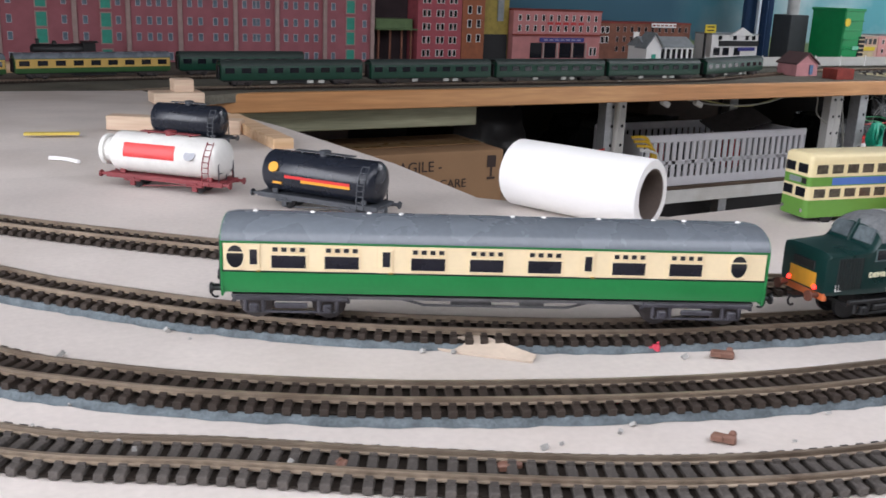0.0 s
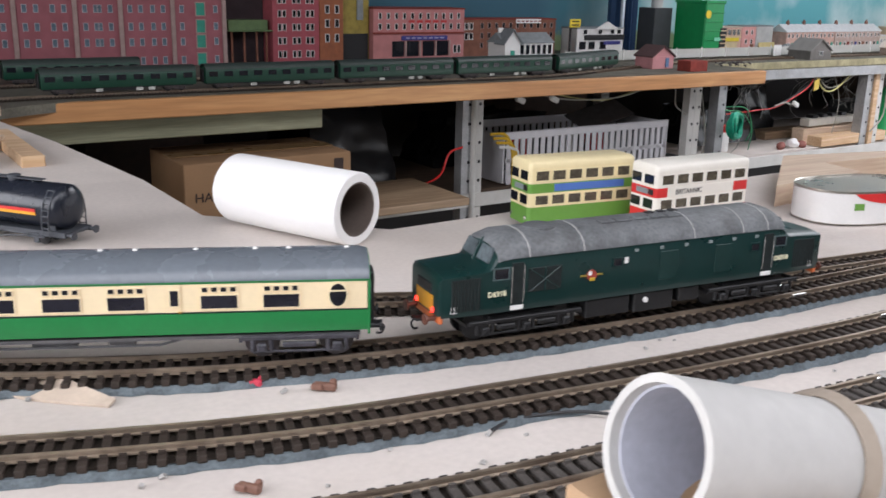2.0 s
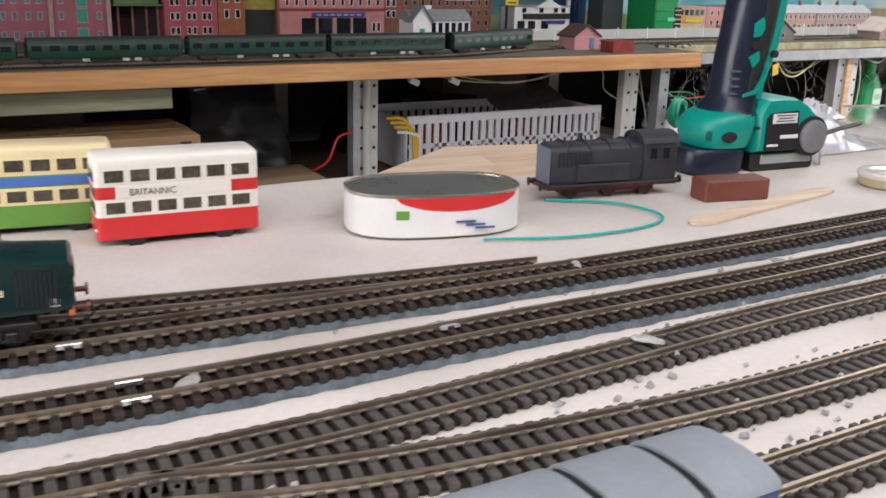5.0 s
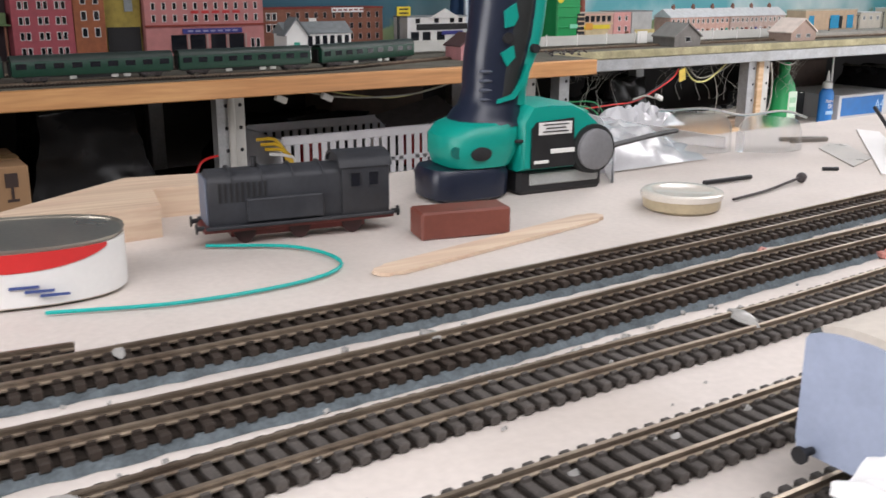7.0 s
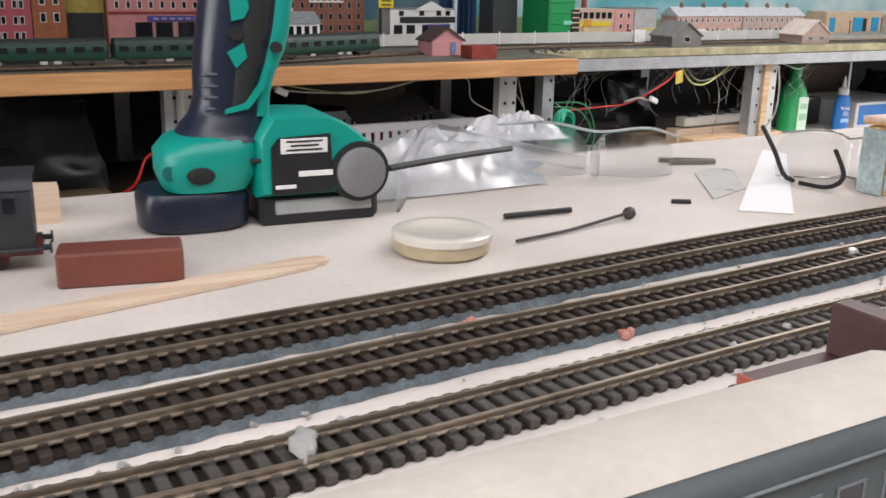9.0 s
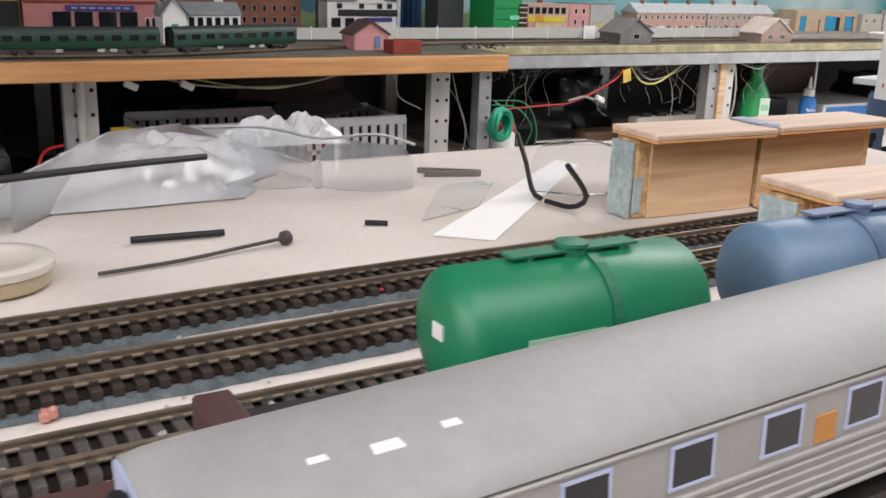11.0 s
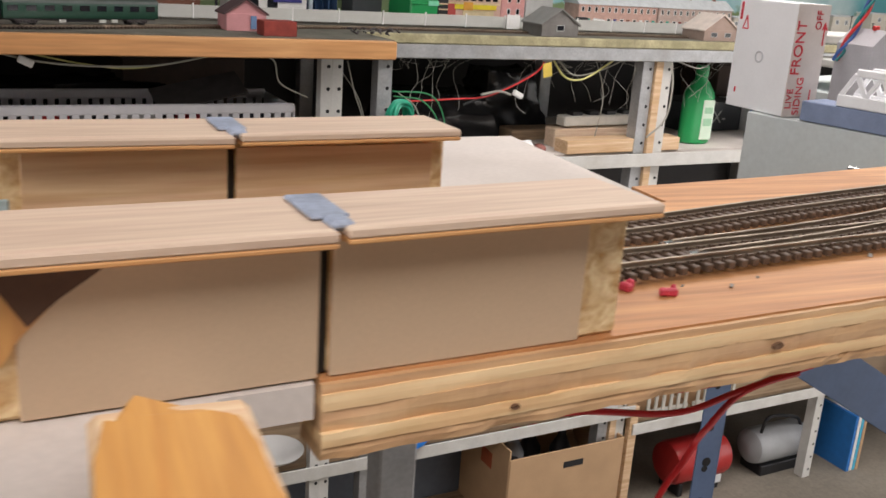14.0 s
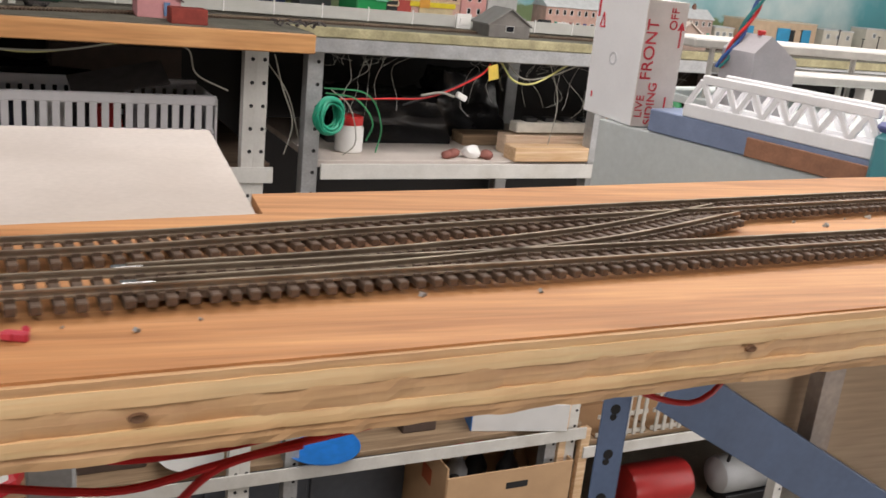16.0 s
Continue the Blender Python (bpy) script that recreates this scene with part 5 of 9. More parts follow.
part("badge", rod((-0.036, -R * 0.93, c + 0.005), (-0.036, -R * 0.98, c + 0.0055), 0.0042, n=18), YELLOW, w, "plain yellow round badge")
part("badge_print", box((-0.033, -R * 0.935, c - 0.0065), (0.008, 0.0006, 0.0016)), YELLOW, w)
TANK_WHITE = mat("tank_white", (0.72, 0.71, 0.68), 0.35, 0, 0.08, 40, 0.03, 0.5, 300, (0.35, 0.3, 0.26), 0.35)
w, c, R = tank_wagon(pose(-0.044, 0.818, 0.0, 0, 0, -39), TANK_WHITE, mat("maroon_frame", (0.20, 0.03, 0.035), 0.5), "white tank wagon with red panel and maroon frame", 0.094, 0.0165)
part("red_panel", loft([[(x, -(R + 0.0004) * math.cos(t), c + (R + 0.0004) * math.sin(t)) for t in np.linspace(-0.08, 0.62, 9)] + [(x, -(R - 0.0004) * math.cos(t), c + (R - 0.0004) * math.sin(t)) for t in np.linspace(0.62, -0.08, 9)] for x in (-0.034, 0.012)]), RED, w)
part("badge", rod((0.026, -R * 0.96, c + 0.004), (0.026, -R * 1.0, c + 0.0045), 0.0050, n=18), mat("badge_grey", (0.45, 0.46, 0.5), 0.5), w, "plain oval grey badge")
part("end_valve", lathe([(0.0105, 0.0), (0.0105, 0.006), (0.0128, 0.0062), (0.0128, 0.0095), (0.004, 0.0105), (0.0005, 0.0105)], 24, None, pose(-0.050, 0, c, 0, -90, 0)), TANK_WHITE, w, "white round end valve", True)
rl_ = bmesh.new()
for y in (-0.012, 0.0, 0.012):
    cy(rl_, (0.049, y, 0.011), (0.049, y, 0.026), 0.0005, n=5)
for z in (0.0185, 0.026):
    cy(rl_, (0.049, -0.012, z), (0.049, 0.012, z), 0.0005, n=5)
part("end_railing", rl_, CHASSIS, w, "thin dark end railing")
tank_wagon(pose(0.0, 1.02, 0.0, 0, 0, -35), TANK_BLACK, CHASSIS, "small black tank wagon standing behind the white one", 0.07, 0.0155)

# ---- the sidings nearest the camera ----
GUTTER = mat("gutter_grey", (0.15, 0.17, 0.18), 0.5, 0, 0.1)
COACH_GREY = mat("coach_dull_grey", (0.062, 0.074, 0.078), 0.5, 0, 0.1, 50)
COACH_ROOF_CREAM = mat("roof_dusty_cream", (0.55, 0.50, 0.44), 0.7, 0, 0.1, 30, 0.1, 0.3, 300, (0.3, 0.26, 0.22), 0.3)
COACH_END = mat("coach_end_blue_grey", (0.33, 0.38, 0.50), 0.4, 0, 0.08, 60)


def stock_coach(m, side, roof, end, label, windows, L=0.245, zt=0.0495, band=None, doors=True, far_end=None, eave=0.0388, door_end=True, crown=False):
    """A plain stored coach: body, roof, ends, a row of windows, bogies."""
    co = thing("coach", m, label, "model coach", "stored coaches")
    h, W = L / 2, 0.0355
    part("body", loft([section(x, W, 0.0105, eave - 0.0003, zt - 0.003) for x in (-h, h)]), side, co, smooth=True)
    if crown:
        crest = lambda x: [(x, -y, z) for y, z in half_section(W + 0.0014, 0, eave, zt + 0.0007)[4:]] + [(x, y, z) for y, z in half_section(W + 0.0014, 0, eave, zt + 0.0007)[:3:-1]] + [(x, y, z - 0.003) for y, z in half_section(W - 0.003, 0, eave, zt)[4:]] + [(x, -y, z - 0.003) for y, z in half_section(W - 0.003, 0, eave, zt)[:3:-1]]
        part("shoulder", loft([roof_section(x, W, eave, zt - 0.0004) for x in (-h, h)]), side, co, smooth=True)
        part("roof", loft([crest(x) for x in (-h - 0.0003, h + 0.0003)]), roof, co, "dusty cream roof top", smooth=True)
        for q in (-1, 1):
            part("gutter", box((0, q * (W / 2 + 0.0006), eave - 0.0008), (L, 0.0012, 0.0010), 0.0003), GUTTER, co)
            part("waist_rail", box((0, q * (W / 2 + 0.0003), 0.0262), (L, 0.0010, 0.0010), 0.0003), GUTTER, co)
    else:
        part("roof", loft([roof_section(x, W, zc, z_) for x, zc, z_ in ((-h - 0.0005, eave, zt - 0.0022), (-h + 0.004, eave, zt - 0.0004), (-h + 0.01, eave, zt), (h - 0.01, eave, zt), (h - 0.004, eave, zt - 0.0004), (h + 0.0005, eave, zt - 0.0022))]), roof, co, smooth=True)
    for e in (-1, 1):
        part("end_wall", loft([section(x, W + 0.0004, 0.0105, eave, zt - 0.002) for x in (e * h, e * (h + 0.0012))]), far_end if far_end and e > 0 else end, co, smooth=True)
        if door_end:
            part("gangway", box((e * (h + 0.003), 0, 0.026), (0.0035, 0.013, 0.028), 0.001), BLACK, co)
        bogie(co, e * (h - 0.032), (-0.0165, 0.0165), 0.0066, BOGIE, BOGIE, 0.031)
        buffers(co, e * (h + 0.001), e, 0.0125, BLACK)
    for s in (-1, 1):
        y = s * (W / 2 + 0.0001)
        for x, wd in windows:
            pane(co, x, y, 0.0345 if crown else 0.0300, wd, 0.0120 if crown else 0.0082, GUTTER if crown else end)
        if band:
            part("name_board", box((0.02, y, 0.0372), (0.05, 0.0005, 0.0022)), band, co, "worn orange name board")
        if doors:
            for x in (-h + 0.012, -0.03, 0.035, h - 0.012):
                part("door", box((x, y, 0.0245), (0.0068, 0.0006, 0.025), 0.0002), BLACK if crown else side, co)
    part("underframe", bx(box((0, 0, 0.010), (L * 0.94, 0.030, 0.002)), (0.01, 0, 0.0075), (0.04, 0.024, 0.004), 0.0005), BLACK, co)
    return co


RTB = 0.0005 + 0.0064
A = on_track(T5, 1.0)
HEAD5 = A[1]
stock_coach(pose(0.992, A[0][1] - 0.0035, RTB, 0, 0, HEAD5) @ Matrix.Diagonal((1, 0.92, 0.90, 1)), COACH_GREY, COACH_ROOF_CREAM, COACH_END, "grey coach with dusty cream roof and blue-grey end", [(-0.088 + 0.0135 * k, 0.008 if k % 3 else 0.0055) for k in range(14) if k not in (4, 9)], 0.206, 0.0545, None, True, None, 0.0478, False, True)
SILVER = mat("silver_coach", (0.36, 0.35, 0.34), 0.45, 0.1, 0.06, 40)
RISER = mat("riser_dark", (0.06, 0.052, 0.046), 0.85, 0, 0.25, 60, 0.3)


def riser(line, x0, x1, label, slope=0.0):
    """A low dark strip that lifts the wagons above the track."""
    seg = np.array([on_track(line, x)[0][:2] for x in np.linspace(x0, x1, 12)])
    bm = ribbon(seg, [(-0.017, 0.0072), (0.017, 0.0072), (0.016, 0.0212), (-0.016, 0.0212)])
    for v in bm.verts:
        if v.co.z > 0.02:
            v.co.z += (v.co.x - 1.305) * math.tan(math.radians(slope))
    return solid("track_riser", bm, RISER, None, label, "timber strip")


riser(T5, 1.125, 1.398, "dark timber wedge lifting the long coach", 3.2)
riser(T4, 1.222, 1.425, "dark timber strip lifting the tank wagons")
cc = stock_coach(pose(1.2662, on_track(T5, 1.2662)[0][1] - 0.003, 0.0189, 0, 0, HEAD5) @ pose(0, 0, 0, 0, -3.2, 0) @ Matrix.Diagonal((1, 1.15, 1.1, 1)), SILVER, mat("silver_roof", (0.34, 0.335, 0.33), 0.55, 0.1, 0.08, 40, 0.1, 0.4, 300, (0.25, 0.245, 0.24), 0.4), mat("coach_end_lilac", (0.45, 0.50, 0.68), 0.4, 0, 0.06, 60), "long pale grey streamlined coach with lilac end", [(x, 0.0105) for x in (-0.105, -0.08, -0.055, -0.03, -0.006, 0.0185, 0.0375, 0.0610, 0.0795, 0.1025)], 0.254, 0.0432, None, False, DARK, 0.0372)
for s in (-1, 1):
    part("name_board", box((0.0715, s * 0.0178, 0.0380), (0.0185, 0.0006, 0.0022), 0.0002), mat("worn_orange", (0.52, 0.22, 0.06), 0.6), cc, "worn orange name board")
    part("number_patch", box((0.007, s * 0.0178, 0.0275), (0.006, 0.0006, 0.006), 0.0002), mat("worn_orange", (0.52, 0.22, 0.06), 0.6), cc)
    part("waist_rail", box((0, s * 0.0179, 0.0235), (0.252, 0.0012, 0.0012), 0.0003), SILVER, cc)
    part("eave_rail", box((0, s * 0.0178, 0.0358), (0.252, 0.0012, 0.001), 0.0003), SILVER, cc)
    for k in range(5):
        part("side_rib", rod((-0.126, s * 0.0178, 0.0125 + k * 0.0022), (0.126, s * 0.0178, 0.0125 + k * 0.0022), 0.0005, n=6), SILVER, cc)
part("end_bellows", loft([section(x, 0.0345, 0.010, 0.034, 0.0400) for x in (0.1285, 0.1322)]), BLACK, cc, "thick black rubber end")
part("roof_spot", bx(bx(box((-0.10, -0.006, 0.0431), (0.004, 0.0025, 0.0008), 0.0003), (-0.088, -0.007, 0.0430), (0.006, 0.004, 0.0008), 0.0003), (-0.075, -0.006, 0.0431), (0.004, 0.003, 0.0008), 0.0003), WHITE, cc, "dried white glue spots")

GTANK = mat("tank_green", (0.01, 0.19, 0.085), 0.4, 0, 0.08, 40, 0.05, 0.5, 300, (0.006, 0.10, 0.05), 0.5)
HEAD4 = on_track(T4, 1.2)[1]
w, c, R = tank_wagon(pose(1.256, on_track(T4, 1.256)[0][1] + 0.001, 0.0213, 0, 0, HEAD4), GTANK, mat("green_frame", (0.012, 0.15, 0.08), 0.5), "bright green tank wagon with strapped barrel", 0.074, 0.0172, False, (0.004,))
part("end_sticker", box((-0.041, -0.002, c + 0.002), (0.0006, 0.005, 0.004)), WHITE, w)
part("side_sign", box((0.022, -R * 0.985, c - 0.002), (0.010, 0.0006, 0.003)), mat("sign_yellow", (0.7, 0.55, 0.03), 0.5), w)
part("side_print", box((-0.012, -R * 0.99, c + 0.001), (0.024, 0.0006, 0.002)), mat("print_pale", (0.4, 0.6, 0.45), 0.5), w)
BTANK = mat("tank_blue_grey", (0.12, 0.20, 0.30), 0.4, 0, 0.12, 35, 0.05, 0.5, 300, (0.10, 0.11, 0.12), 0.6)
w, c, R = tank_wagon(pose(1.370, on_track(T4, 1.370)[0][1] + 0.001, 0.0213, 0, 0, HEAD4), BTANK, mat("blue_frame", (0.10, 0.14, 0.24), 0.5), "blue-grey tank wagon with round white badge", 0.086, 0.0174, False, (-0.006,))
part("badge", lathe([(0.0098, 0), (0.0098, 0.0006), (0.0088, 0.0009)], 28, None, pose(0.027, -math.cos(0.35) * R * 1.0, c + math.sin(0.35) * R * 0.985, 70, 0, 0) @ Matrix.Diagonal((1.3, 0.72, 1, 1))), WHITE, w, "round white badge with red bar")
part("badge_bar", box((0, 0, 0.0011), (0.017, 0.0030, 0.0006), 0.0002), mat("faded_red", (0.50, 0.16, 0.14), 0.5), w, m=pose(0.027, -math.cos(0.35) * R * 1.0, c + math.sin(0.35) * R * 0.985, 70, 0, 0))

fw = thing("flat_wagon", pose(1.160, on_track(T4, 1.160)[0][1] + 0.008, 0.0030, 0, 0, HEAD4), "maroon flat wagon with a raised bulkhead", "model wagon")
MAROON = mat("maroon_wagon", (0.085, 0.042, 0.04), 0.55, 0, 0.15, 60, 0.1, 0.4, 300, (0.10, 0.085, 0.08), 0.5)
part("deck", box((0, 0, 0.0118), (0.084, 0.033, 0.0035), 0.0005), MAROON, fw)
part("bulkhead", box((0.004, 0, 0.023), (0.010, 0.031, 0.019), 0.0008), MAROON, fw)
part("hopper", box((0.025, 0, 0.0205), (0.03, 0.026, 0.014), 0.001), mat("wagon_black", (0.025, 0.02, 0.02), 0.6), fw)
part("edge_rail", box((0, -0.0168, 0.0115), (0.084, 0.0012, 0.0045), 0.0003), mat("edge_orange_red", (0.36, 0.09, 0.06), 0.5), fw)
part("edge_rail", box((-0.0424, 0, 0.0115), (0.0012, 0.033, 0.0045), 0.0003), mat("edge_orange_red", (0.36, 0.09, 0.06), 0.5), fw)
for x in (-0.024, 0.024):
    wheelset(fw, x, 0.0058, BLACK)
    part("axle_guard", bx(box((x, -0.0128, 0.0065), (0.0048, 0.002, 0.0075), 0.0004), (x, 0.0128, 0.0065), (0.0048, 0.002, 0.0075), 0.0004), BLACK, fw)
buffers(fw, -0.043, -1, 0.0098, BLACK)
buffers(fw, 0.043, 1, 0.0098, BLACK)

# wooden tunnel sides on both sides of the main lines
OLDPAINT = mat("flaky_blue_white", (0.46, 0.56, 0.56), 0.8, 0, 0.3, 40, 0.3, 0.3, 300)


RAW_END = wood("raw_end_grain", (0.74, 0.54, 0.30), (0.52, 0.33, 0.15), (0, 0, 1), 20)


CHIP = wood("chip_end", (0.80, 0.62, 0.36), (0.50, 0.27, 0.10), (0, 0, 0), 26, 0.75)
LID_TOP = wood("weathered_lid", (0.66, 0.50, 0.38), (0.54, 0.40, 0.30))
LID_EDGE = wood("orange_ply_edge", (0.72, 0.40, 0.17), (0.55, 0.27, 0.10))


def tunnel_side(m, length, label, face, split, raw_left=0.012, raw=0.009):
    """A low wooden wall: two blocks faced with card, and a plank lid on each."""
    t = thing("tunnel_wall", m, label, "wooden wall", "wooden tunnel walls")
    x0 = 0
    for n, x1 in enumerate((split, length)):
        part("block", box(((x0 + x1) / 2, 0.0115, 0.0235), (x1 - x0 - 0.0035, 0.021, 0.047), 0.0018), CHIP, t, "raw chipboard block")
        a = x0 + (raw_left if x0 == 0 else 0.002)
        e = x1 - (raw if x1 == length else 0.002)
        part("facing", box(((a + e) / 2, 0.0004, 0.0226), (e - a, 0.0014, 0.0445), 0.0003), face, t)
        tilt = pose((x0 + x1) / 2, 0.004, 0.0505 + 0.0006 * n, (0.6, -0.8)[n], (0.25, -0.45)[n], (0.3, -0.5)[n])
        lid = part("lid", box((-0.001, 0, 0.0008), (x1 - x0 - 0.003, 0.042, 0.0036), 0.0008), LID_TOP, t, "weathered grey-brown plank lid", m=tilt)
        part("lid_edge", box((-0.001, -0.0002, -0.0017), (x1 - x0 - 0.0034, 0.0415, 0.0016), 0.0004), LID_EDGE, lid, "orange ply underside")
        x0 = x1
    part("end_paint", box((-0.0002, 0.0115, 0.0232), (0.0015, 0.0205, 0.045), 0.0003), OLDPAINT, t, "flaking pale blue paint")
    part("end_paint", box((length - 0.0012, 0.0150, 0.0222), (0.0016, 0.013, 0.042), 0.0003), OLDPAINT, t, "flaking pale blue paint")
    part("corner_paint", box((0.0040, 0.0002, 0.0150), (0.0065, 0.0016, 0.022), 0.0006), OLDPAINT, t, "flaking pale blue paint")
    # dark box filling the joint, to stand for the shade between the blocks
    part("joint_gap", box((split, 0.0115, 0.0255), (0.0036, 0.017, 0.050), 0.0002), mat("joint_soot", (0.03, 0.022, 0.016), 0.9), t, "dark filler for the shade in the open joint")
    part("joint_tape", bx(box((split - 0.001, 0.008, 0.0538), (0.012, 0.026, 0.0014), 0.0005), (split, -0.0085, 0.0532), (0.0075, 0.009, 0.0032), 0.0012), mat("tape_lilac", (0.36, 0.41, 0.52), 0.4, 0, 0.25, 90), t, "crumpled lilac tape")
    return t


YAW_E = math.degrees(math.atan(0.098))
_tn = tunnel_side(pose(1.429, edge_y(1.429) + 0.001, 0.0005, 0, 0, YAW_E), 0.234, "low wooden wall faced with grey-brown card beside the track", MDF, 0.117, 0.030, 0.020)
# raw wood of the notch, then its wedge of shadow as a dark plate
for q_, y_, mt_ in (([(0.005, 0.030), (0.013, 0.026), (0.026, 0.017), (0.031, 0.025), (0.040, 0.034), (0.034, 0.0452), (0.006, 0.0452)], -0.0010, wood("raw_notch", (0.66, 0.33, 0.11), (0.40, 0.16, 0.05), (0, 0, 1))), ([(0.026, 0.0395), (0.033, 0.028), (0.041, 0.035), (0.053, 0.0430), (0.044, 0.0455), (0.010, 0.0458)], -0.0014, mat("notch_shadow_wood", (0.10, 0.05, 0.03), 0.9))):
    part("torn_notch", loft([[(x, y, z) for x, z in q_] for y in (y_, y_ + 0.0008)]), mt_, _tn, "torn facing with raw wood and a shadow wedge painted dark")
tunnel_side(pose(1.446, 0.528, 0.0, 0, 0, YAW_E - 2), 0.20, "low bare-pine wall behind the tracks", PINE, 0.096)

# the end stop of the first board
st_ = thing("end_timber", pose(1.4925, 0.1, 0.0), "rough sawn timber across the end of the board", "timber")
part("beam", bx(bmesh.new(), (0, 0.06, 0.0135), (0.036, 0.345, 0.027), 0.002), PINE, st_)
rt_ = random.Random(2)
part("torn_patch", loft([[(-0.001 + 0.0172 * (1 + 0.05 * rt_.uniform(-1, 1)) * math.copysign(abs(math.cos(t)) ** 0.5, math.cos(t)), 0.188 + 0.043 * (1 + 0.2 * rt_.uniform(-1, 1)) * math.sin(t), z) for t in [2 * math.pi * i / 26 for i in range(26)]] for z in (0.0268, 0.0276)]), wood("torn_wood", (0.68, 0.35, 0.10), (0.48, 0.21, 0.05), (0, 1, 0)), st_, "torn orange wood grain")
part("clip", bx(bx(bmesh.new(), (0, 0.168, 0.0285), (0.008, 0.005, 0.003), 0.001), (0.001, 0.17, 0.0305), (0.004, 0.004, 0.002), 0.0008), mat("clip_blue_grey", (0.30, 0.33, 0.45), 0.4), st_)

# the tube, wagons and pens close to the camera
RUST = mat("rust_red_plastic", (0.13, 0.036, 0.026), 0.45, 0, 0.12, 60)
ow = thing("open_wagon", pose(0.2755, 0.143, RTB, 0, 0, 10), "rust-red open wagon with cross braces", "model wagon")
for s in (-1, 1):
    part("side", box((0, s * 0.0155, 0.0255), (0.105, 0.0016, 0.026), 0.0003), RUST, ow)
    for k in range(7):
        part("side_post", box((-0.048 + k * 0.016, s * 0.0166, 0.0255), (0.0016, 0.0014, 0.026)), RUST, ow)
    part("end", box((s * 0.0523, 0, 0.0255), (0.0016, 0.031, 0.026), 0.0003), RUST, ow)
    part("top_rail", box((0, s * 0.0157, 0.0390), (0.107, 0.0030, 0.0018), 0.0003), mat("rust_orange", (0.45, 0.12, 0.05), 0.5), ow)
part("floor", box((0, 0, 0.0125), (0.104, 0.030, 0.0018)), BLACK, ow)
for x, y0, y1 in ((-0.01, -0.015, 0.015), (0.028, 0.015, -0.015), (0.045, -0.015, 0.015)):
    part("brace", rod((x, y0, 0.0385), (x + 0.02 * (y1 > 0) - 0.006, y1, 0.0385), 0.0011, n=8), mat("rust_orange", (0.45, 0.12, 0.05), 0.5), ow)
for x in (-0.03, 0.03):
    wheelset(ow, x, 0.0058, BLACK)
    part("axle_guard", bx(box((x, -0.0128, 0.0065), (0.0048, 0.002, 0.0105), 0.0004), (x, 0.0128, 0.0065), (0.0048, 0.002, 0.0105), 0.0004), BLACK, ow)
buffers(ow, 0.053, 1, 0.0098, BLACK)
buffers(ow, -0.053, -1, 0.0098, BLACK)

cb = solid("card_tray", bx(bmesh.new(), (0, 0, 0.034), (0.05, 0.05, 0.068), 0.001), BROWNCARD, pose(0.165, 0.135, 0, 0, 0, 5), "small brown cardboard box", "cardboard box")
GREYCARD = mat("grey_card_tube", (0.52, 0.51, 0.49), 0.65, 0, 0.07, 25, 0.1, 0.3, 200, (0.36, 0.34, 0.32), 0.3)
tu = thing("card_tube", pose(0.146, 0.136, 0.0855) @ pose(0, 0, 0, 0, 106, 0), "pale grey rolled card tube resting on a box", "card tube")
part("wall", loft([ring(0.0150, 0.0), ring(0.0172, 0.0), ring(0.0158, 0.07), ring(0.0130, 0.142), ring(0.0115, 0.142), ring(0.0150, 0.0)], caps=False), GREYCARD, tu, smooth=True)
part("band", loft([ring(0.0164, 0.052), ring(0.0168, 0.052), ring(0.0167, 0.056), ring(0.0186, 0.056), ring(0.0164, 0.052)], caps=False), mat("seam_buff", (0.30, 0.25, 0.20), 0.8), tu, "dull brown tape band", smooth=True)
part("inner_card", loft([ring(0.0142, 0.003), ring(0.0149, 0.003), ring(0.0114, 0.1415), ring(0.0108, 0.1415), ring(0.0142, 0.003)], caps=False), mat("inner_lilac", (0.45, 0.46, 0.52), 0.8), tu, smooth=True)

pn = thing("marker_pen", pose(0.3505, 0.181, 0.0150) @ pose(0, 0, 0, 0, 94, -20), "white marker pen with a red cap", "pen")
part("barrel", rod((0, 0, 0.026), (0, 0, 0.128), 0.0046, n=18), mat("pen_white", (0.75, 0.76, 0.76), 0.35, 0, 0.08), pn, smooth=True)
part("cap", lathe([(0.0042, 0), (0.005, 0.001), (0.0052, 0.026)], 18), RED, pn, smooth=True)
part("print", box((-0.0046, 0, 0.085), (0.0006, 0.0028, 0.055)), mat("pen_print", (0.35, 0.42, 0.45), 0.5), pn)
wt = thing("white_tube", pose(0.455, 0.188, 0.0100) @ pose(0, 0, 0, 0, 90, -47), "white plastic tube with flanged ends", "plastic tube")
part("barrel", lathe([(0.0098, 0), (0.0098, 0.004), (0.0085, 0.005), (0.0085, 0.008), (0.0095, 0.009), (0.0095, 0.012), (0.0086, 0.013), (0.0086, 0.058), (0.0096, 0.059), (0.0096, 0.063)], 28), mat("white_plastic", (0.82, 0.82, 0.82), 0.35, 0, 0.03), wt, smooth=True)

van = thing("box_van", pose(-0.009, -0.026, 0) @ chord(T5, 0.545, 0.60, RTB - 0.006), "blue box van with ribbed grey roof", "model wagon")
VAN = mat("van_blue", (0.03, 0.06, 0.20), 0.4, 0, 0.08, 50)
VANROOF = mat("van_roof_grey", (0.24, 0.26, 0.29), 0.6, 0, 0.1, 40)
part("body", box((0, 0, 0.0235), (0.118, 0.034, 0.026), 0.0006), VAN, van)
x0 = -0.06
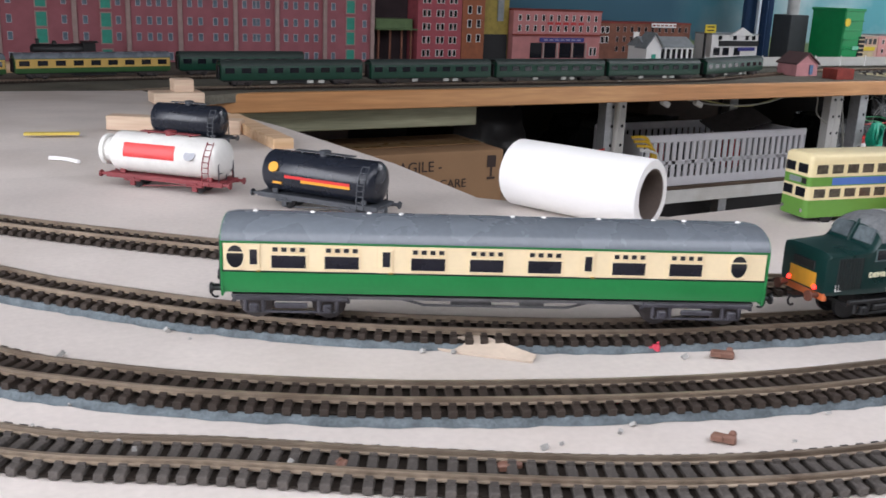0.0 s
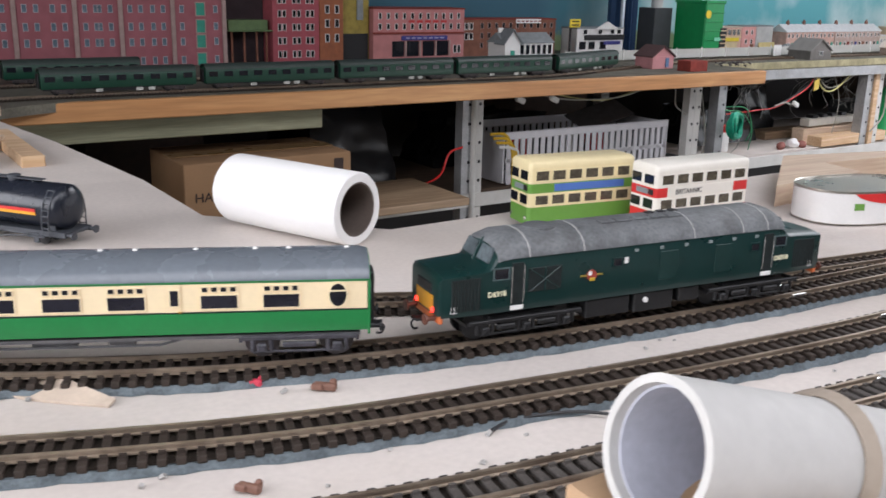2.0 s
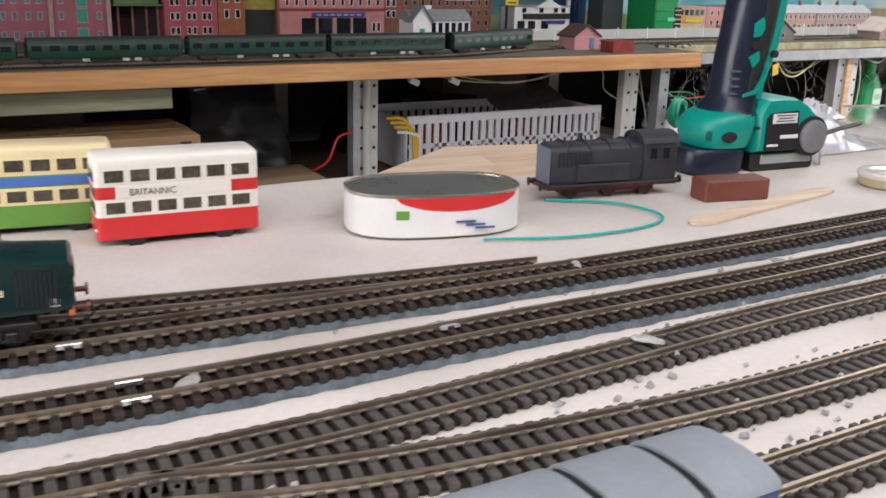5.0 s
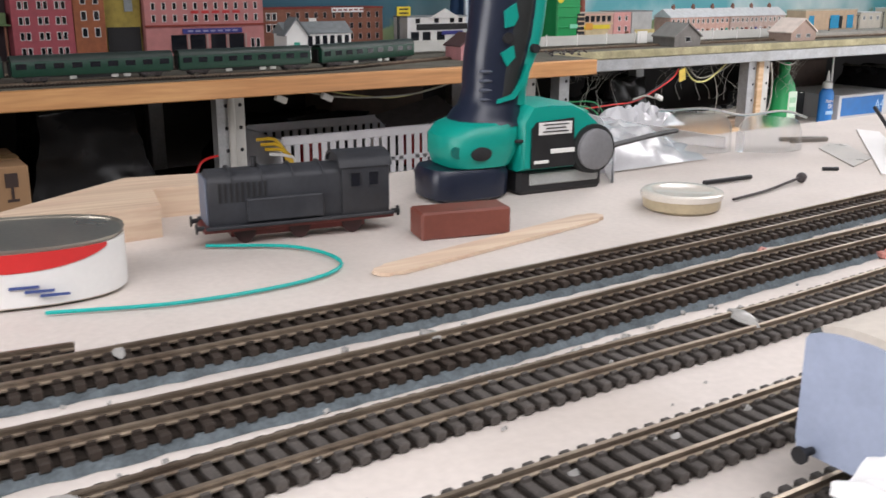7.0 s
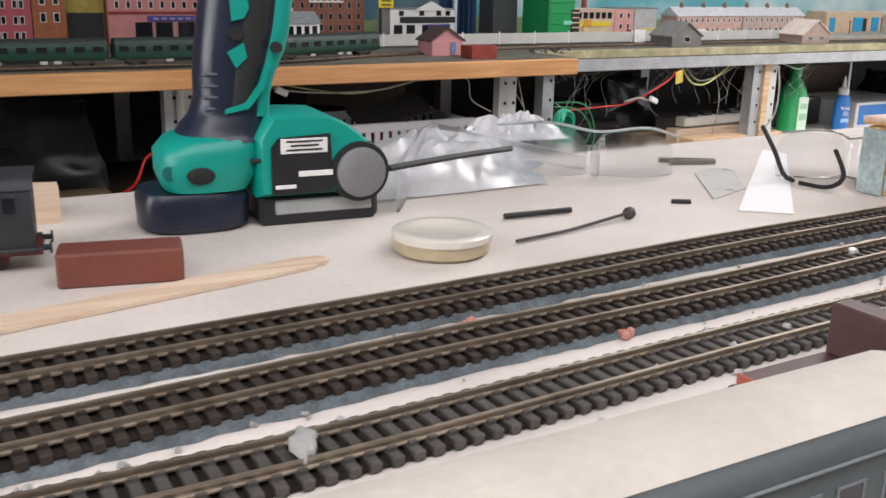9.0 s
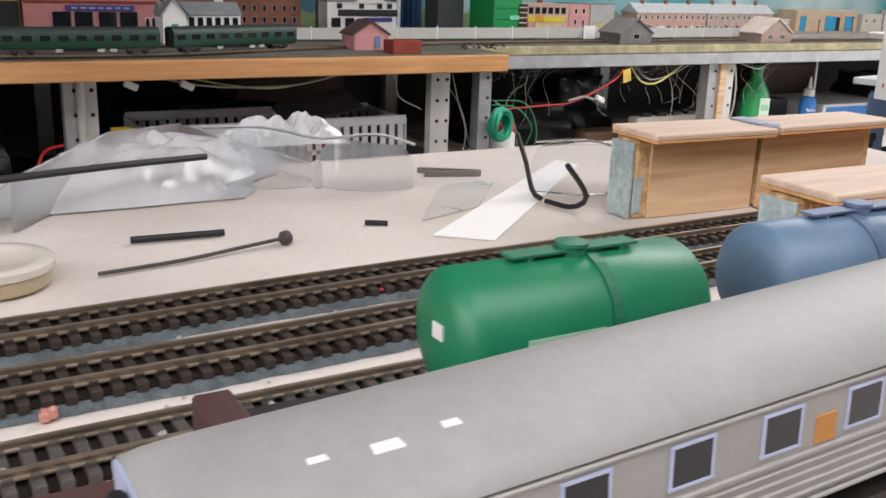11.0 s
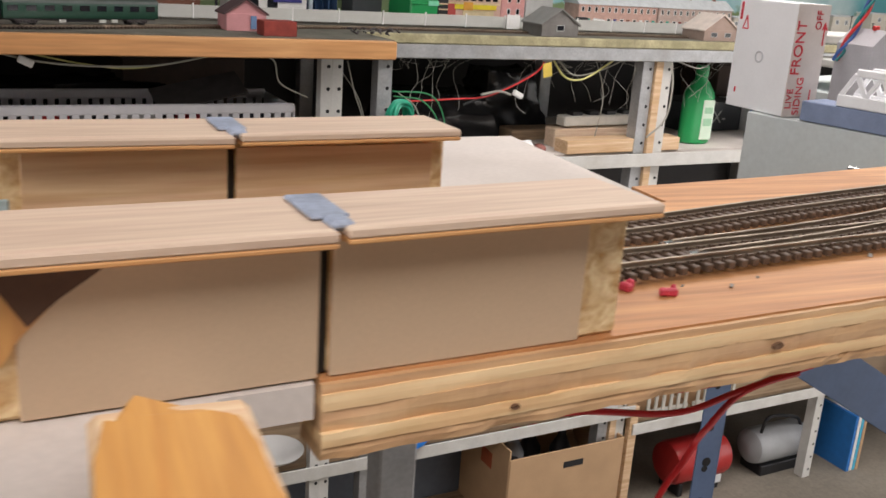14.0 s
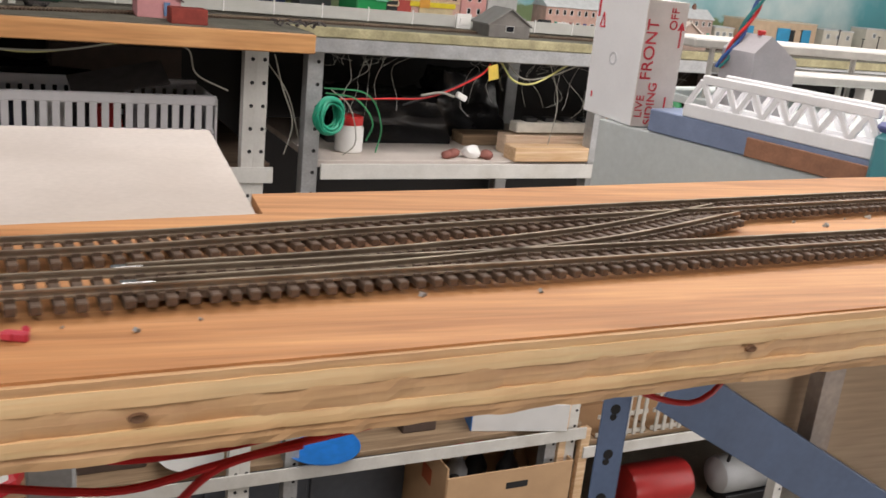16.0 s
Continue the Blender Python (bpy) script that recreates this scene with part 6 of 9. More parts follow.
for k, x1 in enumerate((-0.034, 0.006, 0.034, 0.06)):
    part("roof_panel", loft([roof_section(x, 0.0345, 0.0362, 0.0408, 0.0009) for x in (x0 + 0.0018, x1 - 0.0018)]), VANROOF, van, smooth=True)
    if x1 < 0.06:
        part("roof_gap", loft([roof_section(x, 0.0335, 0.0360, 0.0402, 0.0004) for x in (x1 - 0.0030, x1 + 0.0030)]), BLACK, van)
    x0 = x1
part("chassis", box((0, 0, 0.0098), (0.12, 0.026, 0.003), 0.0004), BLACK, van)
for y in (-0.0172, 0.0172):
    for x, z, wd, h in ((-0.046, 0.0325, 0.012, 0.0012), (-0.044, 0.0305, 0.009, 0.0012), (-0.02, 0.029, 0.003, 0.004), (-0.014, 0.029, 0.003, 0.004), (-0.004, 0.029, 0.003, 0.004), (0.003, 0.029, 0.003, 0.004), (-0.035, 0.016, 0.016, 0.0012)):
        part("lettering_bar", box((x, y, z), (wd, 0.0005, h)), WHITE, van)
for x in (-0.034, 0.034):
    wheelset(van, x, 0.0058, BLACK)
    part("axle_guard", bx(box((x, -0.0128, 0.0065), (0.0048, 0.002, 0.0075), 0.0004), (x, 0.0128, 0.0065), (0.0048, 0.002, 0.0075), 0.0004), BLACK, van)
buffers(van, -0.06, -1, 0.0098, BLACK)
buffers(van, 0.06, 1, 0.0098, BLACK)

# an upturned wagon with a ribbed white underside in front of the grey coach
rp = thing("upturned_wagon", pose(0.884, 0.137, 0.0, 0, 0, 9), "upturned white wagon with ribbed floor and rusty axle stubs", "model wagon")
part("body", box((0.004, -0.002, 0.0225), (0.084, 0.040, 0.045), 0.002), mat("wagon_charcoal", (0.03, 0.032, 0.036), 0.5, 0, 0.2, 50), rp, "dark upturned body")
rb = []
for k in range(49):
    x = -0.050 + k * 0.100 / 48
    z = 0.0525 + 0.0016 * math.cos(k * math.pi / 3) - 0.0025 * (abs(x) / 0.05) ** 3
    rb.append([(x, -0.026, 0.046), (x, -0.026, z - 0.002), (x, -0.020, z), (x, 0.018, z), (x, 0.024, z - 0.0025), (x, 0.024, 0.046)])
part("ribbed_floor", loft(rb), mat("white_ribbed_plastic", (0.80, 0.80, 0.80), 0.3, 0, 0.04, 40, 0.1), rp, "white ribbed floor", True)
for x, y, r, h in ((-0.006, 0.0125, 0.0028, 0.0065), (-0.0205, 0.0105, 0.0023, 0.0075), (0.014, 0.002, 0.0028, 0.006)):
    part("axle_stub", lathe([(r, 0), (r, h * 0.7), (r * 0.8, h * 0.85), (r * 0.3, h)], 18, None, pose(x, y, 0.051)), mat("rusty_stub", (0.42, 0.27, 0.17), 0.6, 0, 0.3, 120), rp, "rusty brown stub", True)
for x in (-0.045, 0.045):
    part("wheel", rod((x, -0.012, 0.040), (x, 0.010, 0.040), 0.0065, n=20), BLACK, rp, smooth=True)

# ---- the shelf: tracks, trains and the town ----


def rw(u, v, z=0.0):
    """A place on the rack, in the world."""
    p = RACK @ Vector((u, v, z))
    return (p.x, p.y)


DZ = -0.0428
S1 = railway([rw(-2.62, -0.33), rw(-2.4, -0.18), rw(-2.2, -0.03), rw(-2.0, 0.035), rw(-1.6, 0.042), rw(-1.1, 0.04), rw(-0.75, 0.042), rw(-0.45, 0.135), rw(-0.1, 0.235), rw(0.3, 0.27), rw(0.9, 0.275), rw(1.6, 0.275), rw(2.4, 0.275)], DZ, "dusty dark track along the shelf", False, 3)
S2 = railway([rw(-2.75, 0.02), rw(-2.5, 0.12), rw(-2.3, 0.205), rw(-1.95, 0.245), rw(-1.6, 0.25), rw(-1.0, 0.25), rw(-0.55, 0.25)], DZ, "dusty dark track along the shelf", False, 1)

STOCK_GREEN = mat("stock_green", (0.006, 0.045, 0.026), 0.38, 0, 0.12, 60, 0.05, 0.5, 400)
STOCK_ROOF = mat("stock_roof", (0.035, 0.05, 0.045), 0.5, 0, 0.15, 40, 0.08)
BUFFY = mat("coach_buff", (0.55, 0.36, 0.10), 0.42, 0, 0.08, 40, 0.04)
UNDERWHITE = mat("pale_under_gear", (0.46, 0.46, 0.43), 0.7, 0, 0.2)


def shelf_coach(m, L, label, upper, lower, roof, pale=True):
    """A model passenger coach, its windows along both sides."""
    co = thing("passenger_coach", m, label, "model coach", "coaches on the shelf")
    part("body", loft([section(x, 0.034, 0.0125, 0.0395, 0.0445) for x in (-L / 2, L / 2)]), lower, co, smooth=True)
    part("roof", loft([roof_section(x, 0.034, 0.0395, 0.0495) for x in (-L / 2 - 0.0006, L / 2 + 0.0006)]), roof, co, smooth=True)
    if upper is not lower:
        for y in (-0.0171, 0.0171):
            part("cream_band", box((0, y, 0.030), (L - 0.002, 0.0005, 0.0165), 0.0002), upper, co)
    win = None
    n = 9
    for k in range(n):
        for y in (-0.0173, 0.0173):
            mm = pose(-L / 2 + L * (k + 0.5) / n, y, 0.0305)
            if win is None:
                bm = box((0, 0, 0), (L / n * 0.56, 0.0006, 0.0098), 0.0002)
                win = part("window", bm, PANE, co, m=mm)
            else:
                again(win, mm)
    part("underframe", bx(box((0, 0, 0.011), (L * 0.97, 0.026, 0.003), 0.0004), (0.0, 0, 0.008), (L * 0.28, 0.022, 0.005), 0.0005), BLACK, co)
    if pale:
        for x in (-L * 0.14, L * 0.12, L * 0.2):
            part("under_gear_box", box((x, -0.0118, 0.0075), (0.013, 0.004, 0.006), 0.0006), UNDERWHITE, co, "dusty pale underfloor box")
    for s in (-1, 1):
        bogie(co, s * L * 0.36, (-0.0135, 0.0135), 0.0062, BOGIE, BLACK, 0.028)
        part("gangway", box((s * (L / 2 + 0.002), 0, 0.027), (0.004, 0.015, 0.026), 0.0006), BLACK, co)
    return co


def rack_chord(u0, v0, u1, v1, z=DZ + 0.0064):
    a, b = Vector((*rw(u0, v0), 0)), Vector((*rw(u1, v1), 0))
    d = b - a
    return pose((a.x + b.x) / 2, (a.y + b.y) / 2, z, 0, 0, math.degrees(math.atan2(d.y, d.x))), d.length


for u0, v0, u1, v1 in ((-1.964, 0.038, -1.668, 0.041), (-1.653, 0.042, -1.363, 0.042), (-1.354, 0.041, -1.056, 0.04), (-1.048, 0.04, -0.761, 0.041), (-0.743, 0.045, -0.456, 0.133)):
    m, L = rack_chord(u0, v0, u1, v1)
    shelf_coach(m, L - 0.006, "dark green model coach on the shelf track", STOCK_GREEN, STOCK_GREEN, STOCK_ROOF)
m, L = rack_chord(-1.99, 0.243, -1.72, 0.248)
shelf_coach(m, L, "dark green model coach on the rear shelf track", STOCK_GREEN, STOCK_GREEN, STOCK_ROOF)
for u0, v0, u1, v1 in ((-2.31, 0.20, -2.01, 0.24), (-2.58, 0.085, -2.325, 0.192)):
    m, L = rack_chord(u0, v0, u1, v1)
    shelf_coach(m, L - 0.006, "buff and green model coach with grey roof", BUFFY, mat("dull_green", (0.035, 0.10, 0.03), 0.45), ROOFGREY, False)
# a small black steam engine standing behind the coaches
m, L = rack_chord(-2.27, 0.42, -2.12, 0.42, DZ + 0.02)
se = thing("steam_locomotive", m, "small black model steam locomotive behind the coaches", "model locomotive")
part("boiler", lathe([(0.006, -0.06), (0.0115, -0.055), (0.0115, 0.02), (0.013, 0.022), (0.013, 0.045)], 18, None, pose(0, 0, 0.026, 0, 90, 0)), LOCO_BLACK, se, smooth=True)
part("cab", bx(box((0.056, 0, 0.025), (0.026, 0.031, 0.03), 0.001), (0.058, 0, 0.0415), (0.034, 0.034, 0.003), 0.001), LOCO_BLACK, se)
part("chimney", lathe([(0.004, 0.03), (0.0034, 0.044), (0.0046, 0.045), (0.0046, 0.048)], 14, None, pose(-0.045, 0, 0)), LOCO_BLACK, se, smooth=True)
part("dome", lathe([(0.005, 0.03), (0.005, 0.041), (0.003, 0.044)], 14, None, pose(-0.012, 0, 0)), LOCO_BLACK, se, smooth=True)
part("footplate", box((0, 0, 0.0115), (0.15, 0.03, 0.003), 0.0005), BOGIE, se)
for x in (-0.035, -0.008, 0.02):
    wheelset(se, x, 0.010, BLACK)
bk_ = solid("track_plinth", box((0, 0, -0.011), (0.24, 0.05, 0.02), 0.001), PINE, m, "raised timber plinth carrying a model engine", "plinth")

# ---- town buildings ----
WINDOWS = {}


def window_mesh(w, h, frame):
    """A window frame in one piece."""
    key = (round(w, 4), round(h, 4), frame.name)
    if key not in WINDOWS:
        t = min(w, h) * 0.12
        ring = lambda e, y: [(-w / 2 - e, y, -h / 2 - e), (w / 2 + e, y, -h / 2 - e), (w / 2 + e, y, h / 2 + e), (-w / 2 - e, y, h / 2 + e)]
        bm = loft([ring(t, 0.0008), ring(t, -0.0008), ring(0, -0.0008), ring(0, 0.0008), ring(t, 0.0008)], caps=False)
        bmesh.ops.recalc_face_normals(bm, faces=bm.faces)
        me = bpy.data.meshes.new("window")
        bm.to_mesh(me)
        bm.free()
        me.materials.append(frame)
        WINDOWS[key] = me
    return WINDOWS[key]


def pane_mesh(w, h, glass):
    key = (round(w, 4), round(h, 4), glass.name, 1)
    if key not in WINDOWS:
        bm = box((0, 0.0004, 0), (w, 0.001, h))
        me = bpy.data.meshes.new("pane")
        bm.to_mesh(me)
        bm.free()
        me.materials.append(glass)
        WINDOWS[key] = me
    return WINDOWS[key]


def one_window(parent, m, w, h, frame, glass, name="window"):
    o = new(name, window_mesh(w, h, frame))
    o.parent, o.matrix_basis = parent, m
    p = new("pane" if name == "window" else "leaf", pane_mesh(w, h, glass))
    p.parent = o


def add_windows(parent, us, v, zs, w, h, frame=WHITE, glass=PANE, bars=True, name="window"):
    for z in zs:
        for u in us:
            one_window(parent, pose(u, v - 0.0008, z), w, h, frame, glass, name)


def spread(a, b, n):
    return [a + (b - a) * (i + 0.5) / n for i in range(n)]


def building(u0, u1, v, depth, top, wall, label, roof="flat", roof_mat=None, base=-0.0428, name="model_building", category="model building"):
    """A model building of card: walls, a roof and a plinth; windows are added after."""
    b = thing(name, RACK, label, category, "town buildings on the shelf")
    uc, w = (u0 + u1) / 2, u1 - u0
    part("wall", box((uc, v + depth / 2, (base + top) / 2), (w, depth, top - base), 0.0006), wall, b)
    rm = roof_mat or wall
    if roof == "flat":
        part("parapet", box((uc, v + depth / 2, top + 0.0015), (w + 0.004, depth + 0.004, 0.004), 0.0006), rm, b)
    elif roof == "gable":
        h = depth * 0.34
        sec = [[(u, v - 0.004, top - 0.001), (u, v + depth / 2, top + h), (u, v + depth + 0.004, top - 0.001), (u, v + depth / 2, top + h - 0.004)] for u in (u0 - 0.003, u1 + 0.003)]
        part("roof", loft([[s[0], s[1], s[2], (s[2][0], s[2][1], s[2][2] - 0.0015), (s[3][0], s[3][1], top - 0.0015), (s[0][0], s[0][1], s[0][2] - 0.0015)] for s in sec]), rm, b)
    elif roof == "front_gable":
        h = w * 0.32
        part("gable", loft([[(u0, y, top), (u1, y, top), (uc, y, top + h)] for y in (v + 0.001, v + depth)]), wall, b)
        for s, ue in ((-1, u0), (1, u1)):
            part("roof_slope", loft([[(ue + s * 0.005, y, top - 0.003), (uc, y, top + h + 0.001), (uc, y, top + h + 0.004), (ue + s * 0.005, y, top + 0.0005)] for y in (v - 0.004, v + depth + 0.003)]), rm, b)
    return b


def chimney(parent, u, v, z, h=0.016, material=None):
    bm = box((u, v, z + h / 2), (0.011, 0.009, h), 0.0005)
    for s in (-1, 1):
        cy(bm, (u + s * 0.0028, v, z + h), (u + s * 0.0028, v, z + h + 0.005), 0.0016, n=8)
    part("chimney_stack", bm, material or mat("stack_brick", (0.25, 0.12, 0.09), 0.8, 0, 0.2, 150), parent)


MILL = mat("mill_pink_brick", (0.35, 0.125, 0.145), 0.8, 0, 0.12, 30, 0.3, 0.3, 500, (0.28, 0.07, 0.08), 0.3)
MILL_STONE = mat("mill_stone", (0.38, 0.27, 0.25), 0.8, 0, 0.12, 50, 0.2)
BRICK_RED = mat("deep_red_brick", (0.24, 0.045, 0.035), 0.8, 0, 0.18, 60, 0.3, 0.3, 600)
BRICK_BROWN = mat("brown_brick", (0.21, 0.09, 0.06), 0.8, 0, 0.18, 60, 0.3, 0.3, 600)
PINKWALL = mat("pink_render", (0.45, 0.185, 0.18), 0.8, 0, 0.1, 40, 0.2)
SALMON = mat("salmon_terrace", (0.56, 0.36, 0.30), 0.8, 0, 0.14, 60, 0.2)
GREYWALL = mat("grey_render", (0.42, 0.42, 0.41), 0.8, 0, 0.12, 40, 0.2)
SLATE = mat("slate_grey", (0.23, 0.25, 0.26), 0.7, 0, 0.15, 80, 0.3)
PALE_ROOF = mat("pale_slates", (0.60, 0.61, 0.62), 0.7, 0, 0.1, 60, 0.3)
SANDY = mat("sandy_card", (0.60, 0.44, 0.30), 0.8, 0, 0.1, 40, 0.2)
YELLOWSIGN = mat("sign_yellow", (0.75, 0.55, 0.06), 0.6)
BLUESIGN = mat("sign_blue", (0.035, 0.035, 0.20), 0.5)
GREENDOOR = mat("loading_green", (0.04, 0.30, 0.22), 0.6, 0, 0.12, 60)
BLUEDOOR = mat("door_blue", (0.02, 0.30, 0.55), 0.5)
TV = 0.62

# the long pink mill with its stone pillars
ml = building(-2.62, -1.38, TV, 0.12, 0.34, MILL, "long pink-red card mill with stone pillars and green loading doors", name="model_mill")
pil = None
PILLARS = (-2.30, -2.137, -2.017, -1.895, -1.758, -1.65, -1.52, -1.385)
for u in PILLARS:
    m = pose(u, TV - 0.003, 0.148)
    pil = part("pillar", box((0, 0, 0), (0.011, 0.006, 0.382), 0.0008), MILL_STONE, ml, m=m) if pil is None else again(pil, m) and pil
MILL_FRAME = mat("mill_window_frame", (0.50, 0.46, 0.49), 0.7, 0, 0.1)
MILL_PANE = mat("mill_window_pane", (0.13, 0.18, 0.23), 0.3, 0, 0.3, 60)
ROWS = (-0.028, 0.018, 0.056, 0.099, 0.142, 0.185, 0.228, 0.27)
for a, b in zip(PILLARS, PILLARS[1:]):
    c = (a + b) / 2
    if (a, b) in ((-2.30, -2.137), (-2.137, -2.017), (-1.52, -1.385)):
        uc = c + (0.01 if a < -1.6 else 0.005)
        for z in ROWS[::1]:
            one_window(ml, pose(uc, TV - 0.001, z), 0.022, 0.031, MILL_STONE, GREENDOOR if round(z * 1000) % 2 == 0 or z > 0.05 else PANE, "loading_door")
        add_windows(ml, (a + 0.024, b - 0.022), TV, ROWS, 0.0095, 0.017, MILL_FRAME, MILL_PANE)
    else:
        add_windows(ml, (a + 0.024, a + 0.050, b - 0.05, b - 0.024), TV, ROWS, 0.0095, 0.017, MILL_FRAME, MILL_PANE)

gp = building(-1.378, -1.25, TV + 0.06, 0.06, 0.30, mat("soot_brick", (0.045, 0.03, 0.035), 0.9, 0, 0.2, 40), "dark recessed card building with a green balcony")
part("balcony", bx(box((-1.314, TV + 0.035, 0.058), (0.112, 0.05, 0.026), 0.001), (-1.314, TV + 0.02, 0.0435), (0.122, 0.07, 0.003), 0.0005), mat("balcony_green", (0.11, 0.17, 0.07), 0.7, 0, 0.15, 80), gp, "dull green panelled balcony")
for u in (-1.36, -1.325, -1.29, -1.262):
    part("column", box((u, TV + 0.012, 0.0), (0.005, 0.005, 0.085), 0.0005), BRICK_BROWN, gp)
rb = building(-1.248, -1.11, TV, 0.1, 0.31, mat("plum_brick", (0.36, 0.08, 0.10), 0.8, 0, 0.14, 60, 0.3), "tall plum-red card block with paired white windows")
add_windows(rb, (-1.228, -1.214, -1.185, -1.171, -1.145, -1.131), TV, (-0.02, 0.016, 0.052, 0.088, 0.124, 0.16, 0.196), 0.0085, 0.017)
bb = building(-1.108, -1.035, TV, 0.09, 0.135, mat("orange_brick", (0.30, 0.10, 0.045), 0.8, 0, 0.16, 60, 0.3), "orange-brown brick card building")
add_windows(bb, (-1.085, -1.055), TV, (0.022, 0.062, 0.1), 0.011, 0.02)
yb = building(-1.032, -0.942, TV + 0.02, 0.07, 0.14, mat("ochre_boards", (0.33, 0.25, 0.05), 0.7, 0, 0.2, 60), "ochre card building over a dark entry")
part("entry", box((-0.987, TV + 0.019, -0.005), (0.082, 0.004, 0.074)), DARK, yb, "dark open ground floor")
part("upper_stripe", box((-0.972, TV + 0.018, 0.105), (0.02, 0.004, 0.07), 0.0005), SLATE, yb)
fa = building(-0.938, -0.622, TV, 0.1, 0.102, PINKWALL, "pink card factory with blue sign and dark shop fronts", roof_mat=BRICK_RED, name="model_factory")
add_windows(fa, spread(-0.93, -0.63, 11), TV, (0.082, 0.052), 0.0085, 0.016)
part("cornice", box((-0.78, TV - 0.002, 0.0335), (0.32, 0.006, 0.005), 0.0005), BRICK_RED, fa)
part("sign_board", box((-0.765, TV - 0.003, 0.019), (0.16, 0.004, 0.013), 0.0005), BLUESIGN, fa)
for k in range(7):
    part("lettering_bar", box((-0.825 + k * 0.02, TV - 0.0055, 0.019), (0.013, 0.001, 0.0045)), mat("dull_letter", (0.30, 0.30, 0.45), 0.6), fa)
for k in range(5):
    part("lettering_bar", box((-0.81 + k * 0.028, TV - 0.0015, 0.0665), (0.02, 0.0014, 0.0065)), mat("letter_red", (0.50, 0.03, 0.03), 0.6), fa)
for u in (-0.855, -0.805, -0.75, -0.70):
    part("shop_front", box((u, TV - 0.0006, -0.012), (0.04, 0.002, 0.044)), PANE, fa)
    part("shop_post", box((u + 0.025, TV - 0.002, -0.012), (0.004, 0.004, 0.046)), MILL_STONE, fa)
add_windows(fa, (-0.655, -0.64), TV, (-0.015,), 0.009, 0.022)
lb = building(-0.615, -0.245, TV + 0.02, 0.09, 0.07, BRICK_BROWN, "long red-brown brick card building with a white sign", roof_mat=BRICK_RED)
add_windows(lb, (-0.60, -0.582), TV + 0.02, (0.05, 0.02), 0.011, 0.018)
add_windows(lb, spread(-0.555, -0.25, 11), TV + 0.02, (0.052, 0.022, -0.008), 0.009, 0.015, MILL_STONE)
part("sign_board", box((-0.36, TV + 0.017, 0.0655), (0.1, 0.004, 0.013), 0.0006), WHITE, lb, "white sign board")
for k in range(6):
    part("lettering_bar", box((-0.402 + k * 0.017, TV + 0.0145, 0.0655), (0.011, 0.001, 0.004)), BRICK_RED, lb)
part("notice", box((-0.47, TV + 0.016, 0.035), (0.022, 0.004, 0.02), 0.0004), WHITE, lb)
# the white signal house with a grey slate roof
sg = building(-0.685, -0.509, 0.33, 0.075, 0.022, WHITE, "white model signal house with grey slate roof", "gable", SLATE, name="model_house", category="model house")
add_windows(sg, spread(-0.632, -0.512, 6), 0.33, (0.002,), 0.013, 0.026, WHITE, PANE)
part("gable_front", loft([[(-0.69, y, 0.018), (-0.632, y, 0.018), (-0.661, y, 0.056)] for y in (0.322, 0.33)]), WHITE, sg)
part("gable_wall", box((-0.661, 0.326, -0.012), (0.052, 0.008, 0.06)), WHITE, sg)
part("green_door", box((-0.661, 0.3212, -0.014), (0.014, 0.002, 0.03)), GREENDOOR, sg)
for s, u in ((-1, -0.695), (1, -0.627)):
    part("barge_slope", loft([[(u, y, 0.016), (-0.661, y, 0.057), (-0.661, y, 0.0605), (u, y, 0.0195)] for y in (0.316, 0.365)]), SLATE, sg)
# yellow sign, and the black and white pub
ys = thing("sign_board", RACK, "yellow sign board on a dark post", "sign")
part("post", box((-0.215, TV - 0.02, 0.003), (0.006, 0.006, 0.09), 0.0005), DARK, ys)
part("board", box((-0.20, TV - 0.024, 0.06), (0.045, 0.004, 0.026), 0.0006), YELLOWSIGN, ys)
for k in range(2):
    part("lettering_bar", box((-0.20, TV - 0.0265, 0.066 - k * 0.011), (0.03, 0.001, 0.004)), DARK, ys)
pu = building(-0.185, 0.022, TV - 0.02, 0.08, 0.042, mat("pub_white", (0.66, 0.65, 0.63), 0.7, 0, 0.06), "black and white card pub with a gable", "flat", SLATE, name="model_house", category="model house")
part("dark_band", box((-0.065, TV - 0.0215, 0.014), (0.178, 0.004, 0.017), 0.0004), DARK, pu, "dark painted name band")
part("gable_front", loft([[(-0.11, y, 0.04), (-0.005, y, 0.04), (-0.057, y, 0.066)] for y in (TV - 0.026, TV - 0.02)]), MATS["pub_white"], pu)
add_windows(pu, (-0.15, -0.085, -0.03, 0.0), TV - 0.02, (0.032,), 0.012, 0.011, DARK)
add_windows(pu, (-0.16, -0.12, -0.07), TV - 0.02, (-0.012,), 0.022, 0.02, DARK)
part("blue_sign", box((-0.03, TV - 0.022, -0.004), (0.075, 0.003, 0.011), 0.0004), BLUESIGN, pu)
chimney(pu, -0.165, TV + 0.02, 0.045)
# a blue curtain and a grey post that hide the corner of the backdrop
cv = bmesh.new()
secs = []
for k in range(33):
    u = 0.01 + 0.115 * k / 32
    w = 0.012 * math.sin(k * 1.15) + 0.004 * math.sin(k * 2.7)
    secs.append([(u, 0.66 + w, -0.04), (u, 0.66 + w, 0.75), (u, 0.664 + w, 0.75), (u, 0.664 + w, -0.04)])
ct = solid("curtain", loft(secs, cv), mat("blue_cloth", (0.02, 0.055, 0.13), 0.75, 0, 0.15, 40, 0.3), RACK, "dark blue folded cloth hanging at the backdrop", "curtain", smooth=True)
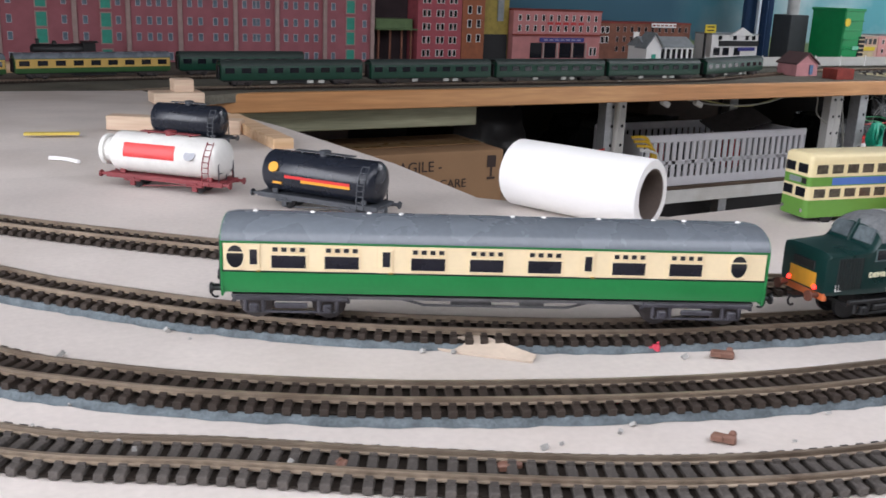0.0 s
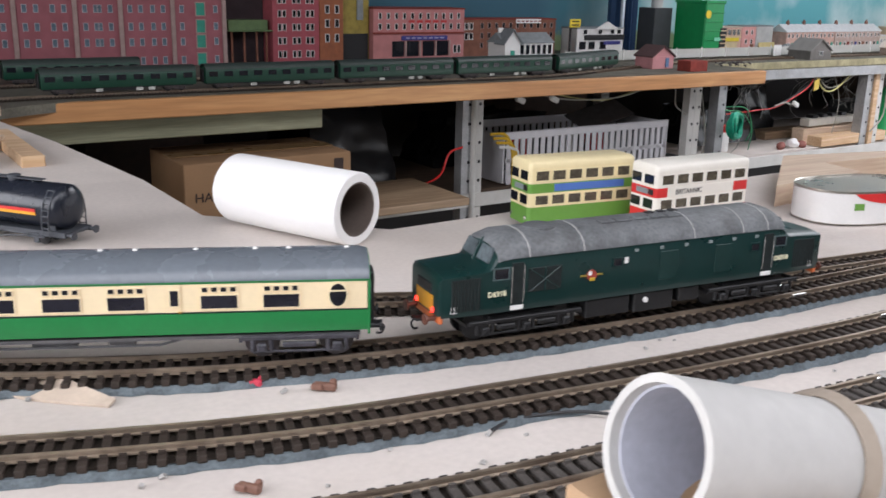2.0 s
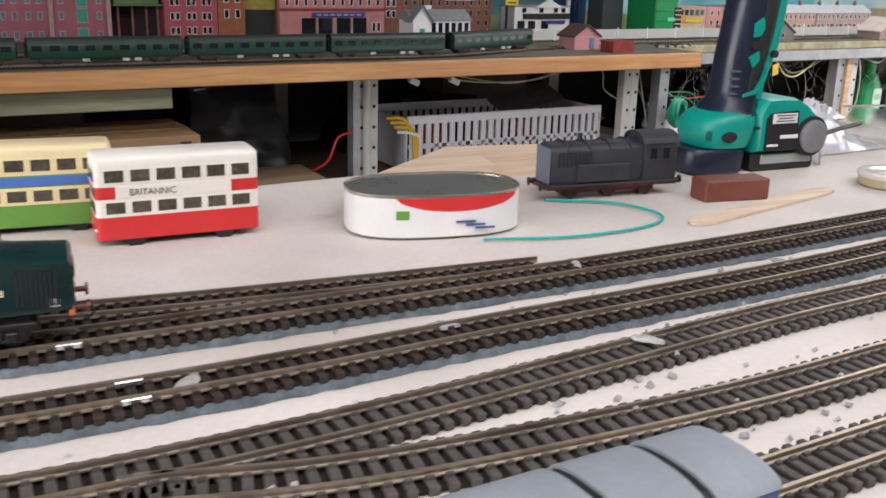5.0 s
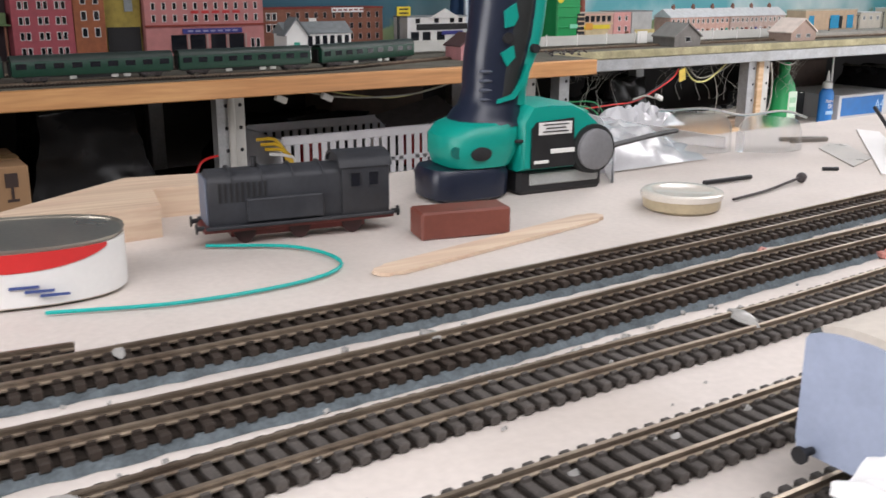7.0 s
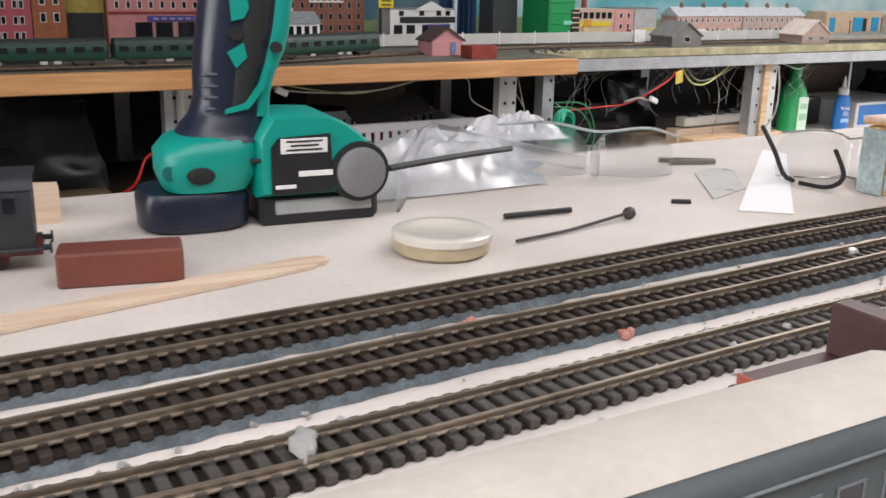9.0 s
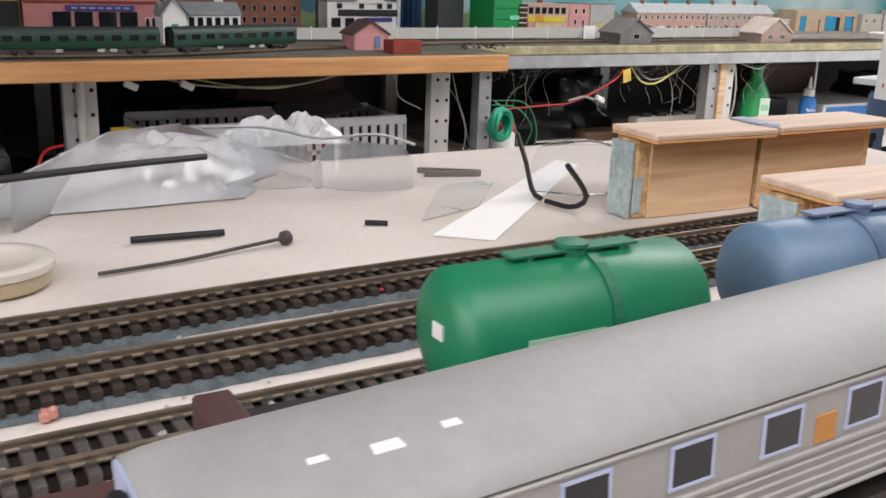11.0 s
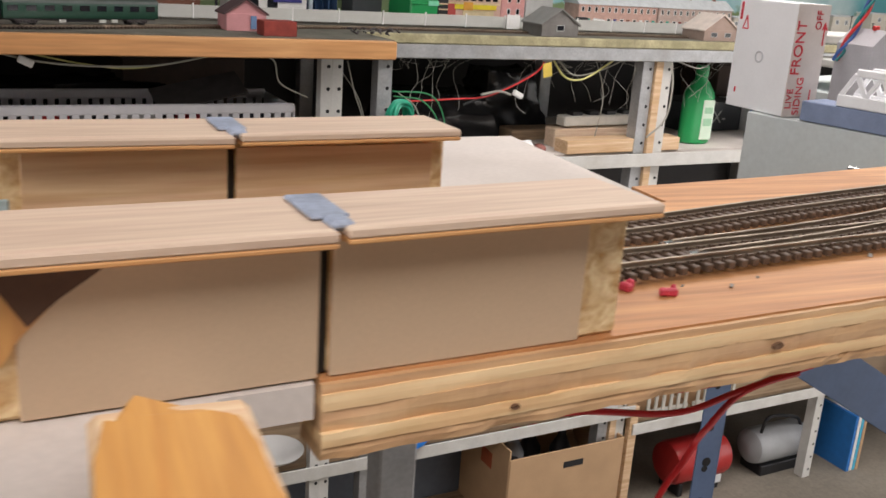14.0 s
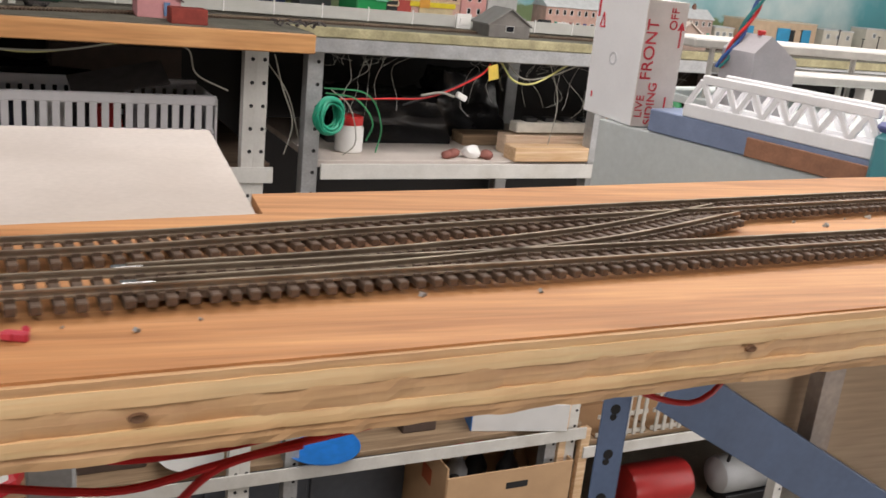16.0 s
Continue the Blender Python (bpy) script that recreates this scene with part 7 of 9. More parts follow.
solid("white_batten", box((0.045, 0.636, 0.36), (0.011, 0.011, 0.8), 0.001), mat("batten_blue_white", (0.50, 0.57, 0.64), 0.5), RACK, "pale upright batten before the blue cloth", "batten")
pp = thing("wall_pipe", RACK, "pale grey upright pipe on a dark base", "pipe")
part("pipe", rod((0.19, 0.62, 0.11), (0.19, 0.62, CEIL - 0.02), 0.02), mat("pipe_grey", (0.45, 0.46, 0.45), 0.5), pp, smooth=True)
part("base", box((0.185, 0.62, 0.034), (0.085, 0.08, 0.154), 0.002), mat("base_grey", (0.045, 0.05, 0.055), 0.7), pp, "dark grey square base")
# the green crate
gc = thing("green_crate", RACK, "bright green plastic crate with a yellow disc", "crate")
GP = mat("crate_green", (0.012, 0.27, 0.08), 0.4, 0, 0.08, 40, 0.05)
part("shell", box((0.297, 0.52, 0.047), (0.093, 0.14, 0.18), 0.004), GP, gc, smooth=False)
part("rim", box((0.297, 0.52, 0.135), (0.099, 0.146, 0.01), 0.002), GP, gc)
for k in range(5):
    part("rib", box((0.297, 0.4485, -0.02 + k * 0.03), (0.09, 0.004, 0.004), 0.0008), GP, gc)
part("yellow_disc", rod((0.262, 0.449, 0.095), (0.262, 0.446, 0.095), 0.013), YELLOWSIGN, gc, "round yellow sticker")
part("lettering_bar", box((0.315, 0.447, 0.012), (0.03, 0.002, 0.012)), mat("mint", (0.2, 0.6, 0.4), 0.6), gc)
lad = thing("model_ladder_shelf", RACK, "small dark slatted stand with pale rungs", "model stand")
part("back", box((0.344, 0.45, 0.004), (0.03, 0.004, 0.09), 0.0006), DARK, lad)
for k in range(6):
    part("rung", box((0.344, 0.4465, -0.03 + k * 0.014), (0.026, 0.003, 0.0035), 0.0004), SANDY, lad)
# the row of shops
sp = building(0.365, 0.598, 0.58, 0.07, 0.043, SALMON, "pink and red card shop row with yellow signs", roof_mat=mat("shop_coping", (0.55, 0.45, 0.38), 0.8), name="model_shop")
part("red_front", box((0.41, 0.5785, -0.016), (0.083, 0.003, 0.05), 0.0005), mat("shop_red", (0.42, 0.06, 0.05), 0.6), sp)
part("round_window", rod((0.405, 0.5775, -0.003), (0.405, 0.5755, -0.003), 0.011), mat("cream_disc", (0.62, 0.48, 0.33), 0.6), sp)
part("yellow_sign", box((0.515, 0.578, 0.0), (0.135, 0.003, 0.013), 0.0005), YELLOWSIGN, sp, "long yellow shop sign")
part("shop_window", box((0.525, 0.5785, -0.022), (0.10, 0.003, 0.026)), mat("cream_panel", (0.62, 0.50, 0.30), 0.6), sp)
part("upper_sill", box((0.48, 0.578, 0.0095), (0.225, 0.004, 0.004)), mat("cream_panel", (0.62, 0.50, 0.30), 0.6), sp)
add_windows(sp, spread(0.375, 0.59, 9), 0.58, (0.026,), 0.017, 0.019, mat("shop_frame", (0.55, 0.42, 0.32), 0.6), PANE)
part("square_sign", box((0.49, 0.577, 0.002), (0.03, 0.003, 0.022)), mat("sign_amber", (0.70, 0.33, 0.05), 0.6), sp)
ph = building(0.60, 0.678, 0.58, 0.07, 0.046, mat("rose_wall", (0.60, 0.30, 0.28), 0.8, 0, 0.1, 60), "rose pink narrow card house", roof_mat=SLATE, name="model_house", category="model house")
add_windows(ph, (0.625, 0.655), 0.58, (0.025, -0.008), 0.009, 0.014, WHITE, PANE)
part("door", box((0.66, 0.579, -0.03), (0.016, 0.003, 0.026)), BRICK_BROWN, ph)
gh = building(0.682, 0.775, 0.58, 0.07, 0.046, GREYWALL, "plain grey card end wall house", roof_mat=SLATE, name="model_house", category="model house")
part("yard_wall", box((0.735, 0.572, -0.027), (0.09, 0.004, 0.03), 0.0005), mat("yard_yellow", (0.55, 0.45, 0.2), 0.7), gh)
for u0, u1 in ((0.885, 1.185), (1.192, 1.50)):
    te = building(u0, u1, 0.60, 0.08, 0.024, SALMON if u0 < 1 else mat("terrace_grey_pink", (0.50, 0.38, 0.33), 0.8, 0, 0.14, 60), "terrace of small card houses with pale slate roof", "gable", PALE_ROOF, name="model_terrace", category="model house")
    for k, u in enumerate(spread(u0, u1, 6)):
        add_windows(te, (u - 0.012, u + 0.012), 0.60, (0.008,), 0.0085, 0.013, WHITE, PANE)
        part("door", box((u + 0.012, 0.5985, -0.03), (0.010, 0.003, 0.022)), (GREENDOOR, BRICK_RED, BLUESIGN, BRICK_BROWN, WHITE, GREENDOOR)[k], te)
    add_windows(te, [u - 0.012 for u in spread(u0, u1, 6)], 0.60, (-0.026,), 0.011, 0.013, WHITE, PANE)
    for u in spread(u0, u1, 3):
        chimney(te, u, 0.64, 0.046)
sb = building(1.62, 1.945, 0.60, 0.09, 0.034, SANDY, "sandy card goods shed with blue doors", roof_mat=mat("shed_roof", (0.62, 0.55, 0.45), 0.8), name="model_shed")
for u, w in ((1.655, 0.03), (1.80, 0.055), (1.90, 0.04)):
    part("door", box((u, 0.5985, -0.01), (w, 0.003, 0.052), 0.0005), BLUEDOOR, sb, "bright blue door")
part("open_doorway", box((1.838, 0.5985, -0.012), (0.022, 0.003, 0.048)), DARK, sb)
for u0, u1, tp in ((1.53, 1.61, 0.0), (2.0, 2.14, 0.02), (2.2, 2.45, 0.035)):
    hb = building(u0, u1, 0.62, 0.07, tp, mat("pale_card", (0.62, 0.58, 0.50), 0.8, 0, 0.08), "pale low card building", roof_mat=PALE_ROOF)
    add_windows(hb, spread(u0, u1, 3), 0.62, (tp - 0.02,), 0.014, 0.014, WHITE, SLATE, False)
# hills in relief and a brick chimney on the backdrop
ch = thing("factory_chimney", RACK, "tall brick red model factory chimney", "model chimney")
part("shaft", lathe([(0.012, -0.043), (0.0075, 0.12), (0.0095, 0.122), (0.0095, 0.13)], 14, None, pose(0.60, 0.74, 0)), mat("chimney_brick", (0.34, 0.10, 0.07), 0.8, 0, 0.15, 90), ch, smooth=True)
# platform and clear fence along the street
pf = thing("platform", RACK, "grey model station platform along the track", "model platform", kind="structure")
part("surface", box((0.9, 0.43, -0.038), (2.6, 0.15, 0.010), 0.001), mat("platform_grey", (0.36, 0.34, 0.30), 0.85, 0, 0.15, 30, 0.3), pf)
FENCE = mat("milky_fence", (0.50, 0.50, 0.47), 0.3, 0, 0.06, 30, 0.1, 0.5)
fe = thing("fence", RACK, "milky plastic panel fence with pale posts", "model fence")
pan = post_ = None
for k in range(15):
    u = -0.39 + k * 0.115
    m1, m2 = pose(u, 0.345, -0.0225), pose(u - 0.0575, 0.344, -0.021)
    if pan is None:
        pan, post_ = part("panel", box((0, 0, 0), (0.112, 0.0015, 0.028), 0.0003), FENCE, fe, m=m1), part("post", box((0, 0, 0), (0.003, 0.003, 0.034), 0.0003), WHITE, fe, m=m2)
    else:
        again(pan, m1), again(post_, m2)
part("notice_board", bx(box((0.49, 0.33, -0.02), (0.04, 0.002, 0.036), 0.0003), (0.49, 0.3285, -0.02), (0.022, 0.002, 0.018), 0.0002), WHITE, fe)
for u, h, mt, lb_ in ((0.03, 0.014, DARK, "dark model handcart"), (0.72, 0.018, SLATE, "grey model lorry"), (0.80, 0.02, DARK, "black model lorry"), (0.86, 0.016, WHITE, "white model van")):
    vh = thing("model_vehicle", RACK @ pose(u, 0.47, -0.033), lb_ + " on the platform road", "model vehicle")
    part("body", bx(box((0.006, 0, h / 2 + 0.004), (0.034, 0.018, h), 0.002), (-0.018, 0, h / 2 + 0.002), (0.014, 0.017, h * 0.75), 0.002), mt, vh)
    for x in (-0.017, 0.013):
        part("wheel", rod((x, -0.0095, 0.0042), (x, 0.0095, 0.0042), 0.0042, n=12), BLACK, vh)
for k, u in enumerate((1.55, 1.72, 1.88, 1.99, 2.06, 2.13)):
    lp = thing("model_lamp_post", RACK, "thin dark model lamp post", "lamp post", "model lamp posts")
    part("column", rod((u, 0.44, -0.034), (u, 0.44, 0.012 + 0.01 * (k % 3)), 0.0015, n=8), DARK, lp)
    part("arm", box((u, 0.44, 0.010 + 0.01 * (k % 3)), (0.016, 0.002, 0.002)), DARK, lp)


def hut(u0, u1, v, depth, eave, wall, roof_mat, label, front=False):
    return building(u0, u1, v, depth, eave, wall, label, "front_gable" if front else "gable", roof_mat, name="model_hut", category="model hut")


h1 = hut(-0.318, -0.235, 0.12, 0.07, -0.008, mat("hut_pink", (0.52, 0.24, 0.25), 0.7, 0, 0.1), mat("hut_roof_dark", (0.09, 0.05, 0.05), 0.7), "pink model hut with a dark roof", True)
part("door", box((-0.262, 0.1185, -0.025), (0.012, 0.003, 0.026)), mat("hut_door", (0.12, 0.2, 0.35), 0.6), h1)
solid("brick_bunker", box((-0.236, 0.047, -0.0285), (0.068, 0.05, 0.029), 0.001), BRICK_RED, RACK, "brick red model coal bunker", "model bunker")
h2 = hut(0.495, 0.605, 0.20, 0.09, -0.013, mat("hut_grey", (0.16, 0.15, 0.14), 0.75, 0, 0.15), mat("hut_roof_grey", (0.22, 0.21, 0.2), 0.7), "weathered grey model hut", True)
add_windows(h2, (0.55,), 0.20, (-0.022,), 0.02, 0.012, GREYWALL, PANE)
h3 = hut(1.025, 1.150, 0.20, 0.09, -0.014, mat("hut_brown", (0.33, 0.24, 0.2), 0.75, 0, 0.12), mat("hut_roof_pale", (0.66, 0.56, 0.50), 0.7), "brown model hut with a pale pyramid roof", True)
add_windows(h3, (1.06, 1.11), 0.20, (-0.026,), 0.02, 0.01, GREYWALL, PANE)
jk = thing("scrap_heap", RACK @ pose(0.0, 0.1, -0.0428), "small heap of dark model scrap", "scrap", kind="stuff")
sc = bmesh.new()
rj = random.Random(8)
for k in range(26):
    bx(sc, (0, 0, 0), (rj.uniform(0.006, 0.02), rj.uniform(0.002, 0.006), rj.uniform(0.002, 0.005)), 0.0004, pose(rj.uniform(-0.05, 0.05), rj.uniform(-0.03, 0.03), rj.uniform(0.002, 0.014), rj.uniform(-30, 30), rj.uniform(-30, 30), rj.uniform(0, 180)))
part("scrap", sc, BOGIE, jk)

# ---- things stored in the rack ----
SH_R, SH_L = -0.344, -0.352
BOTTLE_GREEN = mat("bottle_green", (0.012, 0.30, 0.09), 0.35, 0, 0.05, 30, 0.03)
LABEL_PALE = mat("label_pale_green", (0.62, 0.76, 0.62), 0.6, 0, 0.04)
INK_BLUE = mat("ink_blue", (0.02, 0.17, 0.50), 0.5, 0, 0.08, 40)
BOXWHITE = mat("carton_white", (0.66, 0.66, 0.66), 0.7, 0, 0.05, 15)
CARTON = mat("carton_brown", (0.33, 0.20, 0.11), 0.85, 0, 0.08, 10, 0.15, 0.2, 300)
CARTON_LIGHT = mat("carton_tan", (0.52, 0.34, 0.20), 0.85, 0, 0.08, 10, 0.15, 0.2, 300)
GREYSTEEL = mat("blue_grey_panel", (0.10, 0.115, 0.14), 0.5, 0, 0.15, 6, 0.1, 0.4, 60)


def flat(bm, k):
    """Squeeze a turned shape across the shelf."""
    bmesh.ops.transform(bm, matrix=Matrix.Diagonal((1, k, 1, 1)), verts=bm.verts)
    return bm


gb = thing("oil_bottle", RACK @ pose(1.112, 0.28, SH_R, 0, 0, -8) @ Matrix.Diagonal((0.76, 0.9, 1.0, 1)), "tall green plastic oil bottle with pale label", "bottle")
part("body", flat(lathe([(0.055, 0), (0.064, 0.004), (0.067, 0.03), (0.067, 0.13), (0.062, 0.15), (0.040, 0.175), (0.027, 0.186), (0.026, 0.196)], 32), 0.5), BOTTLE_GREEN, gb, smooth=True)
part("cap", lathe([(0.024, 0.195), (0.0265, 0.198), (0.0265, 0.222), (0.024, 0.226)], 24, None, Matrix.Diagonal((1, 0.7, 1, 1))), BOTTLE_GREEN, gb, smooth=True)
part("label", bx(bmesh.new(), (0.024, -0.0318, 0.072), (0.052, 0.006, 0.115), 0.002), LABEL_PALE, gb, "pale green label")
part("label_print", bx(box((0.024, -0.0355, 0.10), (0.034, 0.001, 0.018)), (0.024, -0.0355, 0.066), (0.036, 0.001, 0.022)), mat("print_mid_green", (0.35, 0.6, 0.4), 0.6), gb)
ob_ = thing("oil_bottle", RACK @ pose(1.382, 0.30, SH_R, 0, 0, -6) @ Matrix.Diagonal((0.74, 0.8, 1.03, 1)), "small blue machine oil bottle with white nozzle", "bottle")
part("body", flat(lathe([(0.036, 0), (0.042, 0.003), (0.042, 0.098), (0.036, 0.11), (0.02, 0.118)], 28), 0.6), INK_BLUE, ob_, smooth=True)
part("cap", lathe([(0.02, 0.117), (0.023, 0.119), (0.022, 0.138), (0.012, 0.142)], 20), WHITE, ob_, smooth=True)
part("nozzle", lathe([(0.0095, 0.14), (0.006, 0.162), (0.0028, 0.178)], 14), WHITE, ob_, smooth=True)
part("label_band", box((0, -0.0262, 0.035), (0.05, 0.002, 0.012)), mat("pale_blue_ink", (0.35, 0.55, 0.75), 0.6), ob_)
letters("Machine", 0.0165, pose(-0.032, -0.0258, 0.070, 90, 0, 0), WHITE, ob_)
letters("Oil", 0.022, pose(-0.014, -0.0258, 0.050, 90, 0, 0), WHITE, ob_)
pb_ = thing("paper_box", RACK @ pose(1.64, 0.44, SH_R, 0, 0, 0), "white and blue printer paper carton on the shelf", "carton")
part("carton", box((0, 0, 0.041), (0.36, 0.28, 0.082), 0.002), BOXWHITE, pb_)
part("blue_panel", box((-0.04, -0.1412, 0.046), (0.25, 0.002, 0.066)), INK_BLUE, pb_)
letters("A4", 0.05, pose(0.035, -0.1424, 0.028, 90, 0, 0), mat("ink_pale", (0.45, 0.65, 0.85), 0.6), pb_)
part("blue_flash", box((0.16, -0.1412, 0.04), (0.05, 0.002, 0.03)), mat("ink_teal", (0.1, 0.45, 0.55), 0.6), pb_)
part("lid", box((0, 0, 0.085), (0.365, 0.285, 0.006), 0.001), BOXWHITE, pb_)
fb = thing("dark_box", RACK @ pose(1.33, 0.52, SH_R), "dark grey box with pale lettering", "carton")
part("carton", box((0, 0, 0.046), (0.24, 0.16, 0.092), 0.002), mat("box_charcoal", (0.045, 0.05, 0.055), 0.6, 0, 0.1), fb)
letters("FLEX-", 0.056, pose(-0.085, -0.0815, 0.026, 90, 0, 0), mat("ink_grey", (0.35, 0.37, 0.36), 0.6), fb)
rod_ = solid("white_rod", rod((1.40, 0.3, -0.096), (1.403, 0.3, -0.20), 0.0035, n=10), WHITE, RACK, "thin white plastic rod hanging from the beam", "rod")

# green cable reel hung on the post
gr = bmesh.new()
rr_ = random.Random(3)
for k in range(14):
    a0 = rr_.uniform(0, 6)
    R1, off = 0.030 + rr_.uniform(-0.006, 0.006), rr_.uniform(-0.014, 0.014)
    cable([(R1 * math.cos(a0 + a), off + 0.003 * math.sin(3 * a), R1 * 1.15 * math.sin(a0 + a)) for a in [2 * math.pi * i / 14 for i in range(15)]], 0.0035, 6, gr)
solid("cable_coil", gr, mat("cable_green", (0.01, 0.33, 0.20), 0.45), RACK @ pose(0.095, 0.15, -0.232, 0, 0, 18), "coil of bright green cable hung on the post", "cable", smooth=True)

# timber offcuts, white strip and clutter behind the board
for u0, u1, v, z, h, d, mt, lb in ((0.60, 0.985, 0.22, SH_R, 0.036, 0.06, PINE, "orange-brown timber offcut on the shelf"), (0.62, 0.96, 0.30, SH_R, 0.05, 0.05, PINE_PALE, "pale weathered timber offcut on the shelf"), (0.55, 0.80, 0.42, SH_R, 0.03, 0.07, SHELFWOOD, "dark timber offcut on the shelf")):
    solid("timber_offcut", box((0, 0, h / 2), (u1 - u0, d, h), 0.002), mt, RACK @ pose((u0 + u1) / 2, v, z, 0, 0, rr_.uniform(-3, 3)), lb, "timber")
ws = thing("white_strip", RACK @ pose(0.80, 0.31, SH_R + 0.055, 0, 0, 3), "white plastic strip with dark gaps on the timber", "plastic strip")
part("strip", box((0, 0, 0.014), (0.30, 0.04, 0.028), 0.003), mat("old_white", (0.55, 0.53, 0.48), 0.5, 0, 0.1), ws)
for k in range(4):
    part("terminal", box((-0.10 + k * 0.06, 0.004, 0.032), (0.035, 0.03, 0.014), 0.002), BLACK, ws)
for k, (u, v, r) in enumerate(((0.50, 0.23, 0.02), (0.455, 0.24, 0.014), (0.535, 0.22, 0.015), (0.43, 0.225, 0.012))):
    bm = bmesh.new()
    bmesh.ops.create_icosphere(bm, subdivisions=2, radius=r)
    for v_ in bm.verts:
        v_.co *= 1 + 0.35 * noise.noise(v_.co * 70 + Vector((k, 0, 0)))
    bmesh.ops.transform(bm, matrix=Matrix.Diagonal((1.2, 1, 0.9, 1)), verts=bm.verts)
    solid("crumpled_wrap", bm, (mat("wrap_rust", (0.28, 0.10, 0.08), 0.6, 0, 0.3, 60), PAPER)[k == 0], RACK @ pose(u, v, SH_R + r * 0.8), "crumpled rust-brown scrap of wrapping" if k else "crumpled ball of white tissue", "scrap", smooth=True)
jar = thing("white_jar", RACK @ pose(0.20, 0.30, SH_R), "round white plastic jar with red lid", "jar")
part("body", lathe([(0.03, 0), (0.034, 0.004), (0.034, 0.06), (0.028, 0.068)], 24), WHITE, jar, smooth=True)
part("lid", lathe([(0.03, 0.067), (0.031, 0.069), (0.031, 0.085), (0.028, 0.088)], 24), RED, jar, smooth=True)
# black bags and boxes in the dark of the rack
for k, (u, v, z, sx, sy, sz) in enumerate(((0.35, 0.50, SH_R, 0.34, 0.2, 0.12), (0.62, 0.58, SH_R, 0.22, 0.16, 0.17), (-0.55, 0.60, SH_L, 0.5, 0.2, 0.14), (-1.15, 0.5, SH_L, 0.28, 0.3, 0.21), (-2.1, 0.35, SH_L, 0.36, 0.3, 0.17), (1.92, 0.45, SH_R, 0.22, 0.3, 0.16))):
    bm = bmesh.new()
    bmesh.ops.create_cube(bm, size=1)
    bmesh.ops.subdivide_edges(bm, edges=bm.edges, cuts=7, use_grid_fill=True)
    for v_ in bm.verts:
        q = v_.co.copy()
        w_ = 1 - 0.25 * (max(abs(q.x), abs(q.y)) > 0.49) * (q.z + 0.5)
        v_.co = Vector((q.x * w_ * sx, q.y * w_ * sy, (q.z + 0.5) * sz)) + (0.018 * noise.noise_vector(Vector((q.x * 5 + k, q.y * 5, q.z * 5))) if q.z > -0.49 else Vector((0, 0, 0)))
    solid("black_bag", bm, mat("black_polythene", (0.012, 0.012, 0.014), 0.22, 0, 0.2, 30, 0.3), RACK @ pose(u, v, z), "slumped black polythene bag in the rack", "bag", group="bags in the rack", smooth=True)
for u, v, sz in ((-0.30, 0.66, 0.2), (1.62, 0.68, 0.19), (-1.62, 0.66, 0.22)):
    b_ = thing("storage_box", RACK @ pose(u, v, SH_R if u > 0 else SH_L), "dark brown storage box in the rack", "box")
    part("box", box((0, 0, sz / 2), (0.3, 0.18, sz), 0.003), mat("box_umber", (0.07, 0.045, 0.035), 0.7, 0, 0.2), b_)
    part("lid", box((0, 0, sz + 0.006), (0.31, 0.19, 0.014), 0.003), mat("box_umber_lid", (0.05, 0.035, 0.03), 0.7, 0, 0.2), b_)

# slotted white basket with odds and ends
bk = thing("plastic_basket", RACK @ pose(-0.45, 0.0, SH_L), "white slotted plastic basket filled with oddments", "basket")
BASKET = mat("basket_white", (0.70, 0.69, 0.72), 0.45, 0, 0.05, 30)
BW, BD, BH, V_ = 0.62, 0.22, 0.135, 0.32
part("floor", box((0, V_, 0.006), (BW - 0.02, BD - 0.02, 0.006), 0.002), BASKET, bk)
for y in (V_ - BD / 2, V_ + BD / 2):
    part("rim", box((0, y, BH), (BW, 0.008, 0.022), 0.003), BASKET, bk)
    part("belt", box((0, y, BH * 0.5), (BW - 0.01, 0.005, 0.012), 0.001), BASKET, bk)
    part("skirt", box((0, y, 0.014), (BW - 0.02, 0.006, 0.026), 0.001), BASKET, bk)
for x in (-BW / 2, BW / 2):
    part("end", box((x, V_, BH * 0.5 + 0.004), (0.006, BD, BH), 0.002), BASKET, bk)
sl = None
for k in range(26):
    for y in (V_ - BD / 2, V_ + BD / 2):
        m = pose(-BW / 2 + 0.015 + k * (BW - 0.03) / 25, y, BH * 0.5)
        if sl is None:
            sl = part("slat", box((0, 0, 0), (0.0145, 0.005, BH - 0.01), 0.001), BASKET, bk, m=m)
        else:
            again(sl, m)
for k in range(9):
    x = -0.24 + k * 0.06
    mt = (BLACK, RED, mat("grey_tool", (0.3, 0.3, 0.32), 0.4), NAVY, WHITE)[k % 5]
    solid("tool_case", bx(bmesh.new(), (0, 0, 0.05), (0.05 + 0.02 * (k % 3), 0.05, 0.09), 0.006, pose(0, 0, 0, 0, 12 * ((k % 3) - 1), 0)), mt, RACK @ pose(-0.46 + x, V_ + 0.02 * ((k % 3) - 1), SH_L + 0.02), "small tool case among oddments in the basket", "tool case", group="oddments in the basket")
lid_ = solid("smoked_sheet", bx(bmesh.new(), (0, 0, 0), (0.20, 0.10, 0.004), 0.001, pose(0, 0, 0, 22, -12, 0)), mat("smoked_lid", (0.09, 0.08, 0.08), 0.15), RACK @ pose(-0.33, V_ - 0.01, SH_L + 0.158), "dark smoked plastic sheet leaning on the basket", "plastic sheet")
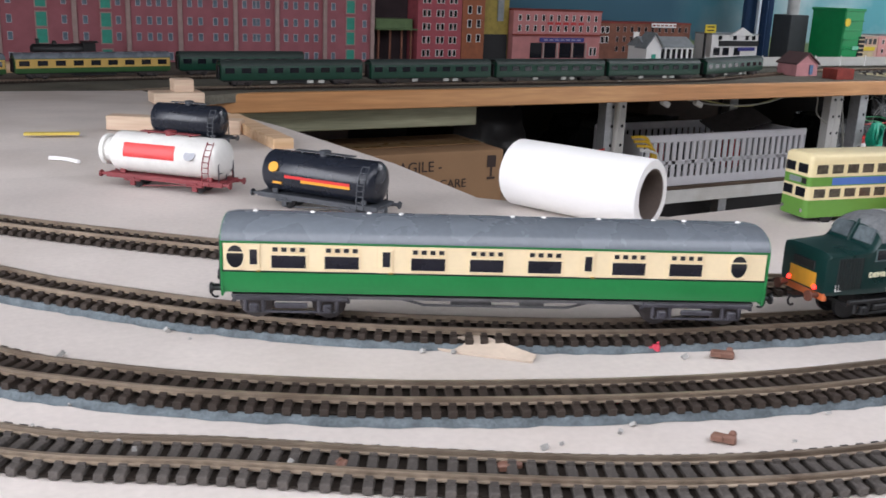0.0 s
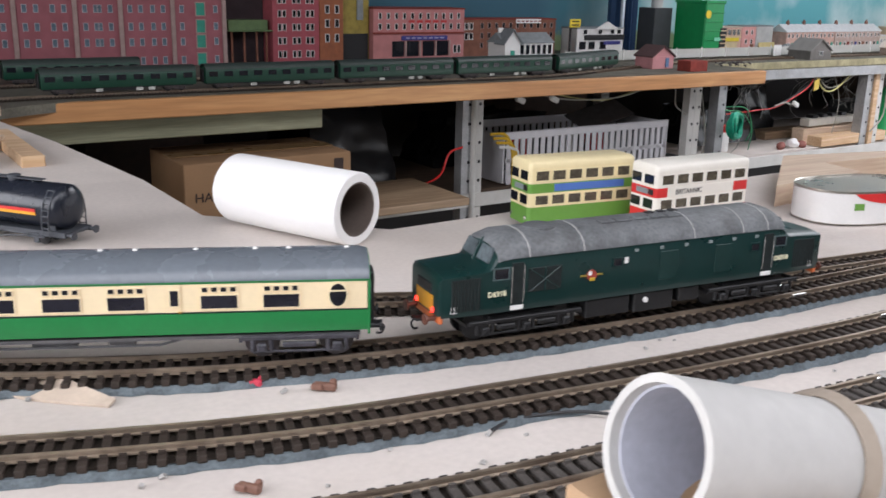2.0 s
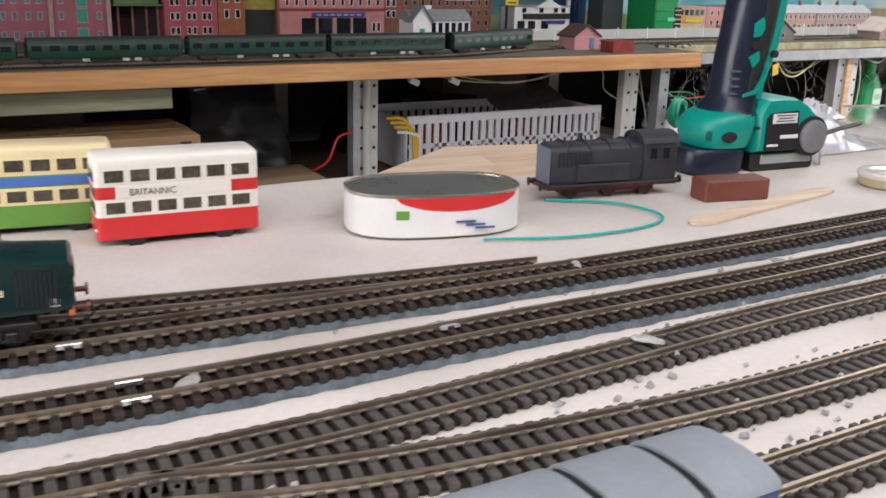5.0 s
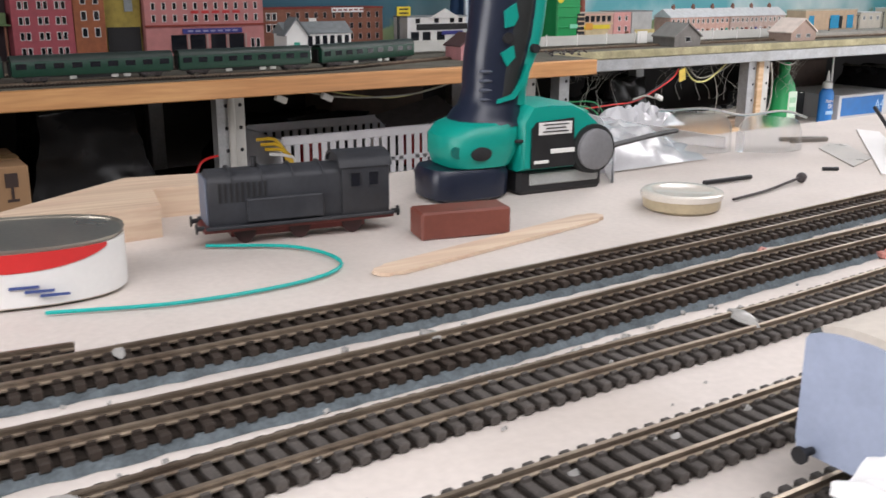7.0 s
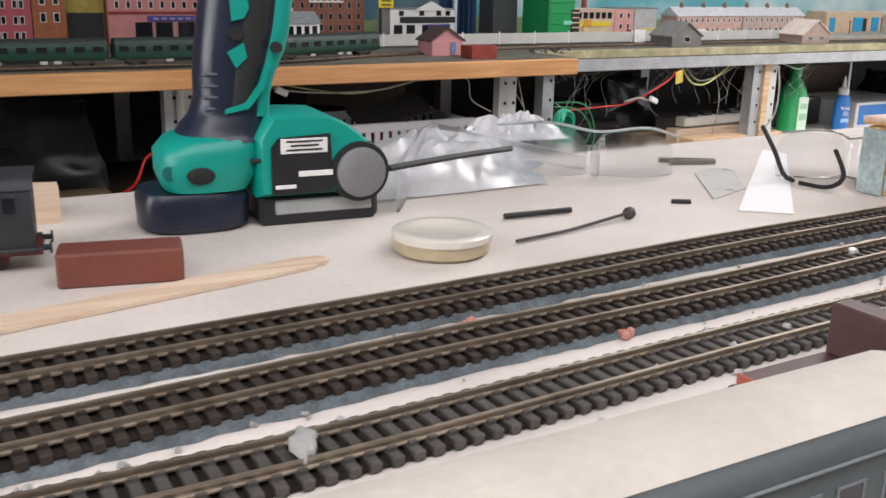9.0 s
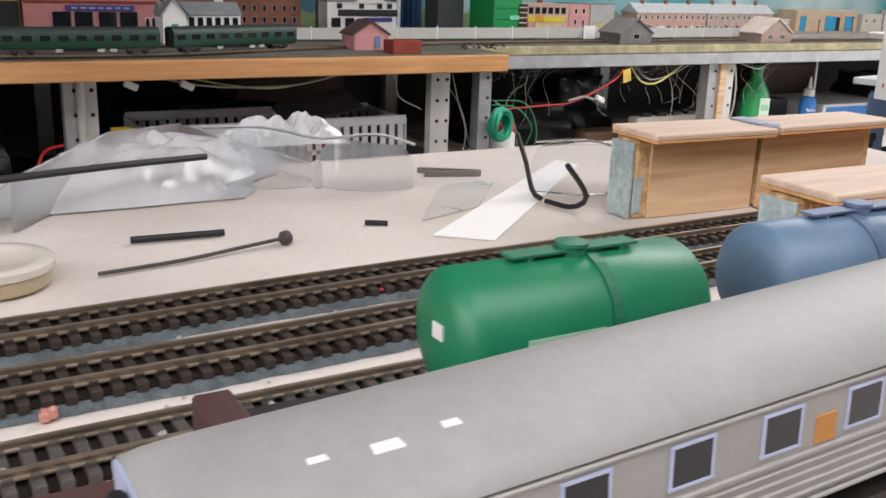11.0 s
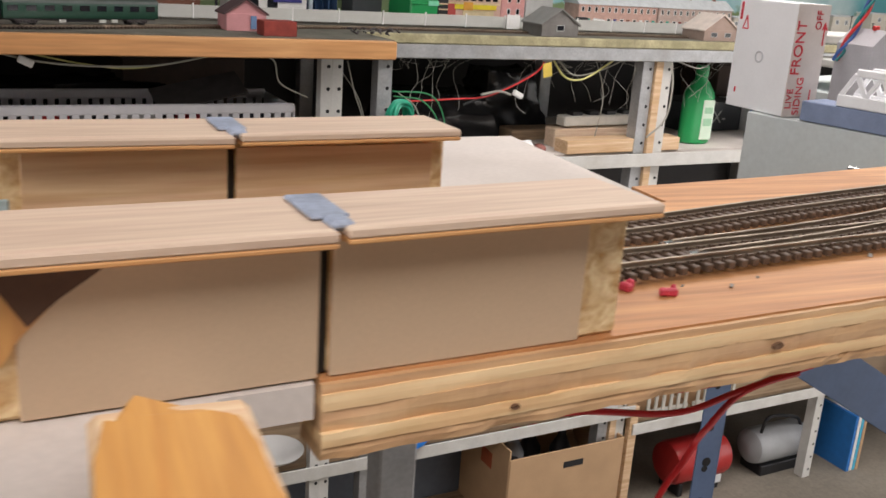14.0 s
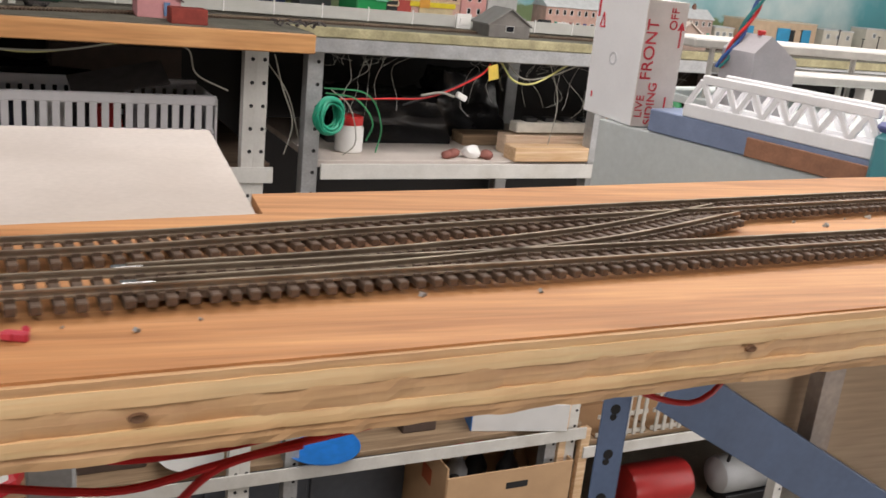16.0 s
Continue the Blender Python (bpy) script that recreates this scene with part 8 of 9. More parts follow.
# cables at the first post
for k in range(4):
    c = [(-0.838 + 0.01 * k, 0.17, -0.20 - 0.012 * k), (-0.794 + 0.008 * k, 0.16, -0.205 - 0.012 * k), (-0.766 + 0.006 * k, 0.165, -0.26), (-0.759 + 0.004 * k, 0.17, SH_L + 0.006)]
    solid("cable", cable(c, 0.0042), mat("cable_yellow", (0.66, 0.42, 0.03), 0.45) if k < 3 else WHITE, RACK, "yellow mains cable looped by the post" if k < 3 else "white mains cable looped by the post", "cable", group="cables by the post", smooth=True)
solid("cable", cable([(-1.06, 0.25, SH_L + 0.004), (-1.0, 0.17, -0.30), (-0.97, 0.165, -0.24), (-0.93, 0.16, -0.225)], 0.003), RED, RACK, "thin red wire by the post", "cable", smooth=True)

# the brown carton marked fragile, on a long board under the shelf
fr = thing("carton", RACK @ pose(-1.535, 0.09, -0.306), "brown fragile carton under the shelf", "carton")
part("carton", box((0, 0, 0.065), (0.37, 0.22, 0.13), 0.002), CARTON, fr)
part("tape", box((0, 0, 0.1305), (0.37, 0.05, 0.001)), mat("parcel_tape", (0.36, 0.22, 0.10), 0.3), fr)
PRINT = mat("carton_print", (0.05, 0.03, 0.025), 0.8)
letters("FRAGILE -", 0.032, pose(-0.105, -0.1108, 0.090, 90, 0, 0), PRINT, fr)
letters("HANDLE WITH CARE", 0.027, pose(-0.165, -0.1108, 0.052, 90, 0, 0), PRINT, fr)
gl = bmesh.new()
for c, s in (((0.155, 0.105), (0.022, 0.026)), ((0.155, 0.082), (0.005, 0.022)), ((0.155, 0.068), (0.020, 0.005))):
    bx(gl, (c[0], -0.1108, c[1]), (s[0], 0.001, s[1]))
part("glass_symbol", gl, PRINT, fr)
solid("plank", box((0, 0, 0), (1.15, 0.26, 0.018), 0.002), SHELFWOOD, RACK @ pose(-1.62, 0.09, -0.3155), "long plank carrying a carton", "timber")
for u in (-2.1, -1.15):
    solid("timber_prop", box((0, 0, 0), (0.05, 0.05, 0.03), 0.002), SHELFWOOD, RACK @ pose(u, 0.19, -0.3395), "short timber prop under the plank", "timber")
solid("timber_upright", box((-2.0, 0.045, -0.218), (0.06, 0.03, 0.175), 0.002), PINE_PALE, RACK, "pale timber upright below the green beam", "timber")

# wires and cobwebs under the deck
W_RED, W_GREEN, W_GREY, W_YELLOW = RED, mat("wire_green", (0.03, 0.25, 0.10), 0.5), mat("wire_grey", (0.35, 0.34, 0.30), 0.7), mat("wire_pale_yellow", (0.55, 0.52, 0.20), 0.6)
tg = thing("yellow_tag", RACK, "yellow paper tag tied under the deck", "tag")
part("tag", bx(bmesh.new(), (0, 0, 0), (0.026, 0.002, 0.036), 0.0005, pose(0.50, 0.165, -0.122, 8, -15, 0)), mat("tag_yellow", (0.75, 0.55, 0.10), 0.7), tg)
part("string", cable([(0.49, 0.165, -0.09), (0.495, 0.164, -0.104)], 0.0008), W_GREY, tg)
WIRES = [
    (W_RED, [(0.12, 0.21, -0.205), (0.25, 0.2, -0.198), (0.36, 0.2, -0.190), (0.47, 0.18, -0.135), (0.50, 0.178, -0.10)], 0.0022),
    (BLACK, [(0.30, 0.22, -0.215), (0.42, 0.2, -0.165), (0.52, 0.19, -0.105)], 0.003),
    (W_GREY, [(0.33, 0.19, -0.186), (0.38, 0.19, -0.178), (0.42, 0.195, -0.188)], 0.003),
    (W_GREEN, [(0.10, 0.2, -0.19), (0.17, 0.19, -0.20), (0.21, 0.18, -0.25), (0.20, 0.19, -0.30)], 0.0018),
    (W_GREEN, [(0.10, 0.21, -0.18), (0.20, 0.2, -0.19), (0.24, 0.2, -0.26), (0.23, 0.2, -0.33)], 0.0018),
    (W_GREY, [(0.12, 0.22, -0.185), (0.16, 0.2, -0.22), (0.18, 0.2, -0.30), (0.15, 0.21, -0.338)], 0.0016),
    (W_YELLOW, [(0.53, 0.19, -0.098), (0.57, 0.185, -0.142), (0.63, 0.185, -0.145), (0.72, 0.19, -0.098)], 0.0026),
    (W_GREY, [(0.55, 0.2, -0.098), (0.60, 0.19, -0.137), (0.68, 0.19, -0.125), (0.76, 0.2, -0.098)], 0.002),
    (W_GREY, [(0.70, 0.24, -0.10), (0.73, 0.23, -0.20), (0.72, 0.24, -0.335)], 0.0014),
    (W_GREY, [(0.84, 0.165, -0.30), (0.89, 0.158, -0.25), (0.905, 0.162, -0.17), (0.90, 0.17, -0.10)], 0.0028),
    (W_GREY, [(-0.76, 0.1, -0.088), (-0.68, 0.09, -0.105), (-0.58, 0.09, -0.113), (-0.46, 0.09, -0.11), (-0.34, 0.1, -0.088)], 0.0022),
    (W_YELLOW, [(-0.72, 0.12, -0.088), (-0.6, 0.1, -0.11), (-0.5, 0.1, -0.117), (-0.36, 0.11, -0.095), (-0.3, 0.12, -0.085)], 0.0018),
    (W_GREY, [(-0.28, 0.12, -0.088), (-0.22, 0.12, -0.10), (-0.2, 0.13, -0.15), (-0.13, 0.15, -0.185)], 0.0018),
    (W_GREY, [(-0.02, 0.2, -0.11), (0.0, 0.2, -0.18), (0.03, 0.21, -0.26), (0.01, 0.2, -0.335)], 0.0016),
    (W_GREY, [(-0.03, 0.22, -0.13), (0.02, 0.22, -0.2), (0.05, 0.22, -0.30)], 0.0014),
    (RED, [(-1.98, 0.03, -0.13), (-1.965, 0.028, -0.16), (-1.97, 0.03, -0.20)], 0.0018),
    (W_GREY, [(0.93, 0.18, -0.098), (1.0, 0.175, -0.115), (1.05, 0.18, -0.098)], 0.002),
]
for mt, pts, r in WIRES:
    solid("wire", cable(pts, r, 6), mt, RACK, "loose wire hanging under the deck", "wire", group="wires under the deck", smooth=True)
for u, v, z in ((-0.70, 0.085, -0.105), (-0.81, 0.085, -0.102), (0.435, 0.19, -0.186)):
    solid("wire_connector", box((0, 0, 0), (0.028, 0.012, 0.014), 0.002), WHITE, RACK @ pose(u, v, z, 0, 25, 0), "small white wire connector block", "connector")
# dusty cobweb strands
cw = bmesh.new()
rc = random.Random(21)
for k in range(46):
    u, z0 = rc.choice((rc.uniform(0.45, 0.85), rc.uniform(0.95, 1.1), rc.uniform(0.1, 0.3))), -0.098
    pts = [(u, 0.18, z0)]
    for j in range(3):
        u += rc.uniform(-0.035, 0.035)
        z0 -= rc.uniform(0.012, 0.07) if k % 2 else rc.uniform(0.002, 0.02)
        pts.append((u, 0.18 + rc.uniform(-0.005, 0.06), z0))
    cable(pts, 0.0005, 3, cw, 0.012)
solid("cobwebs", cw, mat("cobweb", (0.42, 0.41, 0.38), 0.9), RACK, "dusty grey cobweb strands", "cobweb", kind="stuff")

# ---- the lower bays of the rack ----
SB, SC = -1.117, -1.182
bt = thing("open_carton", RACK @ pose(0.70, 0.30, -1.462), "open tan carton holding bottles", "carton")
for c, s in (((0, -0.14, 0.125), (0.40, 0.006, 0.25)), ((0, 0.14, 0.125), (0.40, 0.006, 0.25)), ((-0.2, 0, 0.14), (0.006, 0.28, 0.28)), ((0.2, 0, 0.125), (0.006, 0.28, 0.25))):
    part("side", box(c, s, 0.001), CARTON_LIGHT, bt)
part("bottom", box((0, 0, 0.004), (0.4, 0.28, 0.006)), CARTON, bt)
part("print_patch", box((-0.2035, -0.02, 0.2), (0.001, 0.06, 0.05)), mat("ink_rust", (0.42, 0.10, 0.04), 0.7), bt)
part("handle_slot", box((0.02, -0.1435, 0.20), (0.07, 0.001, 0.02), 0.0003), DARK, bt)
for x, y, h, mt, cap in ((-0.10, 0.0, 0.29, mat("bottle_clear_grey", (0.35, 0.36, 0.37), 0.2), RED), (-0.02, 0.03, 0.27, BLACK, RED), (0.06, -0.02, 0.28, BLACK, WHITE), (0.13, 0.04, 0.24, CARTON, CARTON), (-0.14, -0.07, 0.2, BLACK, BLACK)):
    b_ = thing("bottle", RACK @ pose(0.70 + x, 0.30 + y, -1.455), "bottle standing in the open carton", "bottle", "bottles in the carton")
    part("body", lathe([(0.03, 0), (0.034, 0.004), (0.034, h * 0.62), (0.012, h * 0.78), (0.012, h * 0.9)], 20), mt, b_, smooth=True)
    part("cap", lathe([(0.014, h * 0.89), (0.0145, h * 0.9), (0.0145, h), (0.012, h + 0.003)], 16), cap, b_, smooth=True)
wb = thing("white_carton", RACK @ pose(0.755, 0.30, SB, 0, 0, -14), "white flat paper carton with blue end", "carton")
part("carton", box((0, 0, 0.042), (0.28, 0.22, 0.084), 0.002), BOXWHITE, wb)
part("blue_end", box((-0.1412, 0, 0.042), (0.002, 0.22, 0.08)), INK_BLUE, wb)
part("lettering_bar", bx(box((-0.1426, -0.05, 0.045), (0.001, 0.012, 0.04)), (-0.1426, -0.02, 0.045), (0.001, 0.012, 0.04)), WHITE, wb)
part("tray_top", box((0.02, 0, 0.088), (0.16, 0.12, 0.008), 0.002), mat("dark_green_tray", (0.03, 0.09, 0.05), 0.5), wb)
bp_ = solid("blue_plate", lathe([(0.06, 0), (0.10, 0.012), (0.103, 0.016), (0.098, 0.015), (0.058, 0.004)], 40), mat("plate_blue", (0.02, 0.22, 0.72), 0.35), RACK @ pose(0.16, 0.235, SB), "bright blue plastic plate on the shelf", "plate", smooth=True)
solid("white_bowl", lathe([(0.03, 0), (0.075, 0.03), (0.078, 0.034), (0.072, 0.033), (0.028, 0.006)], 36), WHITE, RACK @ pose(-0.17, 0.23, SB), "shallow white bowl on the shelf", "bowl", smooth=True)
lk = thing("metal_cabinet", RACK @ pose(-0.25, 0.48, -1.462), "blue-grey steel cabinet with door seams", "cabinet")
part("body", box((0, 0.05, 0.165), (1.5, 0.2, 0.33), 0.003), GREYSTEEL, lk)
for k in range(5):
    part("door", box((-0.6 + k * 0.3, -0.054, 0.165), (0.29, 0.008, 0.31), 0.002), GREYSTEEL, lk)
for k in range(2):
    c_ = thing("wire_crate", RACK @ pose(1.09 + k * 0.2, 0.30, SC), "pale slatted crate on the lower shelf", "crate")
    for j in range(6):
        part("slat", box((-0.075 + j * 0.03, -0.1, 0.07), (0.012, 0.006, 0.14), 0.001), mat("crate_pale", (0.5, 0.47, 0.42), 0.7), c_)
    for z in (0.01, 0.07, 0.13):
        part("rail", box((0, -0.095, z), (0.18, 0.006, 0.014), 0.001), MATS["crate_pale"], c_)
    part("back", box((0, 0.09, 0.07), (0.18, 0.006, 0.14), 0.001), CARTON, c_)
    part("base", box((0, 0, 0.004), (0.18, 0.19, 0.006), 0.001), CARTON, c_)
rt = thing("red_tank", RACK @ pose(1.335, 0.30, FLOOR - 0.04), "rounded red metal tank on the floor", "tank")
part("tank", lathe([(0.05, -0.12), (0.07, -0.115), (0.075, -0.10), (0.075, 0.10), (0.07, 0.115), (0.05, 0.12)], 32, None, pose(0, 0, 0.15, 0, 90, 0)), mat("tank_red", (0.42, 0.025, 0.025), 0.35, 0, 0.08, 20), rt, smooth=True)
for s in (-1, 1):
    part("foot", box((s * 0.08, 0, 0.065), (0.02, 0.10, 0.05), 0.003), BLACK, rt)
part("label", box((0.03, -0.078, 0.10), (0.07, 0.004, 0.03), 0.001), BOXWHITE, rt)
gt = thing("grey_cylinder", RACK @ pose(1.72, 0.30, FLOOR), "pale grey gas cylinder lying on a stand", "cylinder")
part("cylinder", lathe([(0.03, -0.14), (0.06, -0.12), (0.065, -0.1), (0.065, 0.1), (0.055, 0.12), (0.02, 0.14)], 28, None, pose(0, 0, 0.10, 0, 90, 0)), mat("cylinder_grey", (0.36, 0.37, 0.38), 0.45, 0, 0.08, 20), gt, smooth=True)
part("stand", box((0, 0, 0.02), (0.2, 0.1, 0.04), 0.003), BLACK, gt)
part("handle", cable([(-0.1, -0.02, 0.15), (-0.08, -0.03, 0.22), (0.05, -0.03, 0.20), (0.1, -0.02, 0.15)], 0.006), BLACK, gt, smooth=True)
for k, mt in enumerate((INK_BLUE, WHITE, mat("mag_cyan", (0.05, 0.4, 0.6), 0.5), CARTON_LIGHT)):
    solid("magazine", box((0, 0, 0.11), (0.014, 0.16, 0.22), 0.001), mt, RACK @ pose(1.96 + k * 0.016, 0.24, FLOOR), "upright magazine on the floor", "magazine", group="magazines")
solid("timber_upright", box((0.945, 0.185, (SB - 0.01 + FLOOR) / 2), (0.03, 0.02, SB - 0.01 - FLOOR), 0.001), PINE, RACK, "pine upright between the lower bays", "timber")

rwb = thing("biscuit_tin", RACK @ pose(-0.63, 0.28, SB), "round-topped red and white tin on the shelf", "tin")
part("tin", lathe([(0.085, 0), (0.09, 0.004), (0.09, 0.03), (0.07, 0.055), (0.03, 0.068)], 10, None), mat("tin_red", (0.45, 0.02, 0.03), 0.4), rwb)
for k in range(5):
    part("white_panel", box((0, -0.079, 0.034), (0.022, 0.004, 0.036), 0.001), WHITE, rwb, m=pose(0, 0, 0, 0, 0, -72 + k * 36))
for u_, w_ in ((-0.35, 0.16), (0.45, 0.1)):
    solid("storage_box", box((0, 0, 0.03), (w_, 0.2, 0.06), 0.003), mat("box_umber", (0.07, 0.045, 0.035), 0.7, 0, 0.2), RACK @ pose(u_, 0.36, SB), "low dark box on the lower shelf", "box")

# blue racking that carries the side board
BLUEPAINT = mat("rack_blue", (0.13, 0.20, 0.36), 0.5, 0, 0.1, 12, 0.06, 0.4, 100, (0.10, 0.12, 0.16), 0.3)
br = thing("blue_racking", None, "blue painted slotted racking post and brace", "shelving", kind="structure")
po = part("post", bx(box((2.480, 1.29, (FLOOR - 0.045) / 2), (0.046, 0.003, -0.045 - FLOOR), 0.0006), (2.5045, 1.31, (FLOOR - 0.045) / 2), (0.003, 0.042, -0.045 - FLOOR), 0.0006), BLUEPAINT, br, m=pose(0, 0, 0))
key = None
for k in range(17):
    z = -0.12 - k * 0.078
    if key is None:
        bm = rod((0, 0.0006, 0), (0, -0.0012, 0), 0.0085, n=14)
        cy(bm, (-0.002, 0.0006, -0.013), (-0.002, -0.0012, -0.013), 0.0058, n=12)
        key = part("keyhole", bm, DARK, po, m=pose(2.479, 1.2885, z))
    else:
        again(key, pose(2.479, 1.2885, z), po)
BRACE_AT = pose(2.72, 1.02, -0.538, 0, 30.5, 0)
part("brace", box((0, 0, 0), (0.80, 0.004, 0.068), 0.001), BLUEPAINT, br, m=BRACE_AT)
part("brace_flange", box((0, 0.028, 0.032), (0.80, 0.052, 0.004), 0.001), BLUEPAINT, br, m=BRACE_AT)
solid("plywood_sheet", loft([[(x, y, z) for x, z in ((2.425, -0.364), (2.425, -0.05), (3.15, -0.05), (3.15, -0.791))] for y in (1.084, 1.094)]), wood("sheet_brown", (0.62, 0.46, 0.31), (0.54, 0.39, 0.26), (1, 0, 0), 7, 0.7), None, "brown plywood panel fixed behind the blue brace", "sheet")
solid("steel_upright", bx(box((2.645, 1.045, -0.30), (0.034, 0.003, 0.33), 0.0005), (2.6295, 1.058, -0.30), (0.003, 0.024, 0.33), 0.0005), mat("rusty_steel", (0.40, 0.34, 0.30), 0.6, 0.3, 0.2, 20, 0.15, 0.4, 120, (0.22, 0.10, 0.05), 0.8), None, "rusty steel angle upright on the blue brace", "bracket")

# red cables under the plywood edge
RC = mat("cable_red", (0.60, 0.02, 0.025), 0.4)


CY = 0.455
for pts, r in (
    ([(1.60, CY, -0.030), (1.65, CY, -0.055), (1.688, CY, -0.060), (1.734, CY, -0.0665), (1.766, CY, -0.060), (1.795, CY, -0.0535), (1.837, CY, -0.045), (1.88, CY, -0.031)], 0.0012),
    ([(1.66, CY + 0.01, -0.030), (1.72, CY + 0.008, -0.056), (1.76, CY + 0.006, -0.057), (1.80, CY + 0.004, -0.050), (1.85, CY, -0.041), (1.90, CY, -0.031)], 0.0012),
    ([(1.80, CY - 0.003, -0.052), (1.779, CY - 0.002, -0.056), (1.766, CY, -0.063), (1.754, CY, -0.076), (1.744, CY, -0.09), (1.738, CY + 0.02, -0.16), (1.745, CY + 0.05, -0.4)], 0.0012),
    ([(1.935, CY, -0.029), (1.942, CY, -0.040), (1.968, CY, -0.048), (1.982, CY, -0.042), (1.988, CY, -0.029)], 0.0010),
):
    solid("cable", cable(pts, r * 1.35, 8), RC, None, "red cable slung under the plywood edge", "cable", group="red cables", smooth=True)

# ---- on the side board ----
bxw = thing("white_box", pose(2.263, 1.035, -0.0195, 0, 0, 3), "white cardboard box with red hand lettering", "carton")
part("carton", box((0, 0, 0.063), (0.048, 0.094, 0.126), 0.0008), mat("card_white", (0.90, 0.90, 0.92), 0.7, 0, 0.03, 20), bxw)
# greyer sheet over the front: this face's shade is put into its colour
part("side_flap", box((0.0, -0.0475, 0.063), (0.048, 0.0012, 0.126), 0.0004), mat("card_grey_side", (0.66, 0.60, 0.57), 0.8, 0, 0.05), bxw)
PEN_RED = mat("felt_red", (0.60, 0.03, 0.05), 0.6)
letters("FRONT", 0.0185, pose(-0.0095, -0.0485, 0.047, 90, -90, 0), PEN_RED, bxw)
letters("LIVE", 0.0125, pose(-0.0135, -0.0485, 0.009, 90, -90, 0), PEN_RED, bxw)
letters("SIDING", 0.0135, pose(-0.0005, -0.0485, 0.002, 90, -90, 0), PEN_RED, bxw)
letters("OFF", 0.0125, pose(0.0125, -0.0485, 0.098, 90, -90, 0), PEN_RED, bxw)
for x, z, way in ((0.0185, 0.094, 1), (0.0125, 0.018, -1)):
    part("drawn_arrow", loft([[(x + px, y, z + way * pz) for px, pz in ((-0.0009, -0.013), (0.0009, -0.013), (0.0009, 0.005), (0.0045, 0.004), (0, 0.013), (-0.0045, 0.004), (-0.0009, 0.005))] for y in (-0.0486, -0.0481)]), PEN_RED, bxw)
tr_ = bmesh.new()
for a, b in (((0.036, 0.092), (0.027, 0.092)), ((0.036, 0.092), (0.031, 0.107)), ((0.027, 0.092), (0.031, 0.107))):
    cy(tr_, (-0.0244, a[0], a[1]), (-0.0244, b[0], b[1]), 0.0008, n=6)
part("drawn_triangle", tr_, PEN_RED, bxw)
part("drawn_mark", box((-0.0244, 0.041, 0.112), (0.0008, 0.003, 0.02)), PEN_RED, bxw)
part("drawn_mark", box((-0.0244, 0.034, 0.02), (0.0008, 0.002, 0.006)), PEN_RED, bxw)
part("round_vent", lathe([(0.0068, 0), (0.0068, 0.0008), (0.005, 0.0008), (0.005, 0)], 20, None, pose(-0.0238, 0.002, 0.062, 0, -90, 0)), mat("card_shadow", (0.60, 0.60, 0.63), 0.8), bxw, smooth=True)

# white truss bridge on a bar
tb = thing("truss_bridge", BRIDGE_AT @ pose(0, 0.003, 0.0226), "white plastic truss girder bridge", "model bridge")
TRW = mat("truss_white", (0.86, 0.86, 0.88), 0.45, 0, 0.04)
for y in (0.0, 0.034):
    part("top_chord", box((0.0285, y, 0.0375), (0.178, 0.005, 0.0085), 0.001), TRW, tb)
    part("bottom_chord", box((0.0225, y, 0.0065), (0.200, 0.005, 0.013), 0.001), TRW, tb)
    for k in range(14):
        x0, x1 = -0.0745 + 0.0141 * k, -0.0745 + 0.0141 * (k + 1)
        a, b = ((x0, 0.012), (x1, 0.036)) if k % 2 == 0 else ((x0, 0.036), (x1, 0.012))
        ln = math.hypot(b[0] - a[0], b[1] - a[1])
        part("diagonal", box((0, 0, 0), (ln, 0.004, 0.005), 0.0005), TRW, tb, m=pose((a[0] + b[0]) / 2, y, (a[1] + b[1]) / 2, 0, -math.degrees(math.atan2(b[1] - a[1], b[0] - a[0])), 0))
part("deck", box((0.0225, 0.017, 0.004), (0.199, 0.030, 0.004), 0.0005), TRW, tb)
bb_ = thing("bridge_bar", BRIDGE_AT, "blue bar with brown front face under the bridge", "bar")
part("bar", box((0.02, 0.0245, 0.0112), (0.275, 0.047, 0.0222), 0.001), mat("bar_blue", (0.20, 0.25, 0.38), 0.5, 0, 0.1), bb_)
part("brown_face", box((0.079, -0.0005, 0.0090), (0.156, 0.003, 0.0176), 0.0008), mat("bar_brown", (0.36, 0.17, 0.10), 0.6, 0, 0.2, 60), bb_)
tl_ = thing("plastic_case", BRIDGE_AT @ pose(0.145, 0.012, 0.0), "blue-green plastic case with rounded corners", "case")
part("case_body", box((0, 0, 0.024), (0.045, 0.05, 0.048), 0.005), mat("case_teal", (0.06, 0.26, 0.30), 0.4, 0, 0.05), tl_)
part("case_lid", box((0, 0, 0.052), (0.044, 0.049, 0.008), 0.003), mat("case_blue", (0.10, 0.12, 0.32), 0.4, 0, 0.05), tl_, "dark blue lid")
gk = thing("model_building", pose(2.455, 1.07, -0.0204), "grey card gable house beside the bridge", "model building")
part("wall", loft([[(-0.03, y, 0), (0.03, y, 0), (0.03, y, 0.072), (-0.01, y, 0.098), (-0.03, y, 0.078)] for y in (-0.02, 0.04)]), mat("card_lilac_grey", (0.42, 0.40, 0.42), 0.7, 0, 0.08), gk)
part("red_finial", box((-0.01, 0, 0.1), (0.01, 0.004, 0.006), 0.001), RED, gk)
